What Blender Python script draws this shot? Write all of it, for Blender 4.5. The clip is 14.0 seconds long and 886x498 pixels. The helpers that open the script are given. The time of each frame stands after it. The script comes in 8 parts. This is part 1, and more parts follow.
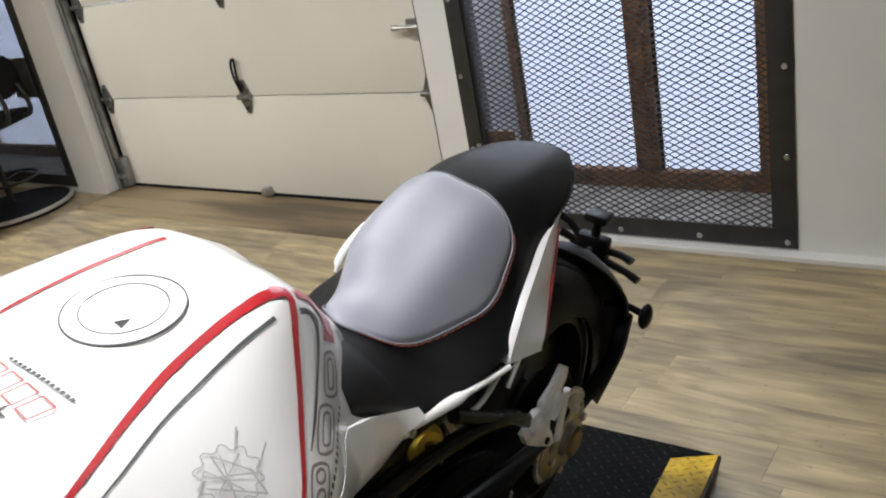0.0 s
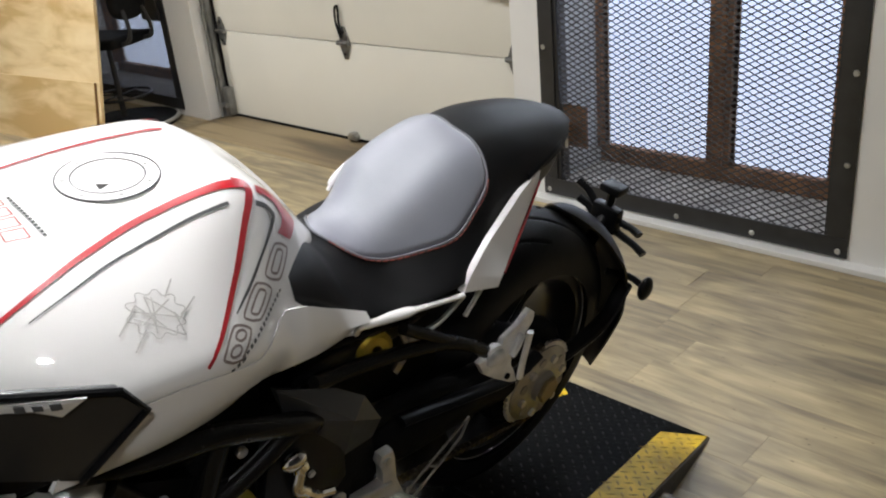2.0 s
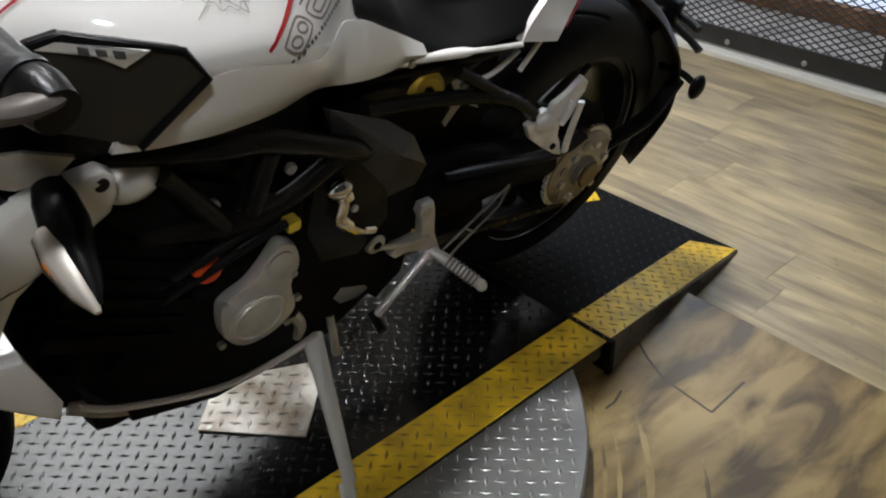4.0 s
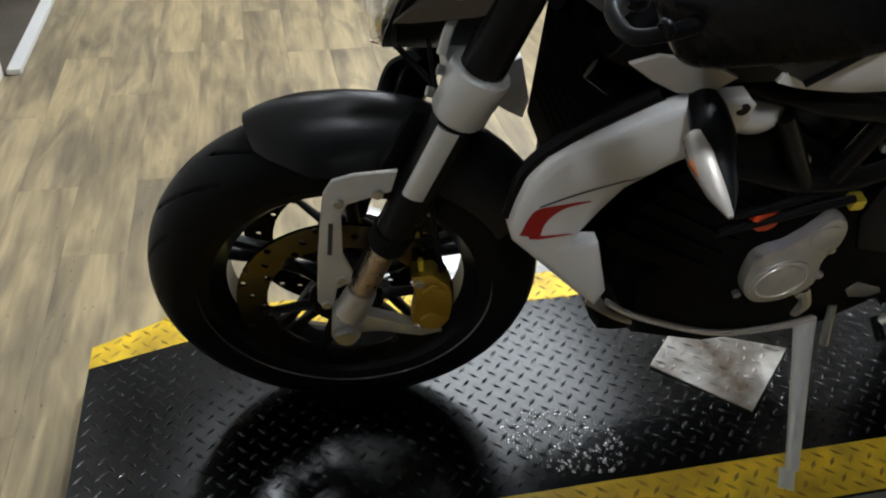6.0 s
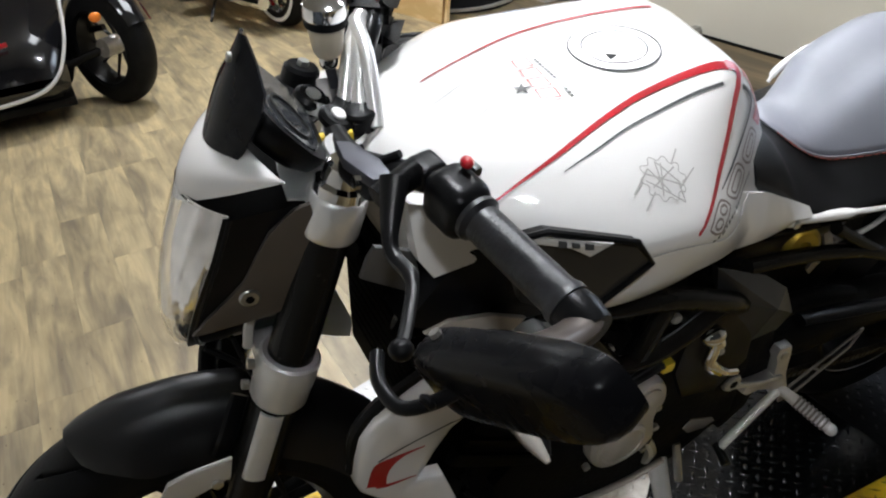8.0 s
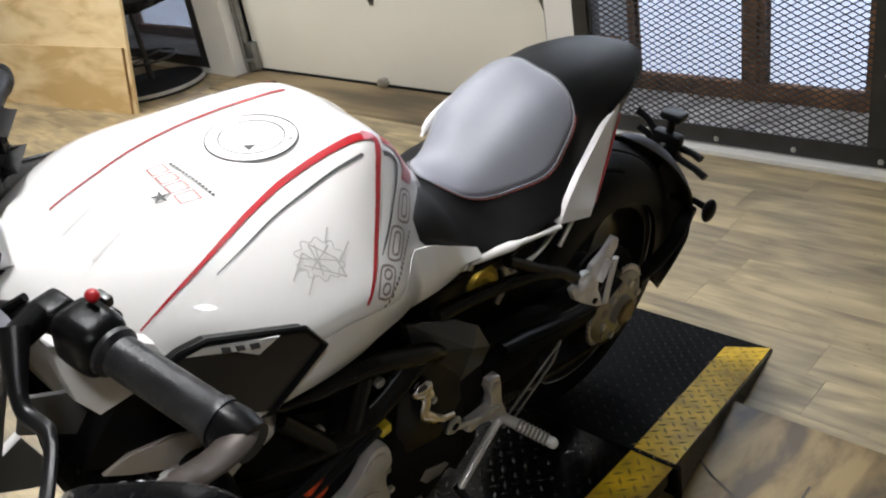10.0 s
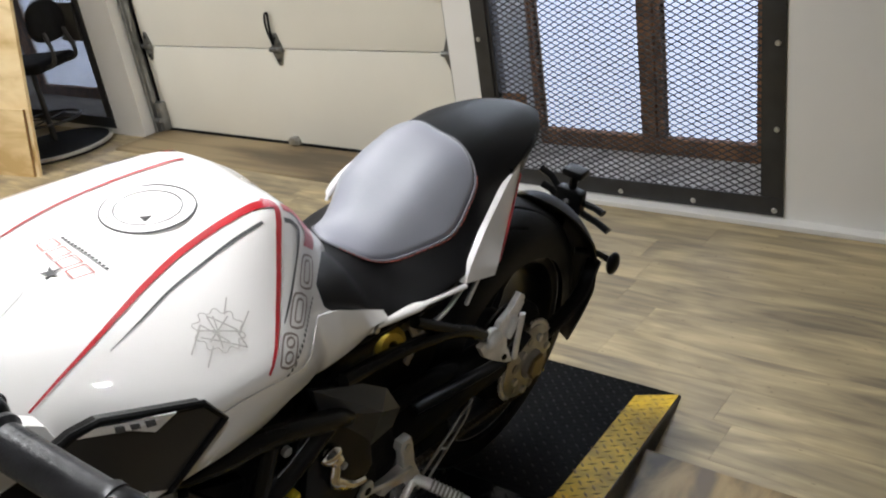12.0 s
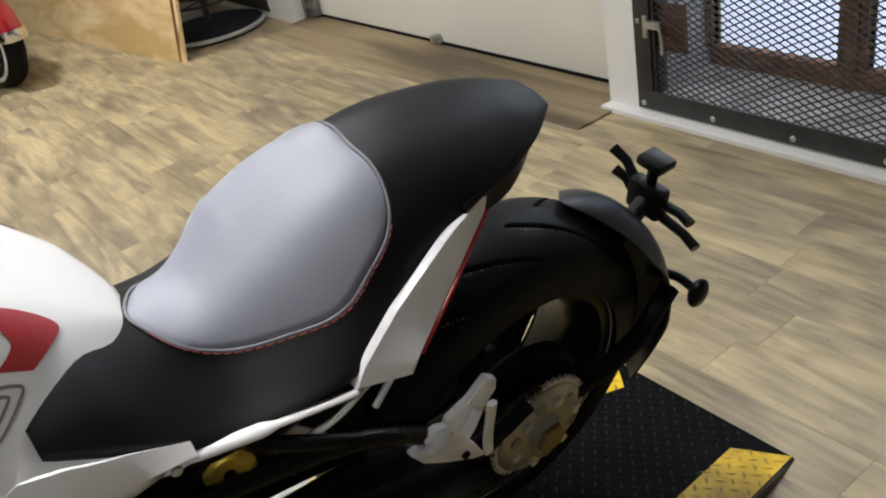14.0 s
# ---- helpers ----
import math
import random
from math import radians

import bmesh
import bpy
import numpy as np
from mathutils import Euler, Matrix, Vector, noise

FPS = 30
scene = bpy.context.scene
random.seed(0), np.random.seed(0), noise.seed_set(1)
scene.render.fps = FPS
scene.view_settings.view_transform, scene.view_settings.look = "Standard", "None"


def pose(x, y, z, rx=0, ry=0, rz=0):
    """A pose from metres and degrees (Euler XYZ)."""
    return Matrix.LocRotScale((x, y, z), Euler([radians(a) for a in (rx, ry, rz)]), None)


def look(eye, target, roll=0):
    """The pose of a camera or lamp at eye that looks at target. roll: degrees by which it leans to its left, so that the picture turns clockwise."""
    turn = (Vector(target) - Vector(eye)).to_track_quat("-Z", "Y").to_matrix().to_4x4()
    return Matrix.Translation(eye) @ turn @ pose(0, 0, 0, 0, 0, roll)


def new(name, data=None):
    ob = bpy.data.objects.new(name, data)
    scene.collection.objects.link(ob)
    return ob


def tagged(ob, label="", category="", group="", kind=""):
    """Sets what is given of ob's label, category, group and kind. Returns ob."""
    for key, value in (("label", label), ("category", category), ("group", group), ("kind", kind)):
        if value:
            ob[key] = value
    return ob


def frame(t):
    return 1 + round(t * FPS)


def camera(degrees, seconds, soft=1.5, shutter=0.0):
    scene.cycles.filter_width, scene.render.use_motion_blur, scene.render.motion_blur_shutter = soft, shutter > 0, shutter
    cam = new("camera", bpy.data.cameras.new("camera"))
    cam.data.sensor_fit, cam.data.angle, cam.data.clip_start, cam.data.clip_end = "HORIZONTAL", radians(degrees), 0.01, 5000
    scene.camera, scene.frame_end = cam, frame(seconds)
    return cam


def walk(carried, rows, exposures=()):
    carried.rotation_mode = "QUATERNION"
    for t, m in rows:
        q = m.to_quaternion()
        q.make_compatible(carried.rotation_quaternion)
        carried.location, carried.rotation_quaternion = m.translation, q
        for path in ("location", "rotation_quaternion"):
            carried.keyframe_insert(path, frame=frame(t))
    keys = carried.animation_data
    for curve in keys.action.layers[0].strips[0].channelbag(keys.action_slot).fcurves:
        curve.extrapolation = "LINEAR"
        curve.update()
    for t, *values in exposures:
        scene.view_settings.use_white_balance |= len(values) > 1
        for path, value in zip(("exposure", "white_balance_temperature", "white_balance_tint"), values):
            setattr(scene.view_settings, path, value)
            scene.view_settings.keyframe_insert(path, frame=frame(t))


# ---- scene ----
cam = camera(53.9, 14.0, soft=2.1)
PATH = [
    (0.0, (0.576, -0.432, 1.374), (-0.588, 1.001, 0.606), -11.10),
    (0.2, (0.642, -0.484, 1.385), (-0.492, 0.995, 0.658), -10.30),
    (0.3, (0.680, -0.512, 1.392), (-0.480, 0.951, 0.674), -10.20),
    (0.5, (0.742, -0.546, 1.408), (-0.438, 0.896, 0.680), -8.90),
    (1.0, (0.809, -0.513, 1.407), (-0.462, 0.867, 0.714), -8.10),
    (1.5, (0.822, -0.430, 1.385), (-0.473, 0.893, 0.628), -7.30),
    (2.0, (0.805, -0.429, 1.351), (-0.525, 0.833, 0.554), -5.60),
    (2.2, (0.805, -0.435, 1.340), (-0.506, 0.822, 0.504), -4.43),
    (4.3, (0.803, -0.529, 1.205), (-0.464, 0.494, 0.044), -0.88),
    (4.5, (0.788, -0.557, 1.197), (-0.522, 0.385, 0.016), -0.50),
    (5.0, (0.771, -0.640, 1.192), (-0.657, 0.110, 0.010), 0.10),
    (5.5, (0.764, -0.701, 1.192), (-0.758, -0.131, 0.027), 0.80),
    (6.0, (0.778, -0.745, 1.204), (-0.829, -0.377, 0.071), 1.50),
    (6.5, (0.780, -0.766, 1.210), (-0.859, -0.497, 0.095), 2.60),
    (7.0, (0.778, -0.743, 1.273), (-0.872, -0.372, 0.205), -0.10),
    (7.5, (0.761, -0.710, 1.335), (-0.881, -0.190, 0.318), -2.60),
    (8.0, (0.732, -0.657, 1.381), (-0.885, 0.031, 0.426), -6.60),
    (8.5, (0.737, -0.608, 1.391), (-0.812, 0.262, 0.471), -7.90),
    (9.0, (0.744, -0.569, 1.398), (-0.737, 0.448, 0.519), -9.20),
    (9.2, (0.749, -0.558, 1.396), (-0.697, 0.497, 0.505), -9.53),
    (11.3, (0.787, -0.625, 1.403), (-0.443, 0.713, 0.568), -9.82),
    (11.5, (0.786, -0.633, 1.413), (-0.455, 0.711, 0.605), -9.60),
    (12.0, (0.788, -0.555, 1.409), (-0.423, 0.801, 0.574), -9.20),
    (12.5, (0.807, -0.378, 1.389), (-0.584, 0.790, 0.552), -8.90),
    (13.0, (0.824, -0.255, 1.386), (-0.616, 0.828, 0.517), -10.50),
    (13.5, (0.747, -0.112, 1.368), (-0.695, 0.942, 0.468), -7.90),
    (14.0, (0.665, 0.101, 1.342), (-0.810, 1.000, 0.334), -12.00),
]
walk(cam, [(t, look(eye, target, roll)) for t, eye, target, roll in PATH],
     [(0.0, 0.0, 6500, 10), (2.2, 0.04, 6500, 10), (4.3, 0.15, 6450, 8), (5.0, 0.18, 6150, 7), (6.2, 0.20, 6000, 7), (7.0, 0.36, 5750, 6), (8.0, 0.06, 6250, 9), (9.0, -0.04, 6500, 10), (11.3, 0.03, 6500, 10), (14.0, 0.0, 6500, 10)])

# ---- light ----
world = bpy.data.worlds.new("room_world")
scene.world = world
world.use_nodes = True
wn = world.node_tree.nodes
wl = world.node_tree.links
sky = wn.new("ShaderNodeTexSky")
sky.sky_type = 'NISHITA'
sky.sun_disc = False
sky.sun_elevation, sky.sun_rotation = radians(35), radians(20)
wl.new(sky.outputs[0], wn["Background"].inputs[0])
wn["Background"].inputs[1].default_value = 0.12


def lamp(name, kind, m, energy, colour=(1, 1, 1), size=0.5, size_y=None, spread=180):
    data = bpy.data.lights.new(name, kind)
    data.energy, data.color = energy, colour
    if kind == 'AREA':
        data.shape = 'RECTANGLE'
        data.size, data.size_y, data.spread = size, size_y or size, radians(spread)
    ob = new(name, data)
    ob.matrix_world = m
    return ob


WARM = (0.97, 0.985, 1.0)
# daylight that falls in through the upper part of the two caged windows
lamp("window_daylight", 'AREA', look((-0.82, 2.62, 1.85), (-0.5, 0.0, 0.6)), 26, (0.80, 0.89, 1.0), 0.95, 0.9)
lamp("window_daylight", 'AREA', look((-5.3, 2.62, 1.85), (-4.6, 0.0, 0.6)), 8, (0.80, 0.89, 1.0), 1.2, 0.9)
# ceiling lamps
for lx, ly, e, ls, wide in ((-0.20, -0.02, 9.5, 0.14, 84), (-1.05, 0.95, 26, 0.16, 150), (-3.1, 0.45, 30, 1.2, 150), (-2.4, -0.9, 8, 0.5, 150), (-4.6, 0.5, 48, 0.16, 150)):
    lamp("ceiling_lamp_light", 'AREA', look((lx, ly, 2.70), (lx, ly, 0)), e, WARM, ls, ls, wide)
# added unseen spot that brightens the bike's left flank
lamp("added_flank_fill", 'AREA', look((1.9, -1.0, 2.70), (-0.15, 0.0, 1.0)), 1.7, WARM, 0.2, 0.2, 40)

# ---- materials ----


def mat(name, base, rough=0.5, metal=0.0, var=0.15, scale=8.0, bump=0.0, bscale=60.0, coat=0.0, dark=None, detail=6.0, dist=0.002, rvar=0.15, spec=0.5):
    """A principled material whose colour and gloss vary at two scales, with a fine relief."""
    m = bpy.data.materials.new(name)
    m.use_nodes = True
    nt = m.node_tree
    n, k = nt.nodes, nt.links
    b = n["Principled BSDF"]
    b.inputs["Metallic"].default_value = metal
    b.inputs["Coat Weight"].default_value = coat
    b.inputs["Coat Roughness"].default_value = 0.04
    b.inputs["Specular IOR Level"].default_value = spec
    tc = n.new("ShaderNodeTexCoord")
    big = n.new("ShaderNodeTexNoise")
    big.inputs["Scale"].default_value, big.inputs["Detail"].default_value = scale, detail
    k.new(tc.outputs["Object"], big.inputs["Vector"])
    ramp = n.new("ShaderNodeValToRGB")
    lo = dark or tuple(c * (1 - var) for c in base)
    hi = tuple(min(1, c * (1 + var * 0.6)) for c in base)
    ramp.color_ramp.elements[0].position, ramp.color_ramp.elements[0].color = 0.32, (*lo, 1)
    ramp.color_ramp.elements[1].position, ramp.color_ramp.elements[1].color = 0.68, (*hi, 1)
    k.new(big.outputs["Fac"], ramp.inputs[0])
    k.new(ramp.outputs[0], b.inputs["Base Color"])
    fine = n.new("ShaderNodeTexNoise")
    fine.inputs["Scale"].default_value, fine.inputs["Detail"].default_value = bscale, 5
    k.new(tc.outputs["Object"], fine.inputs["Vector"])
    mr = n.new("ShaderNodeMapRange")
    mr.inputs[3].default_value, mr.inputs[4].default_value = max(0.02, rough - rvar * rough), min(1, rough + rvar * rough)
    k.new(fine.outputs["Fac"], mr.inputs[0])
    k.new(mr.outputs[0], b.inputs["Roughness"])
    if bump:
        bp = n.new("ShaderNodeBump")
        bp.inputs["Strength"].default_value, bp.inputs["Distance"].default_value = bump, dist
        k.new(fine.outputs["Fac"], bp.inputs["Height"])
        k.new(bp.outputs[0], b.inputs["Normal"])
    return m


def wood(name, light, mid, dark, along=0, grain=18.0, rough=0.5, knots=True, island=True, stretch=12.0, offset=True, bump=0.15):
    """Wood with long grain along one axis; pieces differ by their random value."""
    m = bpy.data.materials.new(name)
    m.use_nodes = True
    nt = m.node_tree
    n, k = nt.nodes, nt.links
    b = n["Principled BSDF"]
    tc = n.new("ShaderNodeTexCoord")
    info = n.new("ShaderNodeObjectInfo")
    geo = n.new("ShaderNodeNewGeometry")
    add = n.new("ShaderNodeMath")
    k.new(info.outputs["Random"], add.inputs[0])
    k.new(geo.outputs["Random Per Island"], add.inputs[1])
    shift = n.new("ShaderNodeVectorMath")
    shift.operation = 'SCALE'
    comb = n.new("ShaderNodeCombineXYZ")
    for i in range(3):
        k.new(add.outputs[0], comb.inputs[i])
    k.new(comb.outputs[0], shift.inputs[0])
    shift.inputs["Scale"].default_value = 37.0
    base = n.new("ShaderNodeVectorMath")
    k.new(geo.outputs["Position"], base.inputs[0])
    k.new(shift.outputs[0], base.inputs[1])
    mp = n.new("ShaderNodeMapping")
    sc = [grain, grain, grain]
    sc[along] = grain / stretch
    mp.inputs["Scale"].default_value = sc
    k.new(base.outputs[0], mp.inputs[0])
    g = n.new("ShaderNodeTexNoise")
    g.inputs["Scale"].default_value, g.inputs["Detail"].default_value, g.inputs["Distortion"].default_value = 1.0, 7, 0.6
    k.new(mp.outputs[0], g.inputs["Vector"])
    mp2 = n.new("ShaderNodeMapping")
    s2 = [grain * 0.35] * 3
    s2[along] = grain * 0.08
    mp2.inputs["Scale"].default_value = s2
    k.new(base.outputs[0], mp2.inputs[0])
    g2 = n.new("ShaderNodeTexNoise")
    g2.inputs["Scale"].default_value, g2.inputs["Detail"].default_value = 1.0, 4
    k.new(mp2.outputs[0], g2.inputs["Vector"])
    mix = n.new("ShaderNodeMath")
    mix.operation = 'MULTIPLY_ADD'
    k.new(g2.outputs["Fac"], mix.inputs[0])
    mix.inputs[1].default_value = 0.9
    k.new(g.outputs["Fac"], mix.inputs[2])
    pl = n.new("ShaderNodeMath")
    pl.operation = 'MULTIPLY_ADD'
    k.new(add.outputs[0], pl.inputs[0])
    pl.inputs[1].default_value = 0.16 if offset else 0.0
    k.new(mix.outputs[0], pl.inputs[2])
    r = n.new("ShaderNodeValToRGB")
    e = r.color_ramp.elements
    e[0].position, e[0].color = 0.72, (*dark, 1)
    e[1].position, e[1].color = 1.22, (*light, 1)
    e[1].position = 1.0
    mid_e = e.new(0.86)
    mid_e.color = (*mid, 1)
    sub = n.new("ShaderNodeMath")
    sub.operation = 'SUBTRACT'
    k.new(pl.outputs[0], sub.inputs[0])
    sub.inputs[1].default_value = 0.14 if offset else 0.08
    k.new(sub.outputs[0], r.inputs[0])
    col = r.outputs[0]
    if knots:
        vo = n.new("ShaderNodeTexVoronoi")
        mp3 = n.new("ShaderNodeMapping")
        s3 = [5.5] * 3
        s3[along] = 3.0
        mp3.inputs["Scale"].default_value = s3
        k.new(base.outputs[0], mp3.inputs[0])
        k.new(mp3.outputs[0], vo.inputs["Vector"])
        kr = n.new("ShaderNodeValToRGB")
        kr.color_ramp.elements[0].position, kr.color_ramp.elements[0].color = 0.05, (0.25, 0.21, 0.17, 1)
        kr.color_ramp.elements[1].position, kr.color_ramp.elements[1].color = 0.12, (1, 1, 1, 1)
        k.new(vo.outputs["Distance"], kr.inputs[0])
        mul = n.new("ShaderNodeMixRGB")
        mul.blend_type = 'MULTIPLY'
        mul.inputs[0].default_value = 0.8
        k.new(col, mul.inputs[1])
        k.new(kr.outputs[0], mul.inputs[2])
        col = mul.outputs[0]
    k.new(col, b.inputs["Base Color"])
    b.inputs["Roughness"].default_value = rough
    bp = n.new("ShaderNodeBump")
    bp.inputs["Strength"].default_value, bp.inputs["Distance"].default_value = bump, 0.002
    k.new(g.outputs["Fac"], bp.inputs["Height"])
    k.new(bp.outputs[0], b.inputs["Normal"])
    return m


def plank_wood(name):
    """Wood-look floor: grey-brown boards with long tan patches, fine streaks and a few small knots."""
    m = bpy.data.materials.new(name)
    m.use_nodes = True
    n, k = m.node_tree.nodes, m.node_tree.links
    b = n["Principled BSDF"]
    info, geo = n.new("ShaderNodeObjectInfo"), n.new("ShaderNodeNewGeometry")
    add = n.new("ShaderNodeMath")
    k.new(info.outputs["Random"], add.inputs[0])
    k.new(geo.outputs["Random Per Island"], add.inputs[1])
    comb = n.new("ShaderNodeCombineXYZ")
    for i in range(3):
        k.new(add.outputs[0], comb.inputs[i])
    shift = n.new("ShaderNodeVectorMath")
    shift.operation = 'SCALE'
    shift.inputs["Scale"].default_value = 41.0
    k.new(comb.outputs[0], shift.inputs[0])
    base = n.new("ShaderNodeVectorMath")
    k.new(geo.outputs["Position"], base.inputs[0])
    k.new(shift.outputs[0], base.inputs[1])

    def streak(along, across, detail, distort):
        mp = n.new("ShaderNodeMapping")
        mp.inputs["Scale"].default_value = (along, across, across)
        k.new(base.outputs[0], mp.inputs[0])
        t = n.new("ShaderNodeTexNoise")
        t.inputs["Scale"].default_value, t.inputs["Detail"].default_value, t.inputs["Distortion"].default_value = 1.0, detail, distort
        k.new(mp.outputs[0], t.inputs["Vector"])
        return t.outputs["Fac"]

    def ramp(fac, p0, c0, p1, c1):
        r = n.new("ShaderNodeValToRGB")
        e = r.color_ramp.elements
        e[0].position, e[0].color, e[1].position, e[1].color = p0, (*c0, 1), p1, (*c1, 1)
        k.new(fac, r.inputs[0])
        return r.outputs[0]

    def times(a, c, f):
        x = n.new("ShaderNodeMixRGB")
        x.blend_type = 'MULTIPLY'
        x.inputs[0].default_value = f
        k.new(a, x.inputs[1])
        k.new(c, x.inputs[2])
        return x.outputs[0]
    col = ramp(streak(2.1, 12.0, 6, 1.1), 0.30, PLANK_GREY, 0.60, PLANK_TAN)
    col = times(col, ramp(streak(5.0, 70.0, 5, 0.4), 0.30, (0.78, 0.76, 0.74), 0.66, (1.06, 1.06, 1.06)), 0.75)
    col = times(col, ramp(streak(2.4, 6.5, 3, 0.8), 0.35, (0.72, 0.71, 0.71), 0.62, (1.1, 1.08, 1.04)), 1.0)
    tone = ramp(add.outputs[0], 0.2, (0.93, 0.925, 0.92), 1.0, (1.05, 1.05, 1.05))
    col = times(col, tone, 1.0)
    vo = n.new("ShaderNodeTexVoronoi")
    mp3 = n.new("ShaderNodeMapping")
    mp3.inputs["Scale"].default_value = (3.2, 7.5, 7.5)
    k.new(base.outputs[0], mp3.inputs[0])
    k.new(mp3.outputs[0], vo.inputs["Vector"])
    col = times(col, ramp(vo.outputs["Distance"], 0.035, (0.26, 0.22, 0.18), 0.10, (1, 1, 1)), 0.75)
    k.new(col, b.inputs["Base Color"])
    rr = n.new("ShaderNodeMapRange")
    rr.inputs[3].default_value, rr.inputs[4].default_value = 0.34, 0.50
    fine = streak(5.0, 60.0, 4, 0.3)
    k.new(fine, rr.inputs[0])
    k.new(rr.outputs[0], b.inputs["Roughness"])
    bp = n.new("ShaderNodeBump")
    bp.inputs["Strength"].default_value, bp.inputs["Distance"].default_value = 0.08, 0.001
    k.new(fine, bp.inputs["Height"])
    k.new(bp.outputs[0], b.inputs["Normal"])
    return m


PLANK_GREY, PLANK_TAN = (0.215, 0.176, 0.118), (0.475, 0.385, 0.225)


def glow(name, colour, power):
    m = bpy.data.materials.new(name)
    m.use_nodes = True
    n = m.node_tree.nodes
    b = n["Principled BSDF"]
    b.inputs["Base Color"].default_value = (*colour, 1)
    b.inputs["Emission Color"].default_value = (*colour, 1)
    b.inputs["Emission Strength"].default_value = power
    return m


def glass(name, tint=(1, 1, 1), rough=0.02):
    m = bpy.data.materials.new(name)
    m.use_nodes = True
    b = m.node_tree.nodes["Principled BSDF"]
    b.inputs["Base Color"].default_value = (*tint, 1)
    b.inputs["Transmission Weight"].default_value = 1.0
    b.inputs["Roughness"].default_value = rough
    b.inputs["IOR"].default_value = 1.45
    return m


M_WALL = mat("white_wall_paint", (0.80, 0.785, 0.755), 0.6, var=0.05, scale=2.0, bump=0.12, bscale=220)
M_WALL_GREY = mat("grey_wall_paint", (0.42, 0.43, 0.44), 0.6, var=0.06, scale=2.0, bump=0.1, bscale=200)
M_DARKWALL = mat("unseen_wall_grey", (0.13, 0.13, 0.13), 0.7, var=0.1, scale=2.0)
M_CEIL = mat("unseen_ceiling_grey", (0.36, 0.355, 0.345), 0.8, var=0.05, scale=2.0)
M_DOOR = mat("cream_door_steel", (0.78, 0.75, 0.66), 0.45, var=0.04, scale=1.5, bump=0.25, bscale=420, dist=0.0006)
M_PLANK = plank_wood("vinyl_plank")
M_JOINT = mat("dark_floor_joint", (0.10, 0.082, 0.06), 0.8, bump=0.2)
M_PLY = wood("yellow_plywood", (0.80, 0.63, 0.37), (0.72, 0.54, 0.29), (0.54, 0.36, 0.15), 0, 7.0, 0.5, knots=False, stretch=4.0, offset=False, bump=0.08)
M_PLYEDGE = wood("plywood_edge", (0.45, 0.28, 0.12), (0.33, 0.19, 0.07), (0.16, 0.08, 0.03), 2, 30.0, 0.6, knots=False, offset=False)
M_RAMPWOOD = wood("worn_threshold_plywood", (0.30, 0.225, 0.125), (0.20, 0.145, 0.078), (0.10, 0.072, 0.040), 0, 9.0, 0.5, knots=True, offset=False)
M_PATCH = wood("worn_varnished_plywood", (0.35, 0.245, 0.10), (0.225, 0.150, 0.056), (0.10, 0.068, 0.030), 1, 16.0, 0.42, knots=False, stretch=3.0, offset=False)
M_BLKPLATE = mat("black_painted_tread_plate", (0.003, 0.003, 0.0032), 0.19, spec=0.5, var=0.45, scale=5.0, bump=0.08, bscale=60, rvar=0.45)
M_RAMPPLATE = mat("scuffed_black_ramp_plate", (0.003, 0.003, 0.003), 0.55, spec=0.06, var=0.5, scale=9.0, bump=0.25, bscale=110, rvar=0.3)
M_RAMPTREAD = mat("scuffed_black_ramp_tread", (0.006, 0.006, 0.006), 0.42, spec=0.14, var=0.5, scale=30.0, bump=0.2, bscale=90)
M_TREAD = mat("worn_black_tread", (0.004, 0.004, 0.004), 0.20, spec=0.45, var=0.5, scale=30.0, bump=0.1, bscale=90, rvar=0.4)
M_YELLOW = mat("yellow_safety_paint", (0.92, 0.57, 0.014), 0.42, var=0.3, scale=14.0, bump=0.2, bscale=120, dark=(0.50, 0.31, 0.012))
M_WORNYEL = mat("worn_yellow_lozenge", (0.50, 0.29, 0.012), 0.45, var=0.4, scale=24.0, bump=0.2, bscale=120, dark=(0.20, 0.115, 0.012))
M_STEELPLATE = mat("grey_steel_tread_plate", (0.36, 0.35, 0.34), 0.38, 0.75, var=0.3, scale=4.0, bump=0.2, bscale=90, rvar=0.35)
M_SHINYPLATE = mat("bright_aluminium_tread_plate", (0.82, 0.79, 0.74), 0.36, 0.45, dark=(0.20, 0.145, 0.09), scale=13.0, bump=0.2, bscale=60)
M_BLKSTEEL = mat("black_steel_frame", (0.024, 0.024, 0.025), 0.42, var=0.3, scale=12, bump=0.2, bscale=120)
M_MESH = mat("dark_expanded_metal", (0.045, 0.04, 0.037), 0.5, 0.3, var=0.3, scale=20)
M_RUST = mat("rust_brown_steel", (0.26, 0.12, 0.05), 0.65, var=0.5, scale=14, bump=0.5, bscale=110, dark=(0.11, 0.05, 0.028))
M_CONCRETE = mat("grey_concrete", (0.34, 0.32, 0.30), 0.85, var=0.4, scale=9, bump=0.5, bscale=90)
M_ZINC = mat("zinc_plated_steel", (0.52, 0.52, 0.50), 0.35, 0.9, var=0.2, scale=20)
M_GALV = mat("dull_galvanised_steel", (0.30, 0.30, 0.29), 0.45, 0.7, var=0.3, scale=14)
M_HINGE = mat("dull_hinge_zinc", (0.22, 0.22, 0.21), 0.42, 0.8, var=0.4, scale=40)
M_RUBBER = mat("black_rubber", (0.006, 0.006, 0.0065), 0.6, spec=0.12, var=0.25, scale=16, bump=0.2, bscale=160)
M_TYRE = mat("tyre_rubber", (0.006, 0.006, 0.0064), 0.48, spec=0.10, var=0.3, scale=14, bump=0.15, bscale=200)
M_BACKDROP = glow("daylight_snow", (0.70, 0.79, 1.0), 1.0)
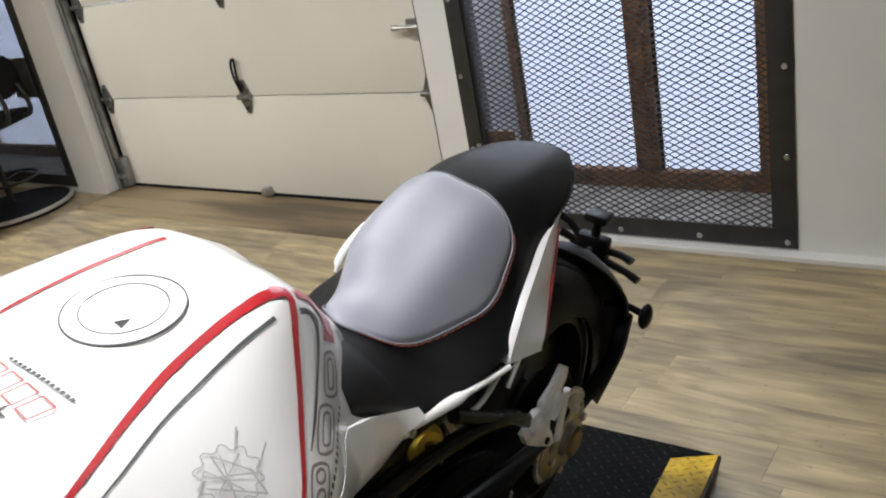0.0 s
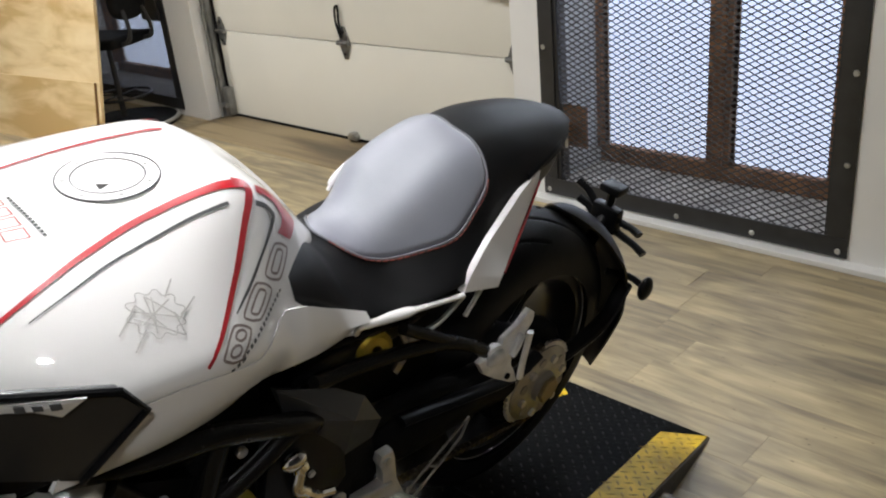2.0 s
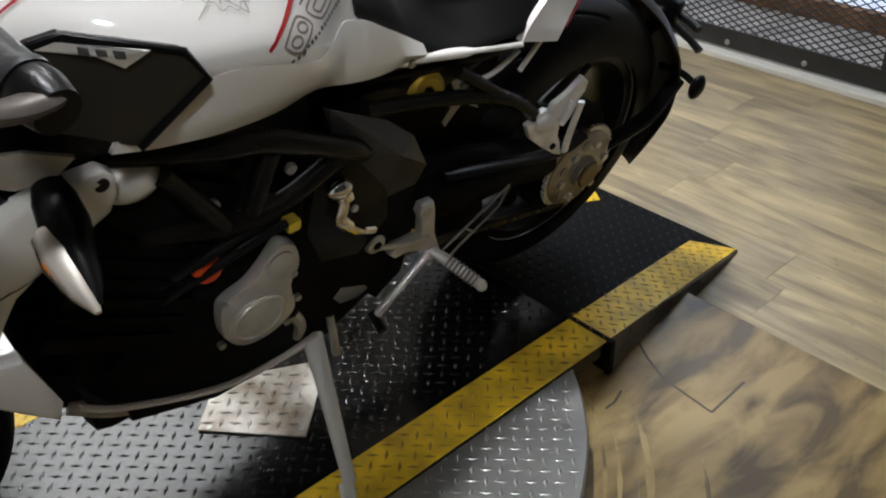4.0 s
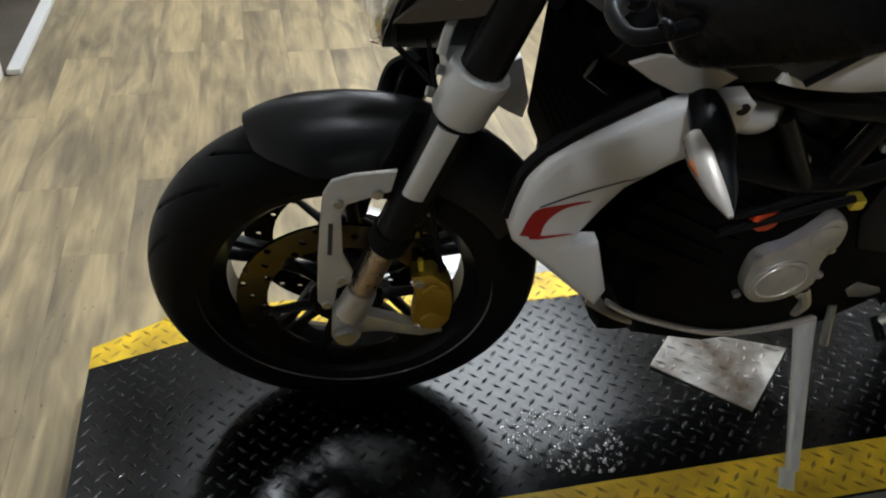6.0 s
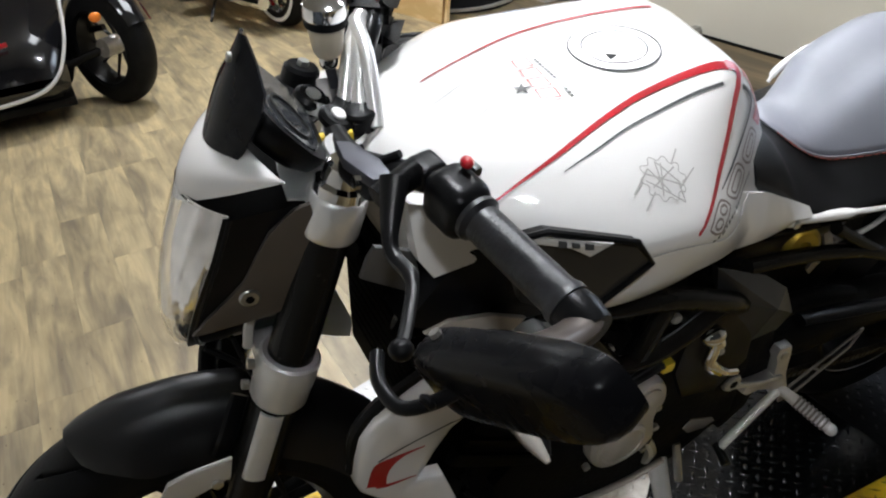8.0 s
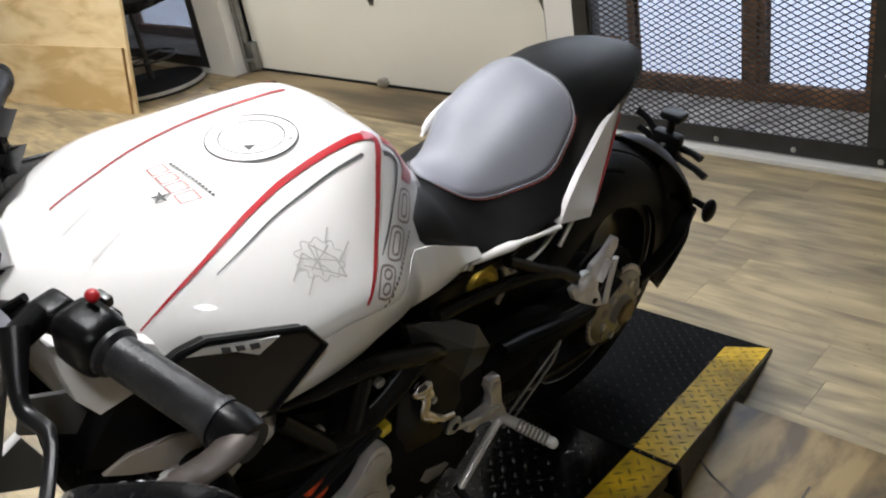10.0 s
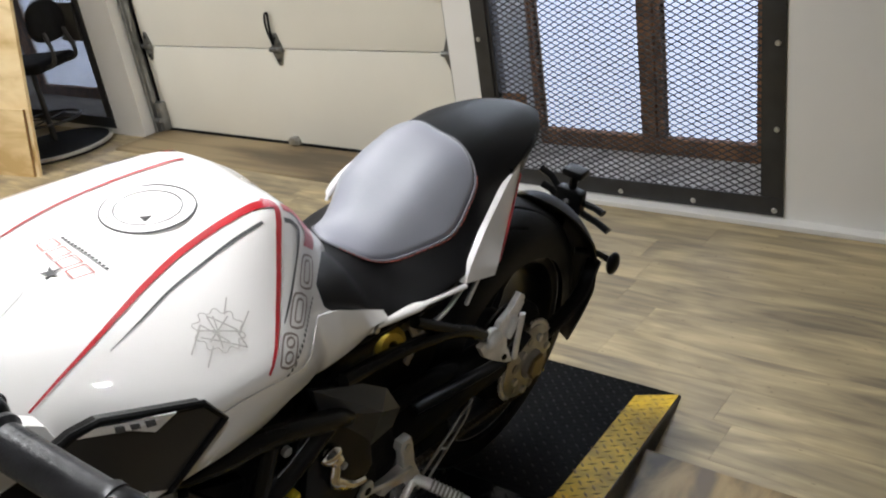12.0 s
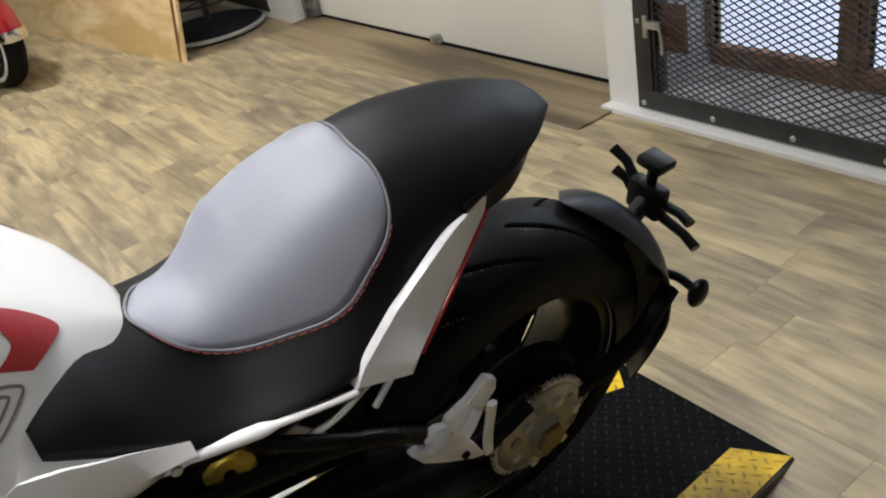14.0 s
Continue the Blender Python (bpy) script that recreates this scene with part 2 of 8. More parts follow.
M_DARK = mat("dark_shadow_gap", (0.01, 0.01, 0.01), 0.9)

# ---- building helpers ----


def finish(bm, name, material, parent=None, label="", smooth=38):
    me = bpy.data.meshes.new(name)
    bm.normal_update()
    for f in bm.faces:
        f.smooth = smooth > 0
    if smooth > 0:
        lim = radians(smooth)
        for e in bm.edges:
            e.smooth = len(e.link_faces) == 2 and e.calc_face_angle(9) < lim
    bm.to_mesh(me)
    bm.free()
    for mm in (material if isinstance(material, (list, tuple)) else [material]):
        me.materials.append(mm)
    ob = new(name, me)
    if parent:
        ob.parent = parent
    if label:
        ob["label"] = label
    return ob


def part(name, bm, material, parent, label="", smooth=38):
    return finish(bm, name, material, parent, label, smooth)


def empty(name, m, label, category, group="", kind=""):
    ob = new(name)
    ob.matrix_world = m
    ob.empty_display_size = 0.1
    return tagged(ob, label, category, group, kind)


def box(lo, hi, bevel=0.0, bm=None, m=None, seg=2):
    bm = bm or bmesh.new()
    got = bmesh.ops.create_cube(bm, size=1)["verts"]
    for v in got:
        v.co = Vector([lo[i] + (v.co[i] + 0.5) * (hi[i] - lo[i]) for i in range(3)])
        if m:
            v.co = m @ v.co
    if bevel:
        edges = list({e for v in got for e in v.link_edges})
        bmesh.ops.bevel(bm, geom=edges, offset=bevel, segments=seg, profile=0.6, affect='EDGES')
    return bm


def prism(outline, a, b, axis=2, bevel=0.0, bm=None, m=None, seg=2):
    """A flat outline pushed from a to b along an axis; the outline lies in the other two axes, in order."""
    bm = bm or bmesh.new()
    other = [i for i in range(3) if i != axis]

    def at(p, h):
        c = [0, 0, 0]
        c[axis] = h
        c[other[0]], c[other[1]] = p
        return m @ Vector(c) if m else Vector(c)
    lo = [bm.verts.new(at(p, a)) for p in outline]
    hi = [bm.verts.new(at(p, b)) for p in outline]
    faces = [bm.faces.new(lo[::-1]), bm.faces.new(hi)]
    n = len(outline)
    for i in range(n):
        faces.append(bm.faces.new((lo[i], lo[(i + 1) % n], hi[(i + 1) % n], hi[i])))
    bmesh.ops.recalc_face_normals(bm, faces=faces)
    if bevel:
        rim = [e for e in {e for f in faces[:2] for e in f.edges}]
        bmesh.ops.bevel(bm, geom=rim, offset=bevel, segments=seg, profile=0.6, affect='EDGES')
    return bm


def spline(pts, k=6, closed=False):
    """Catmull-Rom through the points."""
    pts = [Vector(p) for p in pts]
    n = len(pts)
    out = []
    for i in range(n if closed else n - 1):
        if closed:
            p0, p1, p2, p3 = (pts[(i + j - 1) % n] for j in range(4))
        else:
            p1, p2 = pts[i], pts[i + 1]
            p0 = pts[i - 1] if i else p1 * 2 - p2
            p3 = pts[i + 2] if i + 2 < n else p2 * 2 - p1
        for j in range(k):
            t = j / k
            out.append(0.5 * ((2 * p1) + (p2 - p0) * t + (2 * p0 - 5 * p1 + 4 * p2 - p3) * t * t + (3 * p1 - p0 - 3 * p2 + p3) * t ** 3))
    if not closed:
        out.append(pts[-1])
    return out


def skin(rings, caps=True, bm=None, wrap=True):
    bm = bm or bmesh.new()
    vs = [[bm.verts.new(p) for p in r] for r in rings]
    n = len(rings[0])
    fs = []
    for a, b in zip(vs, vs[1:]):
        for i in range(n if wrap else n - 1):
            j = (i + 1) % n
            fs.append(bm.faces.new((a[i], a[j], b[j], b[i])))
    if caps:
        fs.append(bm.faces.new(vs[0][::-1]))
        fs.append(bm.faces.new(vs[-1]))
    bmesh.ops.recalc_face_normals(bm, faces=fs)
    return bm


def tube(pts, r, n=10, bm=None, flat=1.0):
    """A round bar along the points; r may be one number or one for each point; flat squashes it."""
    pts = [Vector(p) for p in pts]
    rs = r if isinstance(r, (list, tuple)) else [r] * len(pts)
    t0 = (pts[1] - pts[0]).normalized()
    up = Vector((0, 0, 1)) if abs(t0.z) < 0.9 else Vector((1, 0, 0))
    side = t0.cross(up).normalized()
    rings = []
    for i, p in enumerate(pts):
        a, b = pts[max(i - 1, 0)], pts[min(i + 1, len(pts) - 1)]
        t = (b - a).normalized()
        side = (side - t * side.dot(t)).normalized()
        top = side.cross(t)
        rings.append([p + (side * math.cos(q) + top * math.sin(q) * flat) * rs[i] for q in (2 * math.pi * j / n for j in range(n))])
    return skin(rings, True, bm)


def lathe(profile, n, centre, axis, bm=None, a0=0.0, a1=360.0, closed=True):
    """Turns (radius, along) pairs round an axis."""
    bm = bm or bmesh.new()
    axis = Vector(axis).normalized()
    up = Vector((0, 0, 1)) if abs(axis.z) < 0.9 else Vector((0, 1, 0))
    e1 = axis.cross(up).normalized()
    e2 = e1.cross(axis).normalized()
    full = abs(a1 - a0) >= 359.9
    rings = []
    for j in range(n + (0 if full else 1)):
        q = radians(a0 + (a1 - a0) * j / n)
        d = e1 * math.cos(q) + e2 * math.sin(q)
        rings.append([bm.verts.new(Vector(centre) + d * r + axis * h) for r, h in profile])
    fs = []
    m = len(profile)
    for j in range(n):
        a, b = rings[j], rings[(j + 1) % len(rings)]
        for i in range(m if closed else m - 1):
            fs.append(bm.faces.new((a[i], a[(i + 1) % m], b[(i + 1) % m], b[i])))
    if not full and closed:
        fs.append(bm.faces.new(rings[0]))
        fs.append(bm.faces.new(rings[-1][::-1]))
    bmesh.ops.recalc_face_normals(bm, faces=fs)
    return bm


def disc(centre, axis, r, h, n=24, bevel=0.0, bm=None):
    """A solid round, h thick along its axis from the centre on."""
    b = min(bevel, r * 0.4, abs(h) * 0.4)
    prof = [(0.0005, 0), (r - b, 0), (r, b * (1 if h > 0 else -1)), (r, h - b * (1 if h > 0 else -1)), (r - b, h), (0.0005, h)]
    return lathe(prof, n, centre, axis, bm)


def blob(centre, radii, m=None, bm=None, u=20, v=12):
    bm = bm or bmesh.new()
    got = bmesh.ops.create_uvsphere(bm, u_segments=u, v_segments=v, radius=1)["verts"]
    r = Matrix.Diagonal((*radii, 1))
    mm = Matrix.Translation(centre) @ (m or Matrix()) @ r
    for p in got:
        p.co = mm @ p.co
    return bm


# ---- the room ----
WY = 2.36          # face of the wall with the door and the caged windows
WB = 2.78          # its outer side
CEIL = 2.75


def structure(ob, label, category):
    return tagged(ob, label, category, kind="structure")


def wall_back():
    bm = bmesh.new()
    spans = [(-9.0, -6.05, 0, CEIL), (-6.05, -4.56, 2.35, CEIL), (-6.05, -4.56, 0, 0.055), (-4.56, -4.17, 0, CEIL), (-4.17, -1.60, 2.3, CEIL),
             (-1.60, -1.40, 0, CEIL), (-1.40, -0.235, 2.35, CEIL), (-1.40, -0.235, 0, 0.085), (-0.235, 3.0, 0, CEIL)]
    for x0, x1, z0, z1 in spans:
        box((x0, WY, z0), (x1, WB, z1), 0, bm)
    structure(finish(bm, "wall_north", M_WALL, smooth=0), "white painted wall with a garage door and caged windows", "wall")


wall_back()
structure(finish(box((-1.60, 2.305, 0), (3.0, WY, 0.02), 0.003), "baseboard", M_WALL, smooth=0), "white painted base strip under the cage", "baseboard")
# unseen side, end and rear walls and ceiling; their greys limit the bounced light
structure(finish(box((3.0, -5.0, 0), (3.2, WB, CEIL)), "wall_east", M_DARKWALL, smooth=0), "unseen side wall, dark grey to cut bounced light", "wall")
structure(finish(box((-9.2, -5.0, 0), (-9.0, WB, CEIL)), "wall_west", M_DARKWALL, smooth=0), "unseen end wall, dark grey to cut bounced light", "wall")
structure(finish(box((-9.2, -5.2, 0), (3.2, -5.0, CEIL)), "wall_south", M_DARKWALL, smooth=0), "unseen rear wall, dark grey to cut bounced light", "wall")
structure(finish(box((-9.2, -5.2, CEIL), (3.2, WB, CEIL + 0.2)), "ceiling", M_CEIL, smooth=0), "unseen ceiling, grey set to limit bounced light", "ceiling")
# partition along the front of the display bay, with an alcove beside it
structure(finish(box((-2.19, -1.75, 0), (1.6, -1.585, CEIL), 0.004), "wall_partition", M_WALL, smooth=0), "white painted partition wall beside the display", "wall")
structure(finish(box((-3.95, -2.4, 0), (-3.13, -1.345, CEIL), 0.004), "wall_pier", M_WALL, smooth=0), "white painted wall pier with worn corners", "wall")
structure(finish(box((-3.13, -2.05, 0), (-2.19, -1.95, CEIL)), "wall_alcove", M_WALL_GREY, smooth=0), "grey back wall of an alcove", "wall")
structure(finish(box((-3.13, -1.575, 0), (-2.19, -1.53, 0.02), 0.003), "trim", M_WALL, smooth=0), "white painted threshold strip on the floor", "trim")
structure(finish(box((-3.13, -1.95, 0.001), (-2.19, -1.575, 0.006)), "floor_alcove", M_JOINT, smooth=0), "thin dark sheet over the alcove floor", "floor")
bm = tube(spline([(-2.62, -1.85, 3.0), (-2.60, -1.84, 1.2), (-2.55, -1.80, 0.45), (-2.46, -1.72, 0.14), (-2.40, -1.66, 0.02)], 8), 0.007, 8)
tagged(finish(bm, "hanging_cord", mat("yellow_green_cord", (0.34, 0.38, 0.06), 0.5)), "yellow-green cord hanging down in the alcove", "cord")

floor = structure(finish(box((-9.2, -5.2, -0.06), (3.2, WB, -0.0035)), "floor", M_JOINT, smooth=0), "weathered wood-look plank floor", "floor")


def garage_door():
    """Cream sectional door with hinges, lock handle, tracks and bottom seal."""
    d = empty("door_1", pose(0, 0, 0), "closed cream sectional garage door with zinc hinges", "garage door", kind="structure")
    x0, x1, y = -4.13, -1.63, 2.505
    h = 0.533
    for i in range(4):
        bm = box((x0, y, 0.02 + i * h + 0.003), (x1, y + 0.045, 0.02 + (i + 1) * h - 0.002), 0.006)
        p = part("panel", bm, M_DOOR, d)
    part("bottom_seal", box((x0, y - 0.006, 0.0), (x1, y + 0.05, 0.026), 0.004), M_RUBBER, d, "black rubber bottom seal")
    for i in range(1, 4):
        z = 0.02 + i * h
        for x in (x0 + 0.05, (x0 + x1) / 2 - 0.0, x1 - 0.07):
            bm = prism([(-0.044, -0.008), (-0.040, 0.014), (-0.010, 0.086), (0.010, 0.086), (0.040, 0.014), (0.044, -0.008), (0.030, -0.038), (0.010, -0.086), (-0.010, -0.086), (-0.030, -0.038)], -0.010, -0.0005, 1, 0.0015, m=Matrix.Translation((x, y, z)))
            tube([(x - 0.046, y - 0.016, z), (x + 0.046, y - 0.016, z)], 0.013, 10, bm)
            hinge = part("hinge", bm, M_HINGE, d, "dull zinc hinge")
            for dz in (-0.058, 0.058):
                part("bolt", disc((x, y - 0.0102, z + dz), (0, -1, 0), 0.009, 0.007, 6), M_MESH, hinge)
    # pull loop with its cord, side lock and foot bracket
    xm = (x0 + x1) / 2
    bm = tube(spline([(xm - 0.012, y - 0.018, 0.58), (xm - 0.035, y - 0.02, 0.66), (xm - 0.03, y - 0.02, 0.73), (xm - 0.005, y - 0.02, 0.745), (xm - 0.012, y - 0.02, 0.67), (xm - 0.006, y - 0.02, 0.59)], 6), 0.006, 8)
    part("pull_rope", bm, M_RUBBER, d, "dark pull rope loop")
    bm = box((x1 - 0.13, y - 0.02, 0.80), (x1 - 0.04, y, 0.875), 0.004)
    tube([(x1 - 0.19, y - 0.03, 0.842), (x1 - 0.05, y - 0.03, 0.842)], 0.008, 8, bm)
    box((x1 - 0.20, y - 0.035, 0.83), (x1 - 0.17, y - 0.022, 0.855), 0.003, bm)
    part("lock", bm, M_ZINC, d, "zinc slide lock")
    bm = box((xm - 0.055, y - 0.03, 0.02), (xm + 0.02, y, 0.05), 0.004)
    box((xm - 0.03, y - 0.04, 0.03), (xm + 0.01, y, 0.065), 0.004, bm)
    part("foot_bracket", bm, M_ZINC, d)
    bm = box((x1 - 0.035, y - 0.022, 0.02), (x1 - 0.004, y, 0.21), 0.003)
    part("corner_bracket", bm, M_ZINC, d)
    for sx, xx in ((1, x0), (-1, x1)):
        bm = box((xx - 0.03, y - 0.075, 0.0), (xx + 0.002, y - 0.07, 2.2))
        box((xx - 0.03, y - 0.075, 0.0), (xx - 0.026, y + 0.0, 2.2), 0, bm)
        box((xx - 0.002, y - 0.06, 0.0), (xx + 0.002, y - 0.03, 2.2), 0, bm)
        part("track", bm, M_GALV, d, "galvanised roller track")
    bm = box((x0 - 0.01, y - 0.05, 0.02), (x0 + 0.055, y - 0.002, 0.20), 0.004)
    tube([(x0 - 0.02, y - 0.06, 0.09), (x0 + 0.05, y - 0.06, 0.09)], 0.017, 10, bm)
    part("bottom_roller", bm, M_GALV, d)
    # dark weather strip between door and post
    part("weather_strip", box((x0 - 0.035, y + 0.0, 0), (x0 - 0.003, y + 0.05, 2.2)), M_RUBBER, d)


garage_door()
bm = prism([(2.125, 0.0), (2.5, 0.0), (2.5, 0.012), (2.14, 0.008)], -4.165, -1.545, 0, 0.002)
structure(finish(bm, "threshold_ramp", M_RAMPWOOD, smooth=0), "worn brown plywood threshold in front of the garage door", "threshold")


def expanded(x0, x1, z0, z1, y, lwd, swd, w, th):
    """Expanded metal: slanted strands that meet in a diamond net."""
    bm = bmesh.new()
    nx, nz = int(math.ceil((x1 - x0) / lwd)), int(math.ceil((z1 - z0) / swd))
    for j in range(nz * 2):
        for i in range(nx):
            za = z0 + j * swd / 2
            off = (j % 2) * lwd / 2
            for s in (-1, 1):
                xa, xb = x0 + off + i * lwd, x0 + off + i * lwd + s * lwd / 2
                if not (x0 <= xb <= x1 and xa <= x1):
                    continue
                pa, pb = Vector((xa, y, za)), Vector((xb, y - 0.004 * s * 0, za + swd / 2))
                if pb.z > z1:
                    continue
                up = Vector((0, 0.35, 1)).normalized() * w
                dep = Vector((0, th, -th * 0.4))
                q = [pa - up, pa + up, pa + up + dep, pa - up + dep, pb - up, pb + up, pb + up + dep, pb - up + dep]
                v = [bm.verts.new(c) for c in q]
                for f in ((0, 1, 5, 4), (1, 2, 6, 5), (2, 3, 7, 6), (3, 0, 4, 7)):
                    bm.faces.new([v[a] for a in f])
    bmesh.ops.recalc_face_normals(bm, faces=bm.faces)
    return bm


def caged_window(name, x0, x1, z0, z1, glass_x, label, bolts=True, lwd=0.046, swd=0.0235, strand=0.0027):
    """A window deep in the wall behind a bolted steel frame with expanded metal."""
    w = empty(name, pose(0, 0, 0), label, "window", kind="structure")
    t = 0.072
    y = WY - 0.008
    for nm, lo, hi in (("cage_rail", (x0, y, z0), (x1, WY + 0.0, z0 + t)), ("cage_rail", (x0, y, z1 - t), (x1, WY, z1)),
                       ("cage_stile", (x0, y, z0 + t + 0.001), (x0 + t, WY, z1 - t - 0.001)), ("cage_stile", (x1 - t, y, z0 + t + 0.001), (x1, WY, z1 - t - 0.001))):
        rail = part(nm, box(lo, hi, 0.002), M_BLKSTEEL, w, "black steel cage frame")
        if bolts:
            horiz = hi[0] - lo[0] > 0.2
            cnt = 5 if horiz else 8
            for i in range(cnt):
                if horiz:
                    px, pz = lo[0] + 0.03 + i * (hi[0] - lo[0] - 0.06) / (cnt - 1), (lo[2] + hi[2]) / 2 - 0.012
                else:
                    px, pz = (x0 + 0.025 if lo[0] == x0 else x1 - 0.025), z0 + 0.33 + i * 0.30
                    if pz > z1 - 0.2:
                        continue
                part("bolt", disc((px, y, pz), (0, -1, 0), 0.0105, 0.008, 10, 0.003), M_ZINC, rail)
    # inner angle of the frame
    for xa in (x0 + t - 0.006, x1 - t - 0.012):
        part("cage_angle", box((xa, WY + 0.001, z0 + 0.06), (xa + 0.02, WY + 0.06, z1 - 0.06), 0.002), M_BLKSTEEL, w)
    net = part("expanded_metal", expanded(x0 + t - 0.01, x1 - t + 0.01, z0 + t - 0.01, z1 - t, WY + 0.012, lwd, swd, strand, 0.003), M_MESH, w, "dark expanded metal mesh", smooth=0)
    net["kind"] = "stuff"
    # sill and reveals of the opening
    zb = z0 + 0.055
    part("window_sill", box((x0 + 0.05, WY + 0.02, zb - 0.02), (x1 - 0.05, WB - 0.06, zb + 0.004), 0.004), M_CONCRETE, w, "dirty grey concrete sill")
    part("reveal", box((x0 + 0.046, WY + 0.07, zb), (x0 + 0.058, WB - 0.05, z1)), M_WALL_GREY, w)
    part("reveal", box((x1 - 0.058, WY + 0.07, zb), (x1 - 0.046, WB - 0.05, z1)), M_CONCRETE, w)
    # old steel window
    yg = WB - 0.07
    zs = zb + 0.075
    part("window_frame", box((x0 + 0.05, yg - 0.02, zb), (x1 - 0.05, yg + 0.03, zs), 0.004), M_RUST, w, "rusty brown steel window rail")
    for xa, xb in glass_x["posts"]:
        bm = box((xa, yg - 0.03, zs), (xb, yg + 0.03, z1), 0.004)
        box((xa + 0.25 * (xb - xa), yg - 0.045, zs), (xa + 0.75 * (xb - xa), yg - 0.028, z1), 0.003, bm)
        part("mullion", bm, M_RUST, w)
    for xa, xb in glass_x["panes"]:
        fr = part("pane_frame", box((xa - 0.012, yg - 0.012, zs), (xa, yg + 0.02, z1)), M_BLKSTEEL, w)
        p = part("pane", box((xa, yg, zs), (xb, yg + 0.006, z1)), M_GLASS, fr, "clear window glass")
        p.visible_shadow = False
    return w


M_GLASS = glass("window_glass")
win = caged_window("window_1", -1.45, -0.17, 0.028, 2.4, {"posts": [(-1.41, -1.375), (-0.875, -0.775), (-0.385, -0.23)], "panes": [(-1.375, -0.875), (-0.775, -0.385)]},
                   "tall window behind a bolted black expanded-metal cage")
# padlock plate in the cage
part("latch_plate", box((-1.37, WY + 0.03, 0.245), (-1.245, WY + 0.036, 0.42), 0.002), M_RUST, win, "rusty backing plate")
bm = box((-1.40, WY - 0.016, 0.335), (-1.325, WY + 0.004, 0.362), 0.003)
tube(spline([(-1.345, WY - 0.02, 0.35), (-1.32, WY - 0.024, 0.345), (-1.312, WY - 0.024, 0.31), (-1.315, WY - 0.02, 0.255)], 5), 0.006, 8, bm)
box((-1.405, WY - 0.014, 0.30), (-1.385, WY + 0.002, 0.38), 0.003, bm)
part("latch", bm, M_ZINC, win, "zinc hasp and pin")
win2 = caged_window("window_2", -6.15, -4.48, 0.04, 2.4, {"posts": [(-6.1, -6.0), (-4.99, -4.93)], "panes": [(-6.0, -4.99), (-4.93, -4.6)]},
                    "second window behind a black mesh cage door", bolts=False, lwd=0.035, swd=0.02, strand=0.0022)
part("lock_box", box((-4.75, WY - 0.03, 0.62), (-4.53, WY - 0.01, 0.86), 0.006), M_BLKSTEEL, win2, "black cage lock box")
bd = finish(box((-12, 4.2, -3.0), (6, 4.25, 6.0)), "backdrop", M_BACKDROP, smooth=0)
structure(bd, "bright overcast snowy daylight outside the windows", "backdrop")


def plywood_wall():
    """Sheet of plywood with a lower board screwed to its face."""
    m = pose(-4.215, 1.635, 0, -11, 0, 8.5)
    p = empty("plywood_partition", m, "raw yellow plywood partition with a lower kick board", "partition")
    part("sheet", box((-2.6, 0.012, 0.0), (-0.0, 0.032, 2.0), 0.0015), M_PLY, p, "pale yellow plywood sheet", smooth=0)
    part("edge_veneer", box((0.0005, 0.013, 0.0), (0.003, 0.031, 2.0)), M_PLY, p, smooth=0)
    part("kick_board", box((-2.6, -0.006, 0.0), (-0.03, 0.0105, 0.395), 0.0015), M_PLY, p, "figured plywood kick board", smooth=0)
    part("board_edge", box((-0.0295, -0.005, 0.0), (-0.026, 0.010, 0.394)), M_PLYEDGE, p, "dark cut plywood edge", smooth=0)


plywood_wall()

# ---- bike materials ----
M_WHITE = mat("pearl_white_paint", (0.74, 0.722, 0.704), 0.45, var=0.02, scale=3, coat=1.0)
M_RED = mat("red_paint", (0.36, 0.004, 0.010), 0.34, var=0.1, coat=0.4)
M_GREYLINE = mat("grey_decal", (0.075, 0.075, 0.075), 0.45, var=0.15, spec=0.2)
M_PALELINE = mat("pale_grey_decal", (0.42, 0.40, 0.38), 0.45, var=0.1, spec=0.2)
M_BLKPLASTIC = mat("black_plastic", (0.0045, 0.0045, 0.005), 0.30, spec=0.14, var=0.2, scale=20, bump=0.15, bscale=300)
M_SATIN = mat("satin_black_paint", (0.005, 0.005, 0.0055), 0.34, spec=0.22, var=0.2, scale=14)
M_CARBON = mat("dark_grey_paint", (0.020, 0.0195, 0.019), 0.38, 0.2, var=0.15, scale=10, coat=0.15)
M_TITAN = mat("grey_metal_paint", (0.20, 0.185, 0.17), 0.42, 0.35, var=0.12, scale=10)
M_TITANP = mat("warm_pale_grey_paint", (0.46, 0.42, 0.37), 0.4, 0.3, var=0.12, scale=10)
M_SILVER = mat("cast_aluminium", (0.55, 0.53, 0.50), 0.38, 0.6, var=0.18, scale=18, bump=0.15, bscale=180)
M_SILVERW = mat("pale_silver_paint", (0.66, 0.65, 0.63), 0.34, 0.35, var=0.08, scale=12)
M_CHROME = mat("chrome", (0.78, 0.78, 0.78), 0.08, 1.0, var=0.05)
M_BODYGREY = mat("anodised_lever_body", (0.09, 0.09, 0.105), 0.38, 0.6, var=0.15, scale=30)
M_POLISHED = mat("polished_aluminium", (0.86, 0.85, 0.84), 0.30, 0.75, var=0.08, scale=20)
M_GOLD = mat("gold_anodised", (0.50, 0.34, 0.05), 0.34, 0.75, var=0.2, scale=20)
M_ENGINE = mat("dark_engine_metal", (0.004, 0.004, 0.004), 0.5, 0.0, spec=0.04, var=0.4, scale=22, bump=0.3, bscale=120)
M_FRAME = mat("black_frame_tube", (0.007, 0.0066, 0.006), 0.26, 0.0, spec=0.12, var=0.2, scale=15)
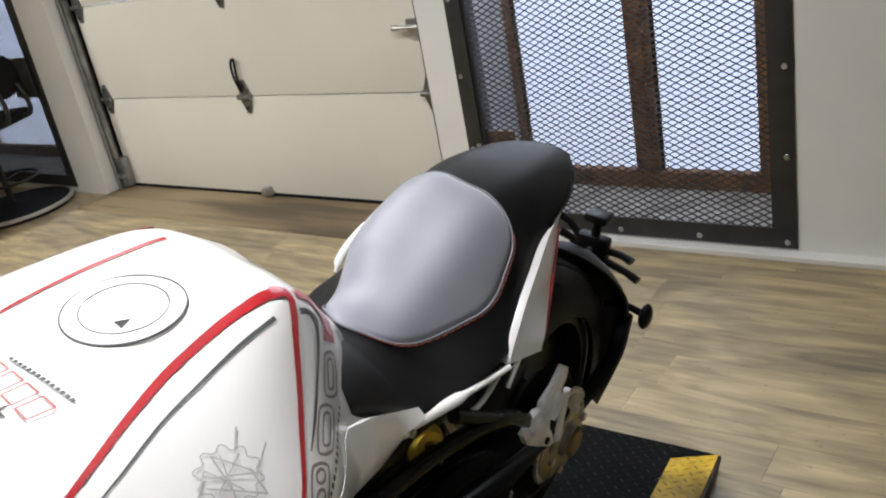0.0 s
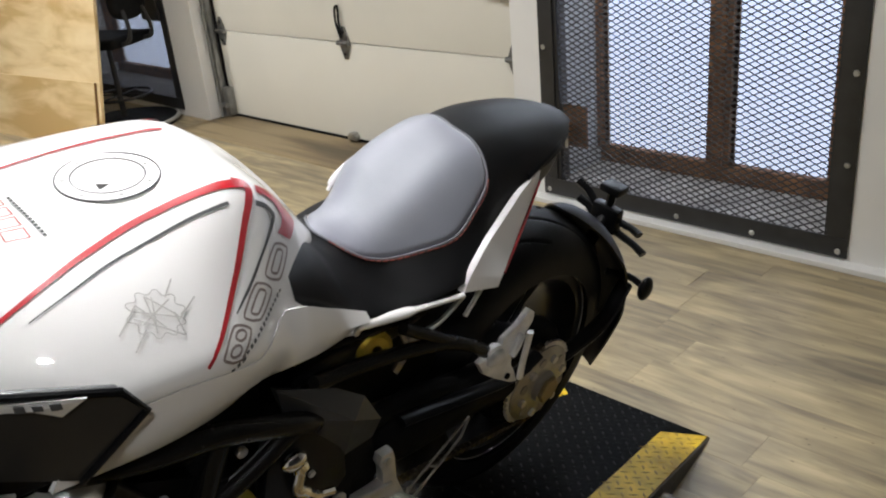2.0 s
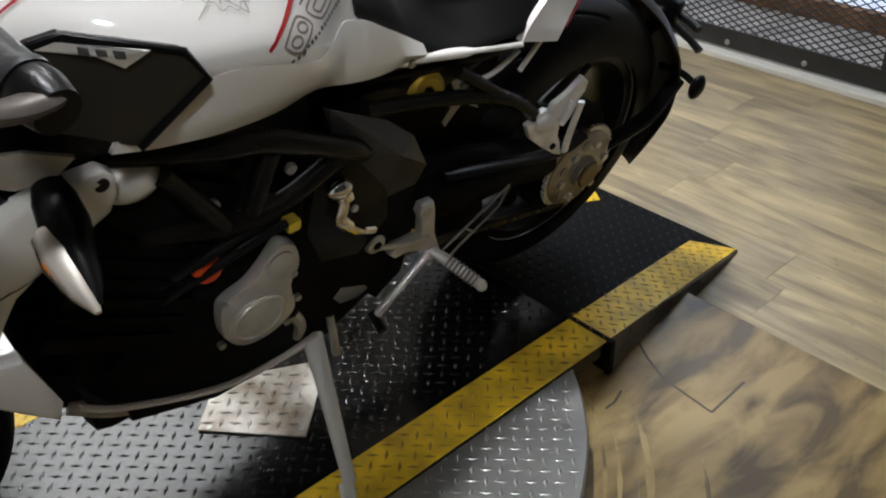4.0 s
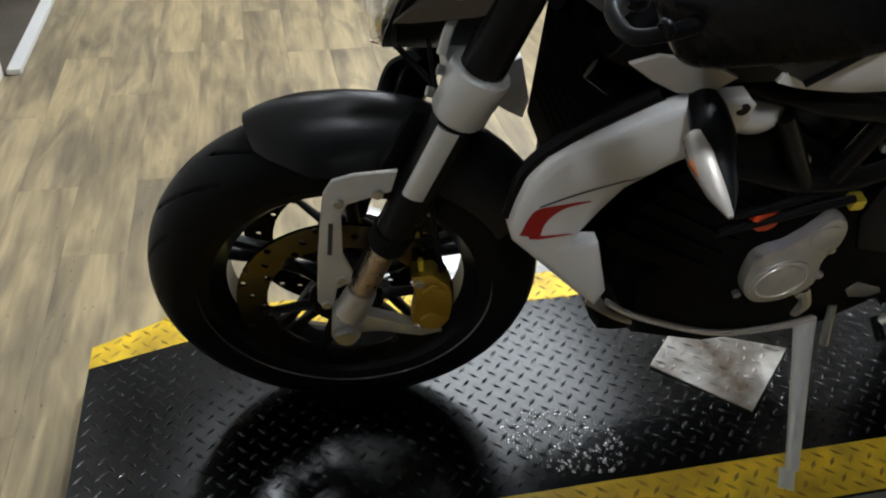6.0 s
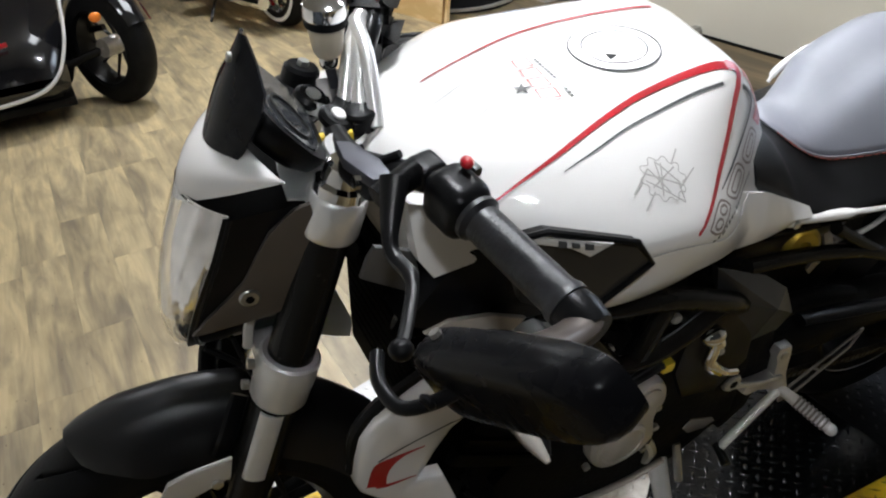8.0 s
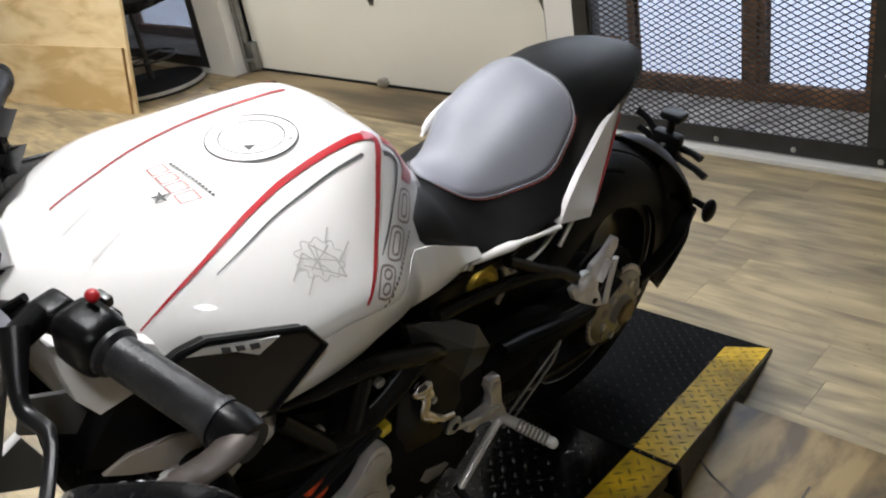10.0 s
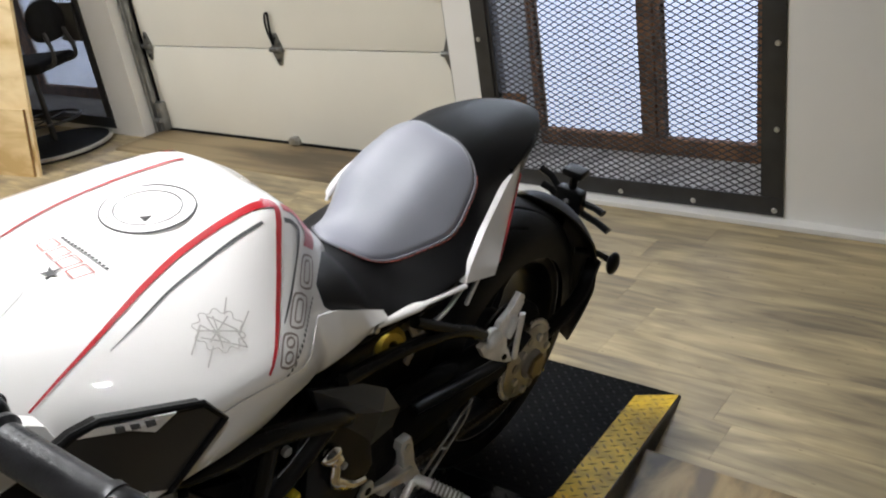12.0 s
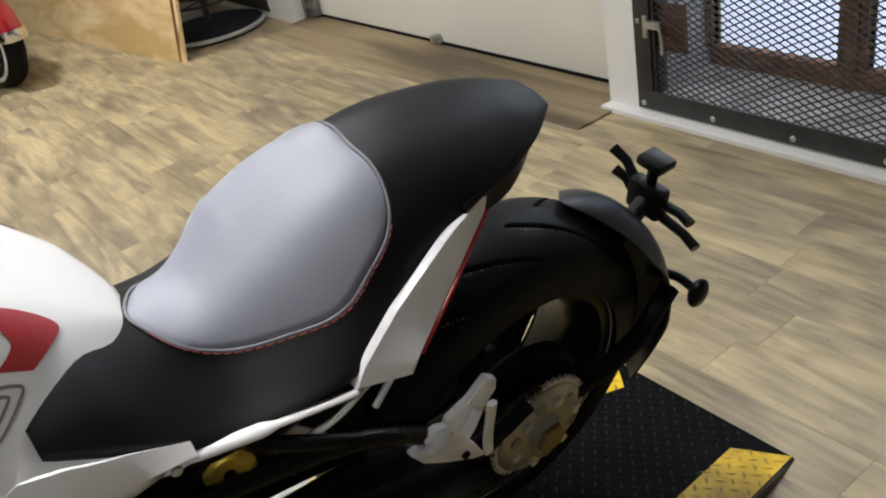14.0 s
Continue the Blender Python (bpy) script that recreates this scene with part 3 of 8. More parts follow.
M_SEAT = mat("black_seat_vinyl", (0.0055, 0.0055, 0.006), 0.50, var=0.2, scale=12, bump=0.3, bscale=700, dist=0.0005, spec=0.20)
M_SEATPAD = mat("grey_seat_vinyl", (0.195, 0.200, 0.240), 0.56, 0.0, var=0.10, scale=10, bump=0.2, bscale=650, dist=0.0004, spec=1.0)
M_SEATPAD.node_tree.nodes["Principled BSDF"].inputs["Sheen Weight"].default_value = 0.5
M_SEATPAD.node_tree.nodes["Principled BSDF"].inputs["Sheen Roughness"].default_value = 0.45
M_CASTPALE = mat("pale_cast_metal", (0.74, 0.73, 0.72), 0.42, 0.3, var=0.2, scale=30, bump=0.2, bscale=150)
M_STITCH = mat("red_stitching", (0.30, 0.06, 0.04), 0.6)
M_PIPING = mat("grey_piping", (0.16, 0.16, 0.18), 0.5)
M_LENS = glass("clear_lens", (0.97, 0.98, 1.0), 0.02)
M_LENS.node_tree.nodes["Principled BSDF"].inputs["IOR"].default_value = 1.12
M_LENS.node_tree.nodes["Principled BSDF"].inputs["Coat Weight"].default_value = 0.7
M_SMOKE = mat("smoked_screen", (0.008, 0.008, 0.009), 0.16, spec=0.12, var=0.3, scale=60, bump=0.05, bscale=200)
M_AMBER = mat("amber_lens", (0.75, 0.20, 0.02), 0.2, var=0.1, coat=0.6)
M_ORANGE = mat("orange_plastic", (0.70, 0.07, 0.01), 0.45)
M_YELPLAST = mat("yellow_plastic", (0.65, 0.48, 0.03), 0.45)
M_DISCSTEEL = mat("brake_disc_steel", (0.13, 0.115, 0.09), 0.26, 1.0, var=0.25, scale=25)
M_GRIP = mat("worn_grip_rubber", (0.014, 0.014, 0.016), 0.36, spec=0.35, var=0.6, scale=60, bump=0.4, bscale=120)
M_GAUGE = mat("gauge_glass", (0.03, 0.032, 0.036), 0.12, var=0.2, coat=0.8)

M_MIRSHELL = mat("mirror_shell_black", (0.005, 0.005, 0.006), 0.27, spec=0.08, var=0.15)

BIKE = empty("motorcycle", pose(-0.37, 0, 0.13, 0, 15, 0), "white naked sports motorcycle with red stripes leaning on its side stand", "motorcycle")


def V(u, v, w):
    """Bike coordinates: forward, left, up."""
    return Vector((v, -u, w))


AX = Vector((1, 0, 0))     # towards the bike's left


# the front end stands turned a little to the bike's right
STEER_AT = V(0.44, 0, 0.90)
STEER = Matrix.Translation(Vector((-0.020, 0.004, 0))) @ Matrix.Translation(STEER_AT) @ Matrix.Rotation(radians(-8), 4, V(-0.352, 0, 1).normalized()) @ Matrix.Translation(-STEER_AT)

HEADTURN = Matrix.Translation(V(0.0, 0.004, 0.0)) @ Matrix.Translation(V(0.50, 0, 0)) @ Matrix.Rotation(radians(-7), 4, 'Z') @ Matrix.Translation(-V(0.50, 0, 0))


def bplate(outline, v0, v1, bevel=0.0, bm=None):
    """A plate from an outline of (forward, up), thick from v0 to v1."""
    return prism([(-u, w) for u, w in outline], v0, v1, 0, bevel, bm)


def bbox(lo, hi, bevel=0.0, bm=None, m=None):
    """A box by (forward, left, up) corners."""
    return box((min(lo[1], hi[1]), -max(lo[0], hi[0]), min(lo[2], hi[2])), (max(lo[1], hi[1]), -min(lo[0], hi[0]), max(lo[2], hi[2])), bevel, bm, m)


def btube(pts, r, n=10, bm=None, k=6, flat=1.0):
    return tube(spline([V(*p) for p in pts], k) if len(pts) > 2 and k > 1 else [V(*p) for p in pts], r, n, bm, flat)


def tyre_mesh(centre, R, width, rim_r, groove):
    """A tyre with cut grooves in its crown."""
    prof = []
    half = width / 2
    side = R - rim_r
    N = 84
    for i in range(N + 1):
        a = math.pi * i / N
        x = -math.cos(a) * half
        r = rim_r + side * (math.sin(a) ** 0.62)
        prof.append((r, x))
    nseg = 640
    bm = bmesh.new()
    rings = []
    for j in range(nseg):
        q = 2 * math.pi * j / nseg
        d = Vector((0, math.cos(q), math.sin(q)))
        ring = []
        for r, x in prof:
            cut = groove(q * R, x / half) if r > rim_r + side * 0.72 else 0
            ring.append(bm.verts.new(Vector(centre) + d * (r - 0.0075 * cut) + AX * x))
        rings.append(ring)
    for j in range(nseg):
        a, b = rings[j], rings[(j + 1) % nseg]
        for i in range(len(prof) - 1):
            bm.faces.new((a[i], a[i + 1], b[i + 1], b[i]))
    bmesh.ops.recalc_face_normals(bm, faces=bm.faces)
    return bm


def sweep_groove(pitch, slant, bend, gap):
    def g(s, x):
        ax = abs(x)
        if ax < gap or ax > 0.9:
            return 0
        side = 0 if x > 0 else pitch * 0.5
        p = (s + side + slant * (ax - gap) + bend * (ax - gap) ** 2) % pitch
        p = min(p, pitch - p)
        return min(1.0, max(0.0, 1.9 - p / 0.0034))
    return g


# ---- wheels ----
FA, RA = V(0.650, 0, 0.293), V(-0.707, 0, 0.315)


def rim_mesh(centre, r, half, lip=0.012):
    prof = [(r, -half), (r + 0.006, -half), (r + 0.006, -half + 0.006), (r - 0.012, -half + 0.016), (r - 0.022, -half * 0.4), (r - 0.022, half * 0.4), (r - 0.012, half - 0.016), (r + 0.006, half - 0.006),
            (r + 0.006, half), (r, half), (r - 0.014, half - 0.002), (r - 0.036, half * 0.45), (r - 0.036, -half * 0.45), (r - 0.014, -half + 0.002)]
    return lathe(prof, 72, centre, AX)


def drilled_disc(centre, r0, r1, v0, th, parent, holes=36):
    """A brake disc: a flat ring with rows of drilled holes, on a black carrier."""
    bm = bmesh.new()
    n = holes
    rows = 3
    # ring of quads with octagonal holes cut out
    for j in range(n):
        for i in range(rows):
            ra, rb = r0 + (r1 - r0) * i / rows, r0 + (r1 - r0) * (i + 1) / rows
            qa, qb = 2 * math.pi * j / n, 2 * math.pi * (j + 1) / n
            hole = (i + j) % 3 == 0
            for v in (v0, v0 + th):
                def P(r, q):
                    return Vector(centre) + Vector((0, math.cos(q), math.sin(q))) * r + AX * v
                corners = [P(ra, qa), P(ra, qb), P(rb, qb), P(rb, qa)]
                if not hole:
                    bm.faces.new([bm.verts.new(c) for c in corners])
                else:
                    mid = (ra + rb) / 2
                    qm = (qa + qb) / 2
                    c0 = P(mid, qm)
                    inner = []
                    for s in range(8):
                        a = radians(-112.5 - 45 * s + 180)
                        e_r, e_q = Vector((0, math.cos(qm), math.sin(qm))), Vector((0, -math.sin(qm), math.cos(qm)))
                        inner.append(c0 + (e_r * math.cos(a) + e_q * math.sin(a)) * 0.0052)
                    outer = []
                    for s in range(4):
                        outer += [corners[s], (corners[s] + corners[(s + 1) % 4]) / 2]
                    outer = sorted(outer, key=lambda p: math.atan2((p - c0).dot(e_q), (p - c0).dot(e_r)))
                    inner = sorted(inner, key=lambda p: math.atan2((p - c0).dot(e_q), (p - c0).dot(e_r)))
                    vo, vi = [bm.verts.new(p) for p in outer], [bm.verts.new(p) for p in inner]
                    for s in range(8):
                        bm.faces.new((vo[s], vo[(s + 1) % 8], vi[(s + 1) % 8], vi[s]))
    lathe([(r1, v0), (r1, v0 + th)], n * 2, centre, AX, bm, closed=False)
    lathe([(r0, v0), (r0, v0 + th)], n * 2, centre, AX, bm, closed=False)
    bmesh.ops.remove_doubles(bm, verts=bm.verts, dist=1e-5)
    d = part("brake_disc", bm, M_DISCSTEEL, parent, "drilled steel brake disc", smooth=0)
    return d


def front_wheel():
    w = part("front_wheel", lathe([(0.018, -0.075), (0.034, -0.075), (0.034, -0.03), (0.044, -0.02), (0.044, 0.02), (0.034, 0.03), (0.034, 0.075), (0.018, 0.075)], 32, FA, AX), M_SATIN, BIKE, "black cast front wheel")
    part("tyre", tyre_mesh(FA, 0.293, 0.120, 0.218, sweep_groove(0.13, 0.10, 0.12, 0.12)), M_TYRE, w, "black sport tyre with curved grooves", 60)
    part("rim", rim_mesh(FA, 0.214, 0.052), M_SATIN, w, "gloss black rim")
    part("rim_stripe", lathe([(0.2212, 0.0525), (0.2212, 0.0535), (0.2185, 0.0545), (0.2185, 0.0525)], 90, FA, AX), M_PALELINE, w, "thin pale rim pinstripe")
    for i in range(5):
        q = radians(20 + 72 * i)
        for s in (-1, 1):
            a = Vector((0, math.cos(q + s * 0.35), math.sin(q + s * 0.35)))
            b = Vector((0, math.cos(q + s * 0.085), math.sin(q + s * 0.085)))
            bm = tube([FA + a * 0.038, FA + a * 0.075 * 0.6 + b * 0.075 * 0.4, FA + b * 0.135, FA + b * 0.196], [0.015, 0.012, 0.0095, 0.0125], 8, None, 0.8)
            part("spoke", bm, M_SATIN, w)
    for s in (-1, 1):
        d = drilled_disc(FA, 0.116, 0.160, s * 0.064 - 0.0025, 0.005, w)
        for i in range(6):
            q = radians(60 * i + 12)
            e = Vector((0, math.cos(q), math.sin(q)))
            bm = tube([FA + e * 0.05 + AX * s * 0.062, FA + e * 0.118 + AX * s * 0.064], [0.012, 0.008], 6, None, 0.4)
            disc(FA + e * 0.117 + AX * (s * 0.064 - 0.005), AX, 0.008, 0.010, 10, 0.001, bm)
            part("carrier", bm, M_SATIN, d, "black disc carrier arm")
        part("hub_flange", disc(FA + AX * (s * 0.060 - 0.004), AX, 0.056, 0.008, 30, 0.002), M_SATIN, w)


front_wheel()


def rear_wheel():
    w = part("rear_wheel", lathe([(0.02, -0.06), (0.06, -0.06), (0.07, -0.02), (0.07, 0.03), (0.058, 0.075), (0.02, 0.075)], 40, RA, AX), M_SATIN, BIKE, "black cast rear wheel")
    part("tyre", tyre_mesh(RA, 0.315, 0.182, 0.218, sweep_groove(0.155, 0.17, 0.10, 0.10)), M_TYRE, w, "wide black sport tyre with swept grooves", 60)
    part("rim", rim_mesh(RA, 0.214, 0.076), M_SATIN, w, "gloss black rim")
    part("rim_stripe", lathe([(0.2212, 0.0765), (0.2212, 0.0775), (0.2185, 0.0785), (0.2185, 0.0765)], 90, RA, AX), M_PALELINE, w, "thin pale rim pinstripe")
    for i in range(5):
        q = radians(48 + 72 * i)
        for s in (-1, 1):
            a = Vector((0, math.cos(q + s * 0.35), math.sin(q + s * 0.35)))
            b = Vector((0, math.cos(q + s * 0.09), math.sin(q + s * 0.09)))
            part("spoke", tube([RA + a * 0.06, RA + b * 0.12, RA + b * 0.198], [0.018, 0.012, 0.016], 8), M_SATIN, w)
    # sprocket, its carrier and the hub nut
    bm = bmesh.new()
    n = 41
    prof = []
    for i in range(n * 4):
        q = 2 * math.pi * i / (n * 4)
        r = (0.092, 0.097, 0.097, 0.092)[i % 4]
        prof.append((math.cos(q) * r + RA.y, math.sin(q) * r + RA.z))
    prism(prof, 0.129, 0.135, 0, 0, bm)
    sp = part("sprocket", bm, M_SILVER, w, "worn silver sprocket")
    bm = lathe([(0.022, 0.133), (0.086, 0.133), (0.086, 0.138), (0.075, 0.144), (0.060, 0.147), (0.034, 0.147), (0.032, 0.159), (0.022, 0.159)], 40, RA, AX)
    part("sprocket_carrier", bm, mat("brushed_champagne_metal", (0.33, 0.31, 0.27), 0.34, 0.75, var=0.25, scale=16), w, "champagne metal sprocket carrier")
    for i in range(6):
        q = radians(60 * i + 10)
        e = Vector((0, math.cos(q), math.sin(q)))
        part("carrier_bolt", disc(RA + e * 0.062 + AX * 0.144, AX, 0.009, 0.009, 6, 0.001), M_SILVER, w)
        part("carrier_slot", disc(RA + (Vector((0, math.cos(q + 0.52), math.sin(q + 0.52)))) * 0.064 + AX * 0.1455, AX, 0.011, 0.002, 12), M_TITAN, w)
    part("axle_nut", disc(RA + AX * 0.147, AX, 0.030, 0.020, 6, 0.003), mat("bronze_hub_nut", (0.20, 0.15, 0.08), 0.4, 0.7), w, "dull bronze hub nut")


rear_wheel()

# ---- fork and front end ----


def forkpt(w, v=0.105, off=0.0):
    return V(0.646 - (w - 0.31) * 0.352 + off, v, w + off * 0.35)


for s in (1, -1):
    v = 0.105 * s
    leg = part("fork_leg", tube([forkpt(0.47, v), forkpt(0.56, v), forkpt(0.66, v), forkpt(0.955, v)], [0.0265, 0.0275, 0.0275, 0.0255], 24), M_FRAME, BIKE, "black fork tube")
    part("fork_slider", tube([forkpt(0.305, v), forkpt(0.475, v)], 0.0175, 20), mat("bronze_fork_slider", (0.40, 0.31, 0.22), 0.28, 0.8, var=0.1), leg, "bronze fork slider")
    part("dust_seal", tube([forkpt(0.455, v), forkpt(0.475, v), forkpt(0.485, v)], [0.0265, 0.029, 0.0285], 20), M_RUBBER, leg)
    bm = tube([forkpt(0.315, v), forkpt(0.345, v), forkpt(0.365, v)], [0.0235, 0.023, 0.021], 20)
    tube([V(0.650, v * 0.72, 0.293), V(0.650, v * 1.22, 0.293)], 0.021, 20, bm)
    # radial caliper mount arm
    bm2 = bplate([(0.668, 0.285), (0.635, 0.322), (0.590, 0.304), (0.540, 0.284), (0.515, 0.288), (0.51, 0.276), (0.54, 0.267), (0.60, 0.279), (0.65, 0.275)], v - 0.012, v + 0.008, 0.003)
    foot = part("axle_clamp", bm, M_SILVER, leg, "silver axle clamp")
    part("caliper_arm", bm2, M_SILVER, foot)
    part("axle_nut", disc(V(0.650, v * 1.22, 0.293), AX * s, 0.0165, 0.010, 12, 0.002), M_ZINC, foot)
    # gold radial caliper
    bm = bplate([(0.560, 0.395), (0.530, 0.400), (0.505, 0.375), (0.498, 0.335), (0.500, 0.300), (0.515, 0.272), (0.545, 0.268), (0.556, 0.30), (0.552, 0.345)], s * 0.078 - 0.0 if s > 0 else -0.112, 0.112 if s > 0 else -0.078, 0.008)
    cal = part("caliper", bm, M_GOLD, BIKE, "gold radial brake caliper")
    for w_ in (0.305, 0.365):
        part("caliper_piston_cap", disc(V(0.527, s * 0.112, w_), AX * s, 0.017, 0.007, 18, 0.002), M_GOLD, cal)
    part("bleed_nipple", tube([V(0.545, s * 0.098, 0.395), V(0.548, s * 0.098, 0.418)], 0.004, 8), M_YELPLAST, cal)
    for w_, u_ in ((0.29, 0.548), (0.385, 0.548)):
        part("caliper_bolt", disc(V(u_, s * 0.112, w_), AX * s, 0.007, 0.006, 6, 0.001), M_ZINC, cal)
    # fork protector: a pale strap plate beside the leg
    if s > 0:
        bm = bplate([(0.585, 0.597), (0.592, 0.564), (0.645, 0.542), (0.654, 0.526), (0.653, 0.451), (0.640, 0.414), (0.643, 0.395), (0.661, 0.383), (0.667, 0.347), (0.679, 0.340), (0.689, 0.355), (0.686, 0.441), (0.679, 0.529), (0.676, 0.558), (0.665, 0.579), (0.639, 0.589)], 0.112, 0.120, 0.003)
        pr = part("fork_guard", bm, M_SILVERW, leg, "pale silver fork guard plate")
    bm = tube([forkpt(0.560, v * 1.19, 0.006), forkpt(0.665, v * 1.19, 0.006)], 0.0165, 14, None, 0.55)
    part("fork_strip", bm, M_SILVERW, leg, "silver fork strip")

for u_, w_ in ((0.657, 0.546), (0.609, 0.562), (0.655, 0.403), (0.676, 0.352)):
    part("guard_bolt", disc(V(u_, 0.120, w_), AX, 0.0075, 0.005, 12, 0.001), M_ZINC, BIKE)
part("guard_mark", bplate([(0.664, 0.509), (0.670, 0.510), (0.673, 0.452), (0.667, 0.451)], 0.1202, 0.1208), M_GREYLINE, BIKE)

# triple clamps
ltc = part("lower_triple_clamp", bbox((0.47, -0.075, 0.685), (0.535, 0.075, 0.725), 0.01), M_SILVERW, BIKE, "pale silver lower fork clamp")
for s in (1, -1):
    part("clamp_ring", tube([forkpt(0.672, 0.105 * s), forkpt(0.678, 0.105 * s), forkpt(0.700, 0.105 * s), forkpt(0.703, 0.105 * s), forkpt(0.735, 0.105 * s), forkpt(0.738, 0.105 * s)], [0.031, 0.0345, 0.0345, 0.036, 0.036, 0.033], 28), M_SILVERW, ltc)
    for w_ in (0.69, 0.72):
        part("clamp_bolt", disc(forkpt(w_, 0.105 * s, 0.036), V(1, 0, 0.3), 0.006, 0.008, 8), M_ZINC, ltc)
bm = bmesh.new()
for s in (1, -1):
    tube([forkpt(0.898, 0.105 * s), forkpt(0.903, 0.105 * s), forkpt(0.940, 0.105 * s), forkpt(0.944, 0.105 * s)], [0.030, 0.0325, 0.032, 0.029], 28, bm)
tri = [(0.475, 0.10), (0.475, -0.10), (0.41, -0.12), (0.385, -0.06), (0.37, 0.0), (0.385, 0.06), (0.41, 0.12)]
prism([(v_, -u_) for u_, v_ in tri], 0.925, 0.945, 2, 0.004, bm)
top = part("upper_triple_clamp", bm, M_POLISHED, BIKE, "polished aluminium upper fork clamp")
for u_, v_ in ((0.430, -0.052), (0.412, -0.062), (0.394, -0.058)):
    part("clamp_slot", tube([V(u_, v_ - 0.022, 0.9455), V(u_ + 0.004, v_ + 0.020, 0.9455)], 0.0055, 10, None, 0.25), M_ENGINE, top, "dark lightening slot")
part("stem_ring", lathe([(0.028, 0.945), (0.036, 0.945), (0.035, 0.952), (0.029, 0.952)], 36, V(0.40, 0, 0), (0, 0, 1)), M_CHROME, top, "bright stem ring")
for s in (1, -1):
    part("fork_cap", tube([forkpt(0.940, 0.105 * s), forkpt(0.954, 0.105 * s), forkpt(0.958, 0.105 * s), forkpt(0.974, 0.105 * s), forkpt(0.978, 0.105 * s)], [0.029, 0.028, 0.023, 0.022, 0.018], 12), M_CHROME if s > 0 else M_BLKPLASTIC, top, "bright fork cap" if s > 0 else "black fork cap")
    part("fork_adjuster", tube([forkpt(0.976, 0.105 * s), forkpt(0.984, 0.105 * s)], [0.008, 0.007], 6), M_ZINC, top, "small adjuster")
part("stem_nut", disc(V(0.40, 0, 0.944), (0, 0, 1), 0.026, 0.012, 24, 0.003), M_CHROME, top, "chrome stem nut")
bm = bbox((0.37, -0.02, 0.946), (0.385, 0.02, 0.964), 0.004)
disc(V(0.372, 0, 0.946), (0, 0, 1), 0.019, 0.024, 18, 0.003, bm)
part("ignition_lock", bm, M_BLKPLASTIC, top)
# slotted handlebar risers
for s in (1, -1):
    bm = btube([(0.412, 0.045 * s, 0.945), (0.405, 0.05 * s, 0.958)], [0.020, 0.020], 16, None, 1)
    part("bar_riser", bm, M_POLISHED, top)

# dark bar clamps with pale bolts, one beside a yellow tag
for u_, v_ in ((0.418, -0.052), (0.402, 0.000)):
    cl = part("bar_clamp", disc(V(u_, v_, 0.958), V(-0.5, 0.25, 1), 0.020, 0.014, 24, 0.004), M_BLKPLASTIC, top, "black handlebar clamp")
    part("clamp_bolt", disc(V(u_, v_, 0.958) + V(-0.5, 0.25, 1).normalized() * 0.013, V(-0.5, 0.25, 1), 0.009, 0.004, 16, 0.001), M_SILVERW, cl, "pale bolt head")
part("yellow_tag", bbox((0.385, 0.012, 0.946), (0.425, 0.024, 0.958), 0.003), M_YELPLAST, top, "yellow tag")

# front mudguard over the tyre
bm = bmesh.new()
rings = []
NF = 26
for i in range(NF + 1):
    f = i / NF
    q = radians(66 + 82 * f)
    half = 0.070 * (0.45 + 0.55 * min(1, f / 0.16) ** 0.6)
    e = Vector((0, -math.cos(q), math.sin(q)))
    ring = []
    for j in range(15):
        a = (j / 14 - 0.5) * 2
        drop = 0.075 * abs(a) ** 2.4 * (0.45 + 0.55 * min(1, f / 0.2))
        ring.append(FA + e * (0.320 + 0.006 * math.sin(min(1, f * 1.6) * math.pi * 0.5) - drop) + AX * a * half)
    rings.append(ring)
skin(rings, False, bm, wrap=False)
bmesh.ops.solidify(bm, geom=bm.faces[:], thickness=0.004)
fend = part("front_mudguard", bm, mat("satin_black_mudguard", (0.006, 0.006, 0.0065), 0.34, spec=0.38, var=0.2, scale=14), BIKE, "satin black front mudguard", 60)
bm = bmesh.new()
rings = []
for q in (112, 114, 116, 118):
    e = Vector((0, -math.cos(radians(q)), math.sin(radians(q))))
    rings.append([FA + e * (0.328 - 0.075 * abs(a) ** 2.4 + (0.0015 if q in (114, 116) else -0.003)) + AX * a * 0.0705 for a in [(j / 14 - 0.5) * 2 for j in range(15)]])
skin(rings, False, bm, wrap=False)
part("mudguard_band", bm, M_SATIN, fend, "", 60)
for s in (1, -1):
    bm = btube([(0.60, 0.07 * s, 0.55), (0.585, 0.085 * s, 0.60), (0.56, 0.06 * s, 0.64)], 0.012, 8, None, 4, 0.5)
    part("mudguard_stay", bm, M_BLKPLASTIC, fend)

# headlight
hl = [(0.618, 0.718, 0.012), (0.620, 0.745, 0.034), (0.617, 0.78, 0.052), (0.607, 0.83, 0.067), (0.592, 0.88, 0.076), (0.568, 0.945, 0.076)]
hl = [(p.x, p.y, p.z) for p in spline([(a, b, c) for a, b, c in hl], 4)]


def lamp_face(u_, w_, h_, q, back=0.0):
    """A point of the lens: q runs from the bike's left rim over the nose to its right rim."""
    rise = min(1.0, (w_ - 0.718) / 0.06)
    deep = 0.030 + 0.013 * min(1.0, (w_ - 0.718) / 0.18)
    k = math.cos(radians(q))
    return V(u_ + 0.009 * rise - deep * abs(k) ** 2.2 - back, (h_ - back * 0.35) * k, w_)


bm = bmesh.new()
skin([[lamp_face(*r_, q) for q in range(0, 181, 15)] for r_ in hl], False, bm, wrap=False)
bmesh.ops.solidify(bm, geom=bm.faces[:], thickness=0.003)
head = part("headlight", box((-0.001, -0.56, 0.80), (0.001, -0.55, 0.81)), M_SATIN, BIKE, "tapered headlight with a clear lens")
part("lens", bm, M_LENS, head, "clear headlight lens", 60).visible_shadow = False
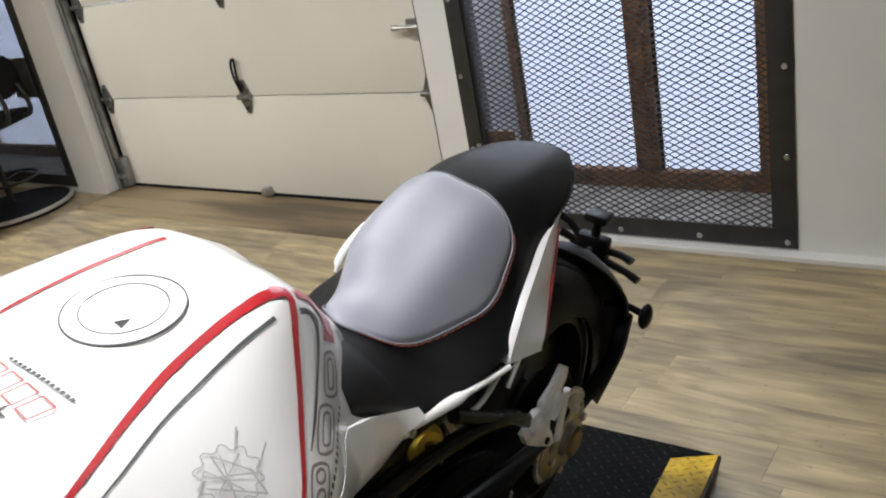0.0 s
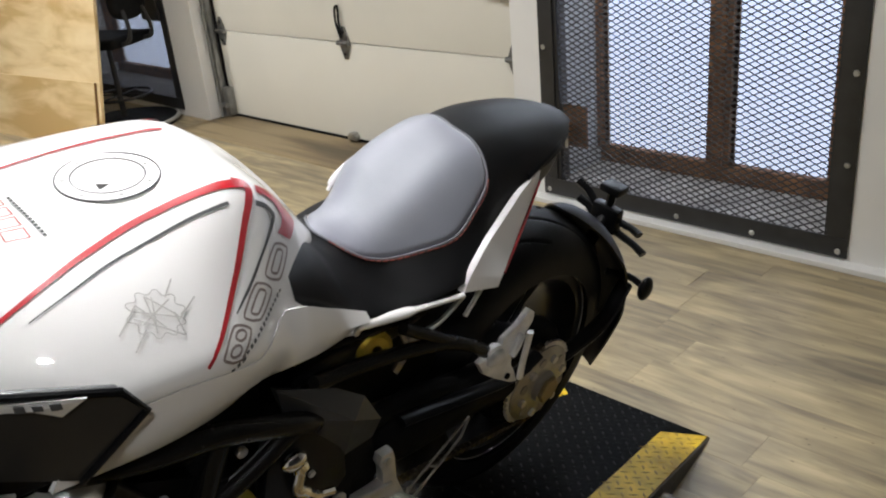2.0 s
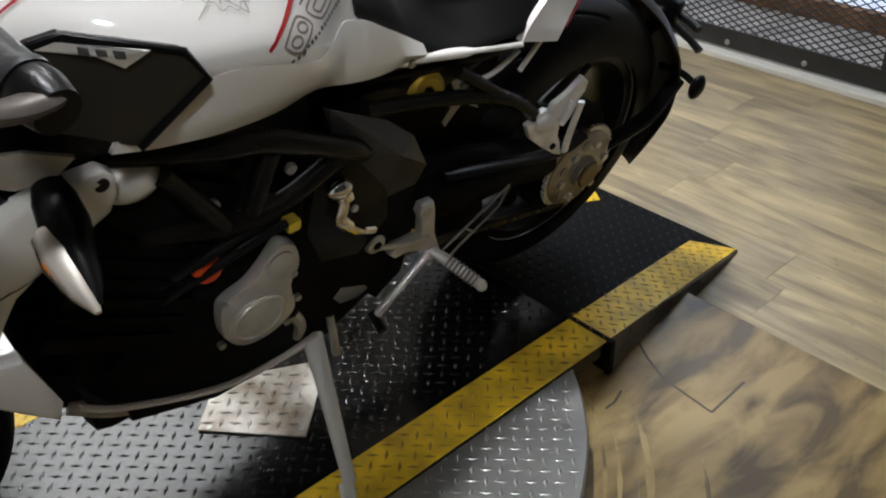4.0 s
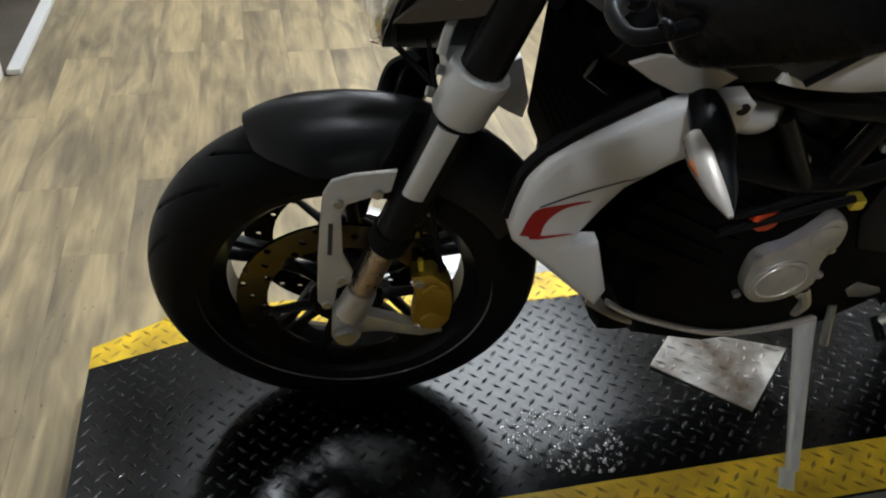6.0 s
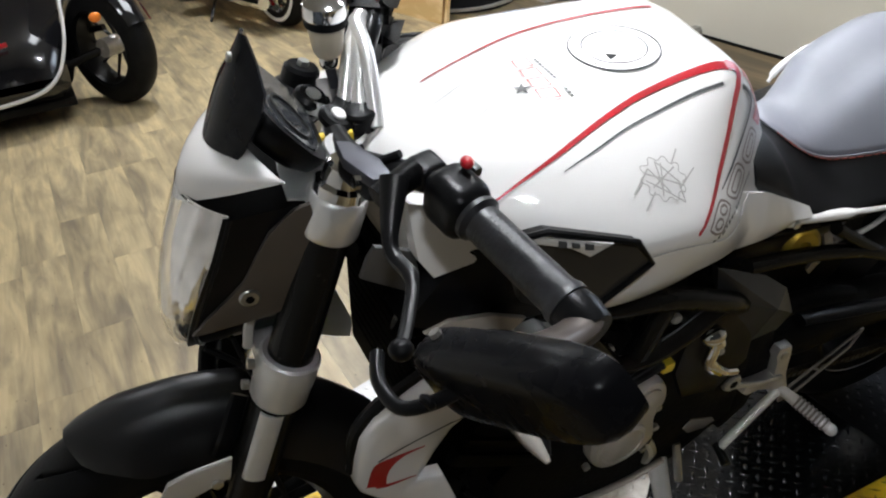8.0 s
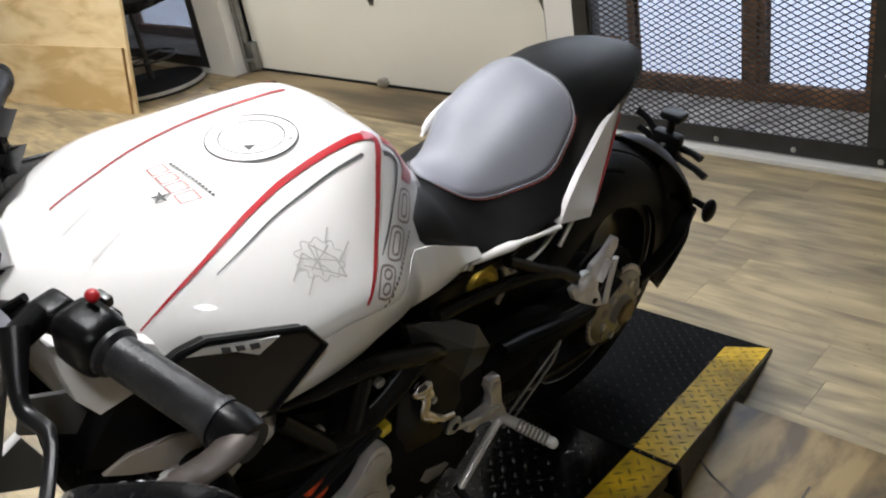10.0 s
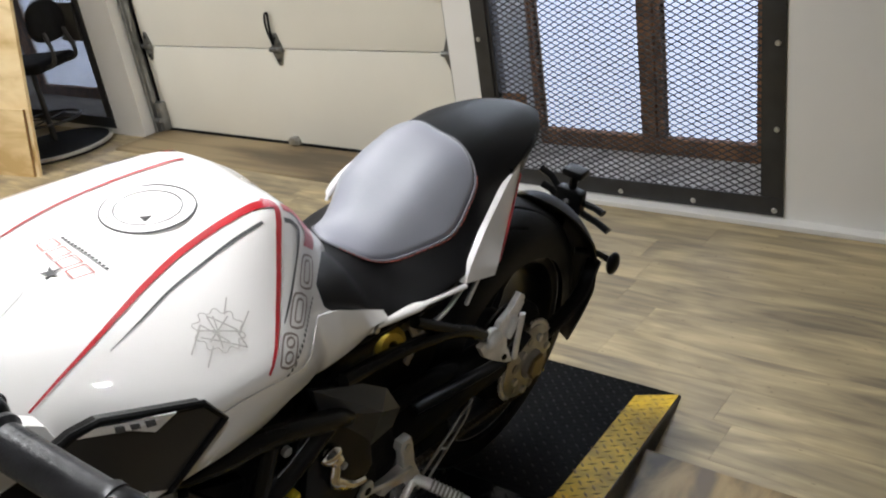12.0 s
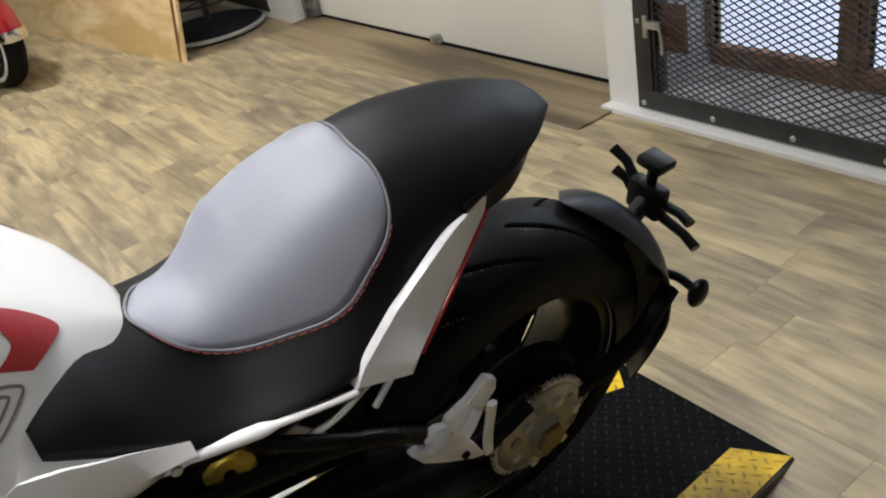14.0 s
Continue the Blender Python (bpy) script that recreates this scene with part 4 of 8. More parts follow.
# fluted bright reflector behind the lens
bm = bmesh.new()
rings = []
for n, r_ in enumerate(hl):
    ring = []
    for q in range(0, 181, 4):
        flute = 0.0045 * math.sin(radians(q * 11)) + 0.003 * math.sin(radians(q * 23 + n * 20))
        ring.append(lamp_face(*r_, q, 0.013 + 0.006 * abs(math.sin(radians(q))) + flute))
    rings.append(ring)
skin(rings, False, bm, wrap=False)
part("reflector", bm, mat("bright_reflector", (0.93, 0.90, 0.86), 0.13, 1.0, var=0.12, scale=40), head, "mirror-bright fluted reflector", 60)
# dark seal along the lens edge
for q in (0, 180):
    part("lens_seal", tube([lamp_face(*r_, q) for r_ in hl], 0.0028, 8), M_SATIN, head, "black lens seal")
# shell: black sides, grey side plates, white visor
bm = bmesh.new()
rings = []
for u_, w_, h_ in hl:
    back = 0.075 + (w_ - 0.716) * 0.22
    deep = 0.014 + 0.013 * min(1.0, (w_ - 0.718) / 0.18)
    arc = [(1.0, -deep), (1.02, -deep - 0.007), (0.97, -0.065 - back * 0.5), (0.80, -0.06 - back), (0.0, -0.065 - back), (-0.80, -0.06 - back), (-0.97, -0.065 - back * 0.5), (-1.02, -deep - 0.007), (-1.0, -deep)]
    rings.append([V(u_ + b, h_ * a, w_) for a, b in arc])
skin(rings, False, bm, wrap=False)
# lid that closes the shell under the visor
u_, w_, h_ = hl[-1]
lid = [bm.verts.new(p + Vector((0, 0, 0.001))) for p in [lamp_face(u_, w_, h_, q, 0.004) for q in range(0, 181, 15)] + rings[-1][::-1][1:-1]]
bm.faces.new(lid)
bmesh.ops.solidify(bm, geom=bm.faces[:], thickness=0.004)
part("shell", bm, M_SATIN, head, "gloss black headlight shell", 50)
for s in (1, -1):
    bm = bplate([(0.595, 0.788), (0.575, 0.812), (0.552, 0.836), (0.532, 0.860), (0.517, 0.890), (0.499, 0.922), (0.472, 0.948), (0.456, 0.954), (0.449, 0.905), (0.456, 0.868), (0.470, 0.836), (0.488, 0.814), (0.510, 0.805), (0.576, 0.790)], 0, 0.006, 0.002)
    for p in bm.verts:
        lean = 0.14 * (p.co.z - 0.835)
        p.co.x = s * (p.co.x + 0.070 + lean * 0.10 + 0.14 * (0.535 + p.co.y))
    bmesh.ops.recalc_face_normals(bm, faces=bm.faces)
    sp = part("side_plate", bm, mat("brown_grey_side_plate", (0.115, 0.10, 0.088), 0.36, 0.5, var=0.15, scale=10), head, "warm dark grey headlight side plate")
    sc = part("screw", disc(V(0.529, s * 0.076, 0.838), AX * s, 0.0115, 0.005, 20, 0.002), M_ZINC, sp)
    part("screw_socket", disc(V(0.529, s * 0.0810, 0.838), AX * s, 0.005, 0.0012, 6), M_ENGINE, sc)
bm = bmesh.new()
rings = []
for i in range(11):
    f = i / 10
    ring = []
    for j in range(21):
        c_ = (j / 10 - 1)
        lo = Vector((0.580 - 0.098 * abs(c_) ** 1.6, 0.100 * c_, 0.928 + 0.066 * abs(c_) ** 1.3))
        hi = Vector((0.514 - 0.033 * abs(c_) ** 1.5, 0.100 * c_, 1.008 - 0.012 * abs(c_)))
        p = lo.lerp(hi, f)
        k_ = 4 * f * (1 - f) * (1 - abs(c_) ** 3)
        ring.append(V(p.x + 0.014 * k_, p.y, p.z + 0.008 * k_))
    rings.append(ring)
skin(rings, False, bm, wrap=False)
bmesh.ops.solidify(bm, geom=bm.faces[:], thickness=0.004)
part("visor", bm, M_WHITE, head, "white headlight visor", 60)
# smoked fly screen with its lip
bm = bmesh.new()
rings = []
for u_, w_, h_, d_ in ((0.543, 0.988, 0.050, 0.0), (0.538, 1.000, 0.058, -0.003), (0.530, 1.020, 0.066, -0.006), (0.520, 1.042, 0.068, -0.006), (0.507, 1.066, 0.056, 0.002), (0.496, 1.088, 0.030, 0.004), (0.490, 1.100, 0.008, 0.0)):
    rings.append([V(u_ - 0.034 * (h_ / 0.076) * abs(c_) ** 1.8, h_ * c_, w_ - d_ * abs(c_)) for c_ in [(j / 10 - 1) for j in range(21)]])
skin(rings, False, bm, wrap=False)
bmesh.ops.solidify(bm, geom=bm.faces[:], thickness=0.004)
part("fly_screen", bm, M_SMOKE, head, "smoked fly screen", 60)
part("screen_screw", disc(V(0.502, 0.012, 1.082), (0, -1, 0.3), 0.005, 0.004, 10), M_ZINC, head)
# gauge pod
gm = Matrix.Translation(V(0.466, -0.006, 1.000)) @ Matrix.Rotation(radians(-52), 4, 'X')
bm = bmesh.new()
rings = []
for h_, k_ in ((-0.022, 0.72), (-0.010, 0.94), (0.006, 1.0), (0.012, 0.96)):
    rings.append([gm @ Vector((0.070 * k_ * (abs(math.cos(q)) ** 0.7) * (1 if math.cos(q) > 0 else -1), 0.058 * k_ * (abs(math.sin(q)) ** 0.7) * (1 if math.sin(q) > 0 else -1), h_)) for q in (2 * math.pi * j / 36 for j in range(36))])
skin(rings, True, bm)
g = part("instrument_pod", bm, M_BLKPLASTIC, BIKE, "black instrument pod", 45)
part("display_glass", skin([[gm @ Vector((0.062 * k_ * (abs(math.cos(q)) ** 0.7) * (1 if math.cos(q) > 0 else -1), 0.042 * k_ * (abs(math.sin(q)) ** 0.7) * (1 if math.sin(q) > 0 else -1), h_)) for q in (2 * math.pi * j / 36 for j in range(36))] for h_, k_ in ((0.0122, 1.0), (0.0140, 0.98))]), M_GAUGE, g, "dark instrument display")
part("gauge_ring", lathe([(0.026, 0.0142), (0.029, 0.0142), (0.029, 0.0165), (0.026, 0.0165)], 32, gm @ Vector((0.02, 0, 0)), gm.to_3x3() @ Vector((0, 0, 1))), M_CARBON, g)

# ---- handlebar with its controls ----
hb = part("handlebar", btube([(0.252, -0.318, 0.999), (0.299, -0.211, 1.009), (0.327, -0.100, 1.019), (0.372, -0.05, 0.962), (0.402, 0.0, 0.956), (0.397, 0.08, 0.962), (0.364, 0.17, 0.992), (0.340, 0.25, 1.010), (0.298, 0.400, 0.990)], 0.0125, 14), M_SATIN, BIKE, "satin black handlebar")
for s in (1, -1):
    lower = 0.014 if s > 0 else 0.0
    a, b = Vector(V(0.340, 0.268 * s, 1.023 - lower)), Vector(V(0.304, 0.378 * s, 1.006 - lower))
    if s < 0:
        a, b = Vector(V(0.268, -0.215, 1.000)), Vector(V(0.205, -0.320, 0.985))
    d = b - a
    grip = part("grip", tube([a, a + d * 0.04, a + d * 0.08, a + d * 0.12, a + d * 0.9, a + d * 0.94, b], [0.022, 0.022, 0.0178, 0.0178, 0.0182, 0.0205, 0.0205], 20), M_GRIP, hb, "black ribbed rubber grip")
    bm = bmesh.new()
    for i in range(16):
        c = a + d * (0.17 + 0.045 * i)
        lathe([(0.0176, -0.0016), (0.0179, -0.0010), (0.0179, 0.0010), (0.0176, 0.0016)], 18, c, d, bm)
    part("grip_ribs", bm, M_GRIP, grip)
    part("bar_end", tube([b, b + d.normalized() * 0.012, b + d.normalized() * 0.030], [0.019, 0.0205, 0.017], 18), M_BLKPLASTIC, hb)
    # switch housing with a red button
    c = Vector(V(0.345, 0.236 * s, 1.024 - lower))
    if s < 0:
        c = Vector(V(0.294, -0.152, 1.008))
    rot = d.to_track_quat('X', 'Z').to_matrix().to_4x4() @ Matrix.Diagonal((1, 1, 1, 1) if s > 0 else (0.8, -0.8, 0.8, 1))
    mm = Matrix.Translation(c) @ rot
    sw = part("switch_housing", box((-0.026, -0.024, -0.032), (0.028, 0.022, 0.022), 0.019, None, mm, 5), M_BLKPLASTIC, hb, "black switch housing")
    part("red_button", blob(mm @ Vector((-0.006, 0.012, 0.024 + lower * 0.3)), (0.0075, 0.006, 0.0055)), M_RED, sw, "red push button")
    part("switch_lever", box((-0.022, 0.020, -0.012), (0.004, 0.031, 0.002), 0.003, None, mm), M_BLKPLASTIC, sw)
    part("switch_rocker", box((-0.020, 0.022, 0.006), (-0.004, 0.030, 0.016), 0.002, None, mm), M_CARBON, sw)
    # lever perch and lever
    bm = box((-0.058, -0.016, -0.016), (-0.028, 0.013, 0.010), 0.007, None, mm, 3)
    tube([mm @ Vector((-0.045, -0.01, 0)), mm @ Vector((-0.042, -0.055, -0.010))], [0.014, 0.012], 12, bm)
    perch = part("lever_perch", bm, M_BLKPLASTIC, hb, "black lever perch")
    lv = [mm @ Vector(p) for p in ((-0.046, -0.045, -0.014), (-0.015, -0.060, -0.030), (0.030, -0.058, -0.046), (0.085, -0.048, -0.055), (0.135, -0.044, -0.056))]
    if s > 0:
        lv = [STEER.inverted() @ V(*p) for p in ((0.420, 0.196, 1.040), (0.444, 0.238, 1.004), (0.443, 0.277, 1.001), (0.462, 0.312, 0.997), (0.482, 0.342, 0.998))]
    part("control_lever", tube(spline(lv, 6), ([0.0062] * 24 + [0.007]) if s < 0 else ([0.0135 - 0.0012 * i for i in range(6)] + [0.0070] * 7 + [0.0058] * 12), 10, None, 0.7), M_SATIN, perch, "black control lever")
    part("lever_tip", blob(lv[-1], (0.010, 0.010, 0.0085)), M_BLKPLASTIC, perch)
# slotted pale bar mount on the right
bmt = part("bar_mount", btube([(0.326, -0.114, 1.024), (0.340, -0.072, 1.000), (0.362, -0.022, 0.956)], [0.010] * 4 + [0.012] * 9, 12, None, 6, 0.6), M_POLISHED, BIKE, "polished slotted bar mount")
for k in (-1, 0, 1):
    part("mount_rib", btube([(0.326 + 0.006 * k, -0.113 + 0.006 * k, 1.026), (0.344 - 0.005 * k, -0.070 + 0.015 * k, 1.004), (0.366 - 0.010 * k, -0.020 + 0.025 * k, 0.954)], 0.0085, 10, None, 6, 0.8), M_POLISHED, bmt)
# fluid reservoirs
for s, (u_, w_) in ((-1, (0.372, 1.025)), (1, (0.404, 1.004))):
    c = V(u_, (0.158 if s > 0 else -0.092), w_)
    if s < 0:
        rv = part("fluid_reservoir", lathe([(0.001, -0.026), (0.014, -0.026), (0.017, -0.020), (0.0215, 0.010), (0.022, 0.020), (0.001, 0.020)], 24, c, (0, 0, 1)), mat("pale_reservoir_plastic", (0.60, 0.53, 0.40), 0.3, coat=0.5), BIKE, "brake fluid cup with a bright cap")
        part("cap", lathe([(0.001, 0.020), (0.024, 0.020), (0.0255, 0.024), (0.024, 0.036), (0.014, 0.041), (0.001, 0.041)], 24, c, (0, 0, 1)), M_CHROME, rv, "bright reservoir cap")
        part("cap_band", lathe([(0.0215, 0.012), (0.0245, 0.012), (0.0245, 0.020), (0.0215, 0.020)], 24, c, (0, 0, 1)), M_RUBBER, rv, "black band under the cap")
        part("pivot_ball", blob(c + Vector((0, 0, -0.036)), (0.011, 0.011, 0.010)), M_CHROME, rv, "bright pivot")
        part("cup_rod", tube([c + Vector((0, 0, -0.040)), c + Vector((0.004, 0.004, -0.068))], 0.006, 10), M_BODYGREY, rv)
    else:
        mm = Matrix.Translation(c) @ Matrix.Rotation(radians(18), 4, 'Z') @ Matrix.Rotation(radians(-8), 4, 'X')
        rv = part("clutch_master_cylinder", box((-0.034, -0.013, -0.026), (0.024, 0.012, -0.002), 0.008, None, mm), M_BLKPLASTIC, hb, "dark clutch lever body")
        bm = prism([(-0.048, -0.006), (-0.015, -0.018), (0.030, -0.015), (0.036, 0.006), (0.0, 0.013), (-0.040, 0.006)], -0.006, 0.006, 2, 0.004, None, mm)
        part("cover", bm, M_BODYGREY, rv, "grey lever body cover")
        part("clamp_bolt", disc(mm @ Vector((0.02, -0.022, 0)), (0, -1, 0.2), 0.007, 0.006, 8), M_CHROME, rv)

# bar-end mirror on the left: shell, glass rim and stem
mc = V(0.448, 0.448, 1.062)
mx = (V(0.435, 0.545, 1.145) - V(0.470, 0.365, 1.002)).normalized()
mz = (V(0.62, 0.80, 1.45) - mc).normalized()
mz = (mz - mx * mz.dot(mx) + Vector((0, -0.25, -0.55))).normalized()
mz = (mz - mx * mz.dot(mx)).normalized()
my = mz.cross(mx)
MM = Matrix.Translation(mc) @ Matrix((mx, my, mz)).transposed().to_4x4()
bm = bmesh.new()
rings = []
for h_, k_ in ((-0.012, 0.94), (-0.009, 1.0), (0.006, 1.0), (0.014, 0.965), (0.0195, 0.89), (0.0225, 0.78), (0.0245, 0.50), (0.025, 0.15)):
    rings.append([MM @ Vector((0.103 * k_ * (abs(math.cos(q)) ** 0.48) * (1 if math.cos(q) > 0 else -1), 0.032 * k_ * (abs(math.sin(q)) ** 0.48) * (1 if math.sin(q) > 0 else -1) * (1 - 0.12 * math.cos(q)), h_)) for q in (2 * math.pi * j / 56 for j in range(56))])
skin(rings, True, bm)
mir = part("mirror", bm, M_MIRSHELL, BIKE, "dark grey bar-end mirror folded forward", 50)
part("mirror_glass", skin([[MM @ Vector((0.085 * math.cos(q), 0.030 * math.sin(q), h_)) for q in (2 * math.pi * j / 32 for j in range(32))] for h_ in (-0.0135, -0.0125)]), M_CHROME, mir, "mirror glass")
bm = tube([MM @ Vector((-0.068, 0.036, 0.0)), MM @ Vector((-0.072, -0.037, 0.0))], 0.0045, 8)
part("mirror_trim", bm, M_TITAN, mir)
part("mirror_stem", tube(spline([V(0.346, 0.376, 1.010), V(0.352, 0.390, 1.014), V(0.378, 0.402, 1.022), V(0.414, 0.415, 1.042), V(0.446, 0.430, 1.072)], 6), [0.006] * 4 + [0.015] * 14 + [0.011] * 7, 12, None, 0.5), mat("bronze_grey_stem", (0.085, 0.068, 0.058), 0.40, 0.4, var=0.1), mir, "bronze-grey curved mirror stem")
part("stem_hook", tube(spline([V(0.503, 0.346, 1.009), V(0.512, 0.370, 1.007), V(0.509, 0.398, 1.009), V(0.492, 0.412, 1.020), V(0.470, 0.420, 1.034)], 6), 0.0056, 10), M_BLKPLASTIC, mir)
part("stem_pivot", disc(V(0.492, 0.412, 1.025), mz, 0.007, 0.006, 12, 0.002), M_BLKPLASTIC, mir)
# right bar-end mirror: dark shell, glass turned to the rider, short stem
mc = V(0.284, -0.312, 1.050)
mz = V(-0.32, 0.92, 0.24).normalized()
mx = V(-0.70, 0.0, 1.0)
mx = (mx - mz * mx.dot(mz)).normalized()
my = mz.cross(mx)
MR = Matrix.Translation(mc) @ Matrix((mx, my, mz)).transposed().to_4x4()


def mirror_ring(k_, h_, a=0.072, b=0.040):
    return [MR @ Vector((a * k_ * (abs(math.cos(q)) ** 0.7) * (1 if math.cos(q) > 0 else -1), b * k_ * (abs(math.sin(q)) ** 0.8) * (1 if math.sin(q) > 0 else -1) * (1 - 0.2 * math.cos(q)), h_)) for q in (2 * math.pi * j / 40 for j in range(40))]


rm = part("mirror", skin([mirror_ring(k_, h_) for h_, k_ in ((-0.024, 0.45), (-0.018, 0.75), (-0.006, 0.96), (0.004, 1.0), (0.008, 0.97))]), M_MIRSHELL, BIKE, "black bar-end mirror with clear glass", 50)
part("mirror_glass", skin([mirror_ring(0.88, 0.0085), mirror_ring(0.88, 0.0095)]), M_CHROME, rm, "mirror glass")
part("mirror_stem", tube(spline([V(0.235, -0.375, 0.970), V(0.270, -0.395, 0.965), V(0.305, -0.385, 0.980), V(0.300, -0.375, 1.010)], 5), 0.011, 10), M_MIRSHELL, rm)
# cables and brake lines
for pts, r in (([(0.385, 0.13, 1.01), (0.43, 0.09, 0.97), (0.45, 0.05, 0.90), (0.45, 0.03, 0.80)], 0.0045),
               ([(0.59, 0.03, 0.735), (0.56, 0.035, 0.70), (0.535, 0.04, 0.66), (0.54, 0.06, 0.60)], 0.004), ([(0.56, 0.045, 0.755), (0.55, 0.05, 0.70), (0.54, 0.055, 0.66)], 0.003),
               ([(0.53, 0.075, 0.70), (0.555, 0.085, 0.60), (0.545, 0.095, 0.50), (0.53, 0.10, 0.41)], 0.004)):
    part("cable", btube(pts, r, 8), M_RUBBER, BIKE)
part("hose_bracket", btube([(0.540, 0.085, 0.742), (0.535, 0.090, 0.775), (0.525, 0.080, 0.800), (0.532, 0.085, 0.815)], 0.006, 8, None, 5, 0.6), M_SILVERW, BIKE, "bright hose bracket")

for ob in list(BIKE.children):
    if ob.name.split(".")[0] not in ("rear_wheel", "cable", "mirror", "fluid_reservoir", "bar_mount"):
        ob.matrix_basis = HEADTURN if ob.name.split(".")[0] in ("headlight", "instrument_pod") else STEER
# the right-hand controls are set out in the bike's own frame
for ob in hb.children:
    if sum(v.co.x for v in ob.data.vertices) < -0.1 * len(ob.data.vertices):
        ob.matrix_basis = STEER.inverted()

# ---- tank and side panels ----
from mathutils.bvhtree import BVHTree


def body(sections, k=5, ring_k=5, mirror=True):
    """A body lofted along the bike; each section is (forward, [(left, up), ...] from top centre to bottom centre)."""
    n = len(sections[0][1])
    full = []
    for u, prof in sections:
        ring = list(prof) + [(-a, b) for a, b in prof[-2:0:-1]]
        full.append([V(u, a, b) for a, b in ring])
    m = len(full[0])
    rails = [spline([r[i] for r in full], k) for i in range(m)]
    rings = []
    for j in range(len(rails[0])):
        rings.append(spline([rails[i][j] for i in range(m)], ring_k, True))
    return rings


def swell(rings, mid, table):
    """Fills out the far flank of a body: table gives (forward, rise) pairs."""
    us, rise = [a for a, _ in table], [b for _, b in table]
    for ring in rings:
        for p in ring:
            k = min(1.0, max(0.0, (mid + 0.025 - p.x) / 0.08))
            top = min(1.0, max(0.0, (p.z - 0.765) / 0.05))
            d = float(np.interp(-p.y, us, rise)) * k * k * (3 - 2 * k) * top
            p.z += d
            p.x -= d * 0.6
    return rings


TANK = [
    (0.375, [(0, 0.935), (0.045, 0.930), (0.075, 0.915), (0.092, 0.890), (0.095, 0.860), (0.070, 0.845), (0, 0.84)]),
    (0.345, [(0, 0.958), (0.055, 0.953), (0.100, 0.935), (0.128, 0.895), (0.128, 0.845), (0.095, 0.822), (0, 0.82)]),
    (0.28, [(0, 0.978), (0.065, 0.975), (0.125, 0.957), (0.175, 0.915), (0.176, 0.870), (0.120, 0.835), (0, 0.83)]),
    (0.19, [(0, 0.988), (0.074, 0.986), (0.145, 0.970), (0.212, 0.926), (0.236, 0.880), (0.160, 0.835), (0, 0.82)]),
    (0.09, [(0, 0.988), (0.078, 0.987), (0.145, 0.968), (0.208, 0.922), (0.242, 0.868), (0.170, 0.800), (0, 0.80)]),
    (0.01, [(0, 0.988), (0.076, 0.987), (0.130, 0.970), (0.180, 0.912), (0.220, 0.836), (0.165, 0.785), (0, 0.78)]),
    (-0.055, [(0, 0.983), (0.066, 0.982), (0.106, 0.968), (0.146, 0.898), (0.178, 0.808), (0.150, 0.765), (0, 0.76)]),
    (-0.105, [(0, 0.948), (0.056, 0.945), (0.090, 0.928), (0.122, 0.864), (0.157, 0.785), (0.135, 0.745), (0, 0.74)]),
    (-0.15, [(0, 0.894), (0.045, 0.890), (0.076, 0.868), (0.106, 0.824), (0.143, 0.766), (0.125, 0.738), (0, 0.73)]),
    (-0.19, [(0.0, 0.846), (0.036, 0.841), (0.062, 0.815), (0.088, 0.780), (0.126, 0.748), (0.112, 0.733), (0, 0.72)]),
    (-0.222, [(0.0, 0.806), (0.022, 0.802), (0.040, 0.785), (0.060, 0.765), (0.095, 0.745), (0.085, 0.733), (0, 0.72)]),
]
bm = skin(swell(body(TANK), 0.0, [(-0.225, 0.020), (-0.19, 0.030), (-0.15, 0.024), (-0.10, 0.006), (-0.05, 0.0)]), True)
tank_tree = BVHTree.FromBMesh(bm)
TANKOB = part("fuel_tank", bm, M_WHITE, BIKE, "pearl white fuel tank with red and grey stripes", 60)


def sheet(pts, thick, s, name, material, parent, label="", smooth=20, bulge=0.0):
    """A moulded panel: an outline in space, thick towards the bike's middle, with a raised centre if asked."""
    bm = bmesh.new()
    c = sum((p for p in pts), Vector()) / len(pts)
    n = len(pts)
    front = [bm.verts.new(p) for p in pts]
    back = [bm.verts.new(p - AX * s * thick) for p in pts]
    f = bm.faces.new(front)
    g = bm.faces.new(back[::-1])
    for i in range(n):
        j = (i + 1) % n
        bm.faces.new((front[i], back[i], back[j], front[j]))
    rim = list(f.edges)
    bmesh.ops.recalc_face_normals(bm, faces=bm.faces)
    if bulge:
        for w_, h_ in ((0.003, 0.003), (0.005, 0.0025), (0.005, bulge)):
            bmesh.ops.inset_region(bm, faces=[f], thickness=w_, depth=h_, use_even_offset=True)
    else:
        bmesh.ops.bevel(bm, geom=rim, offset=min(0.004, thick * 0.4), segments=2, profile=0.6, affect='EDGES', clamp_overlap=True)
    bmesh.ops.triangulate(bm, faces=[x for x in bm.faces if len(x.verts) > 4])
    tree = BVHTree.FromBMesh(bm)
    return part(name, bm, material, parent, label, smooth), tree


def snap(p, lift, tree=None):
    q, nrm, _, _ = (tree or tank_tree).find_nearest(p)
    return q + nrm * lift, nrm


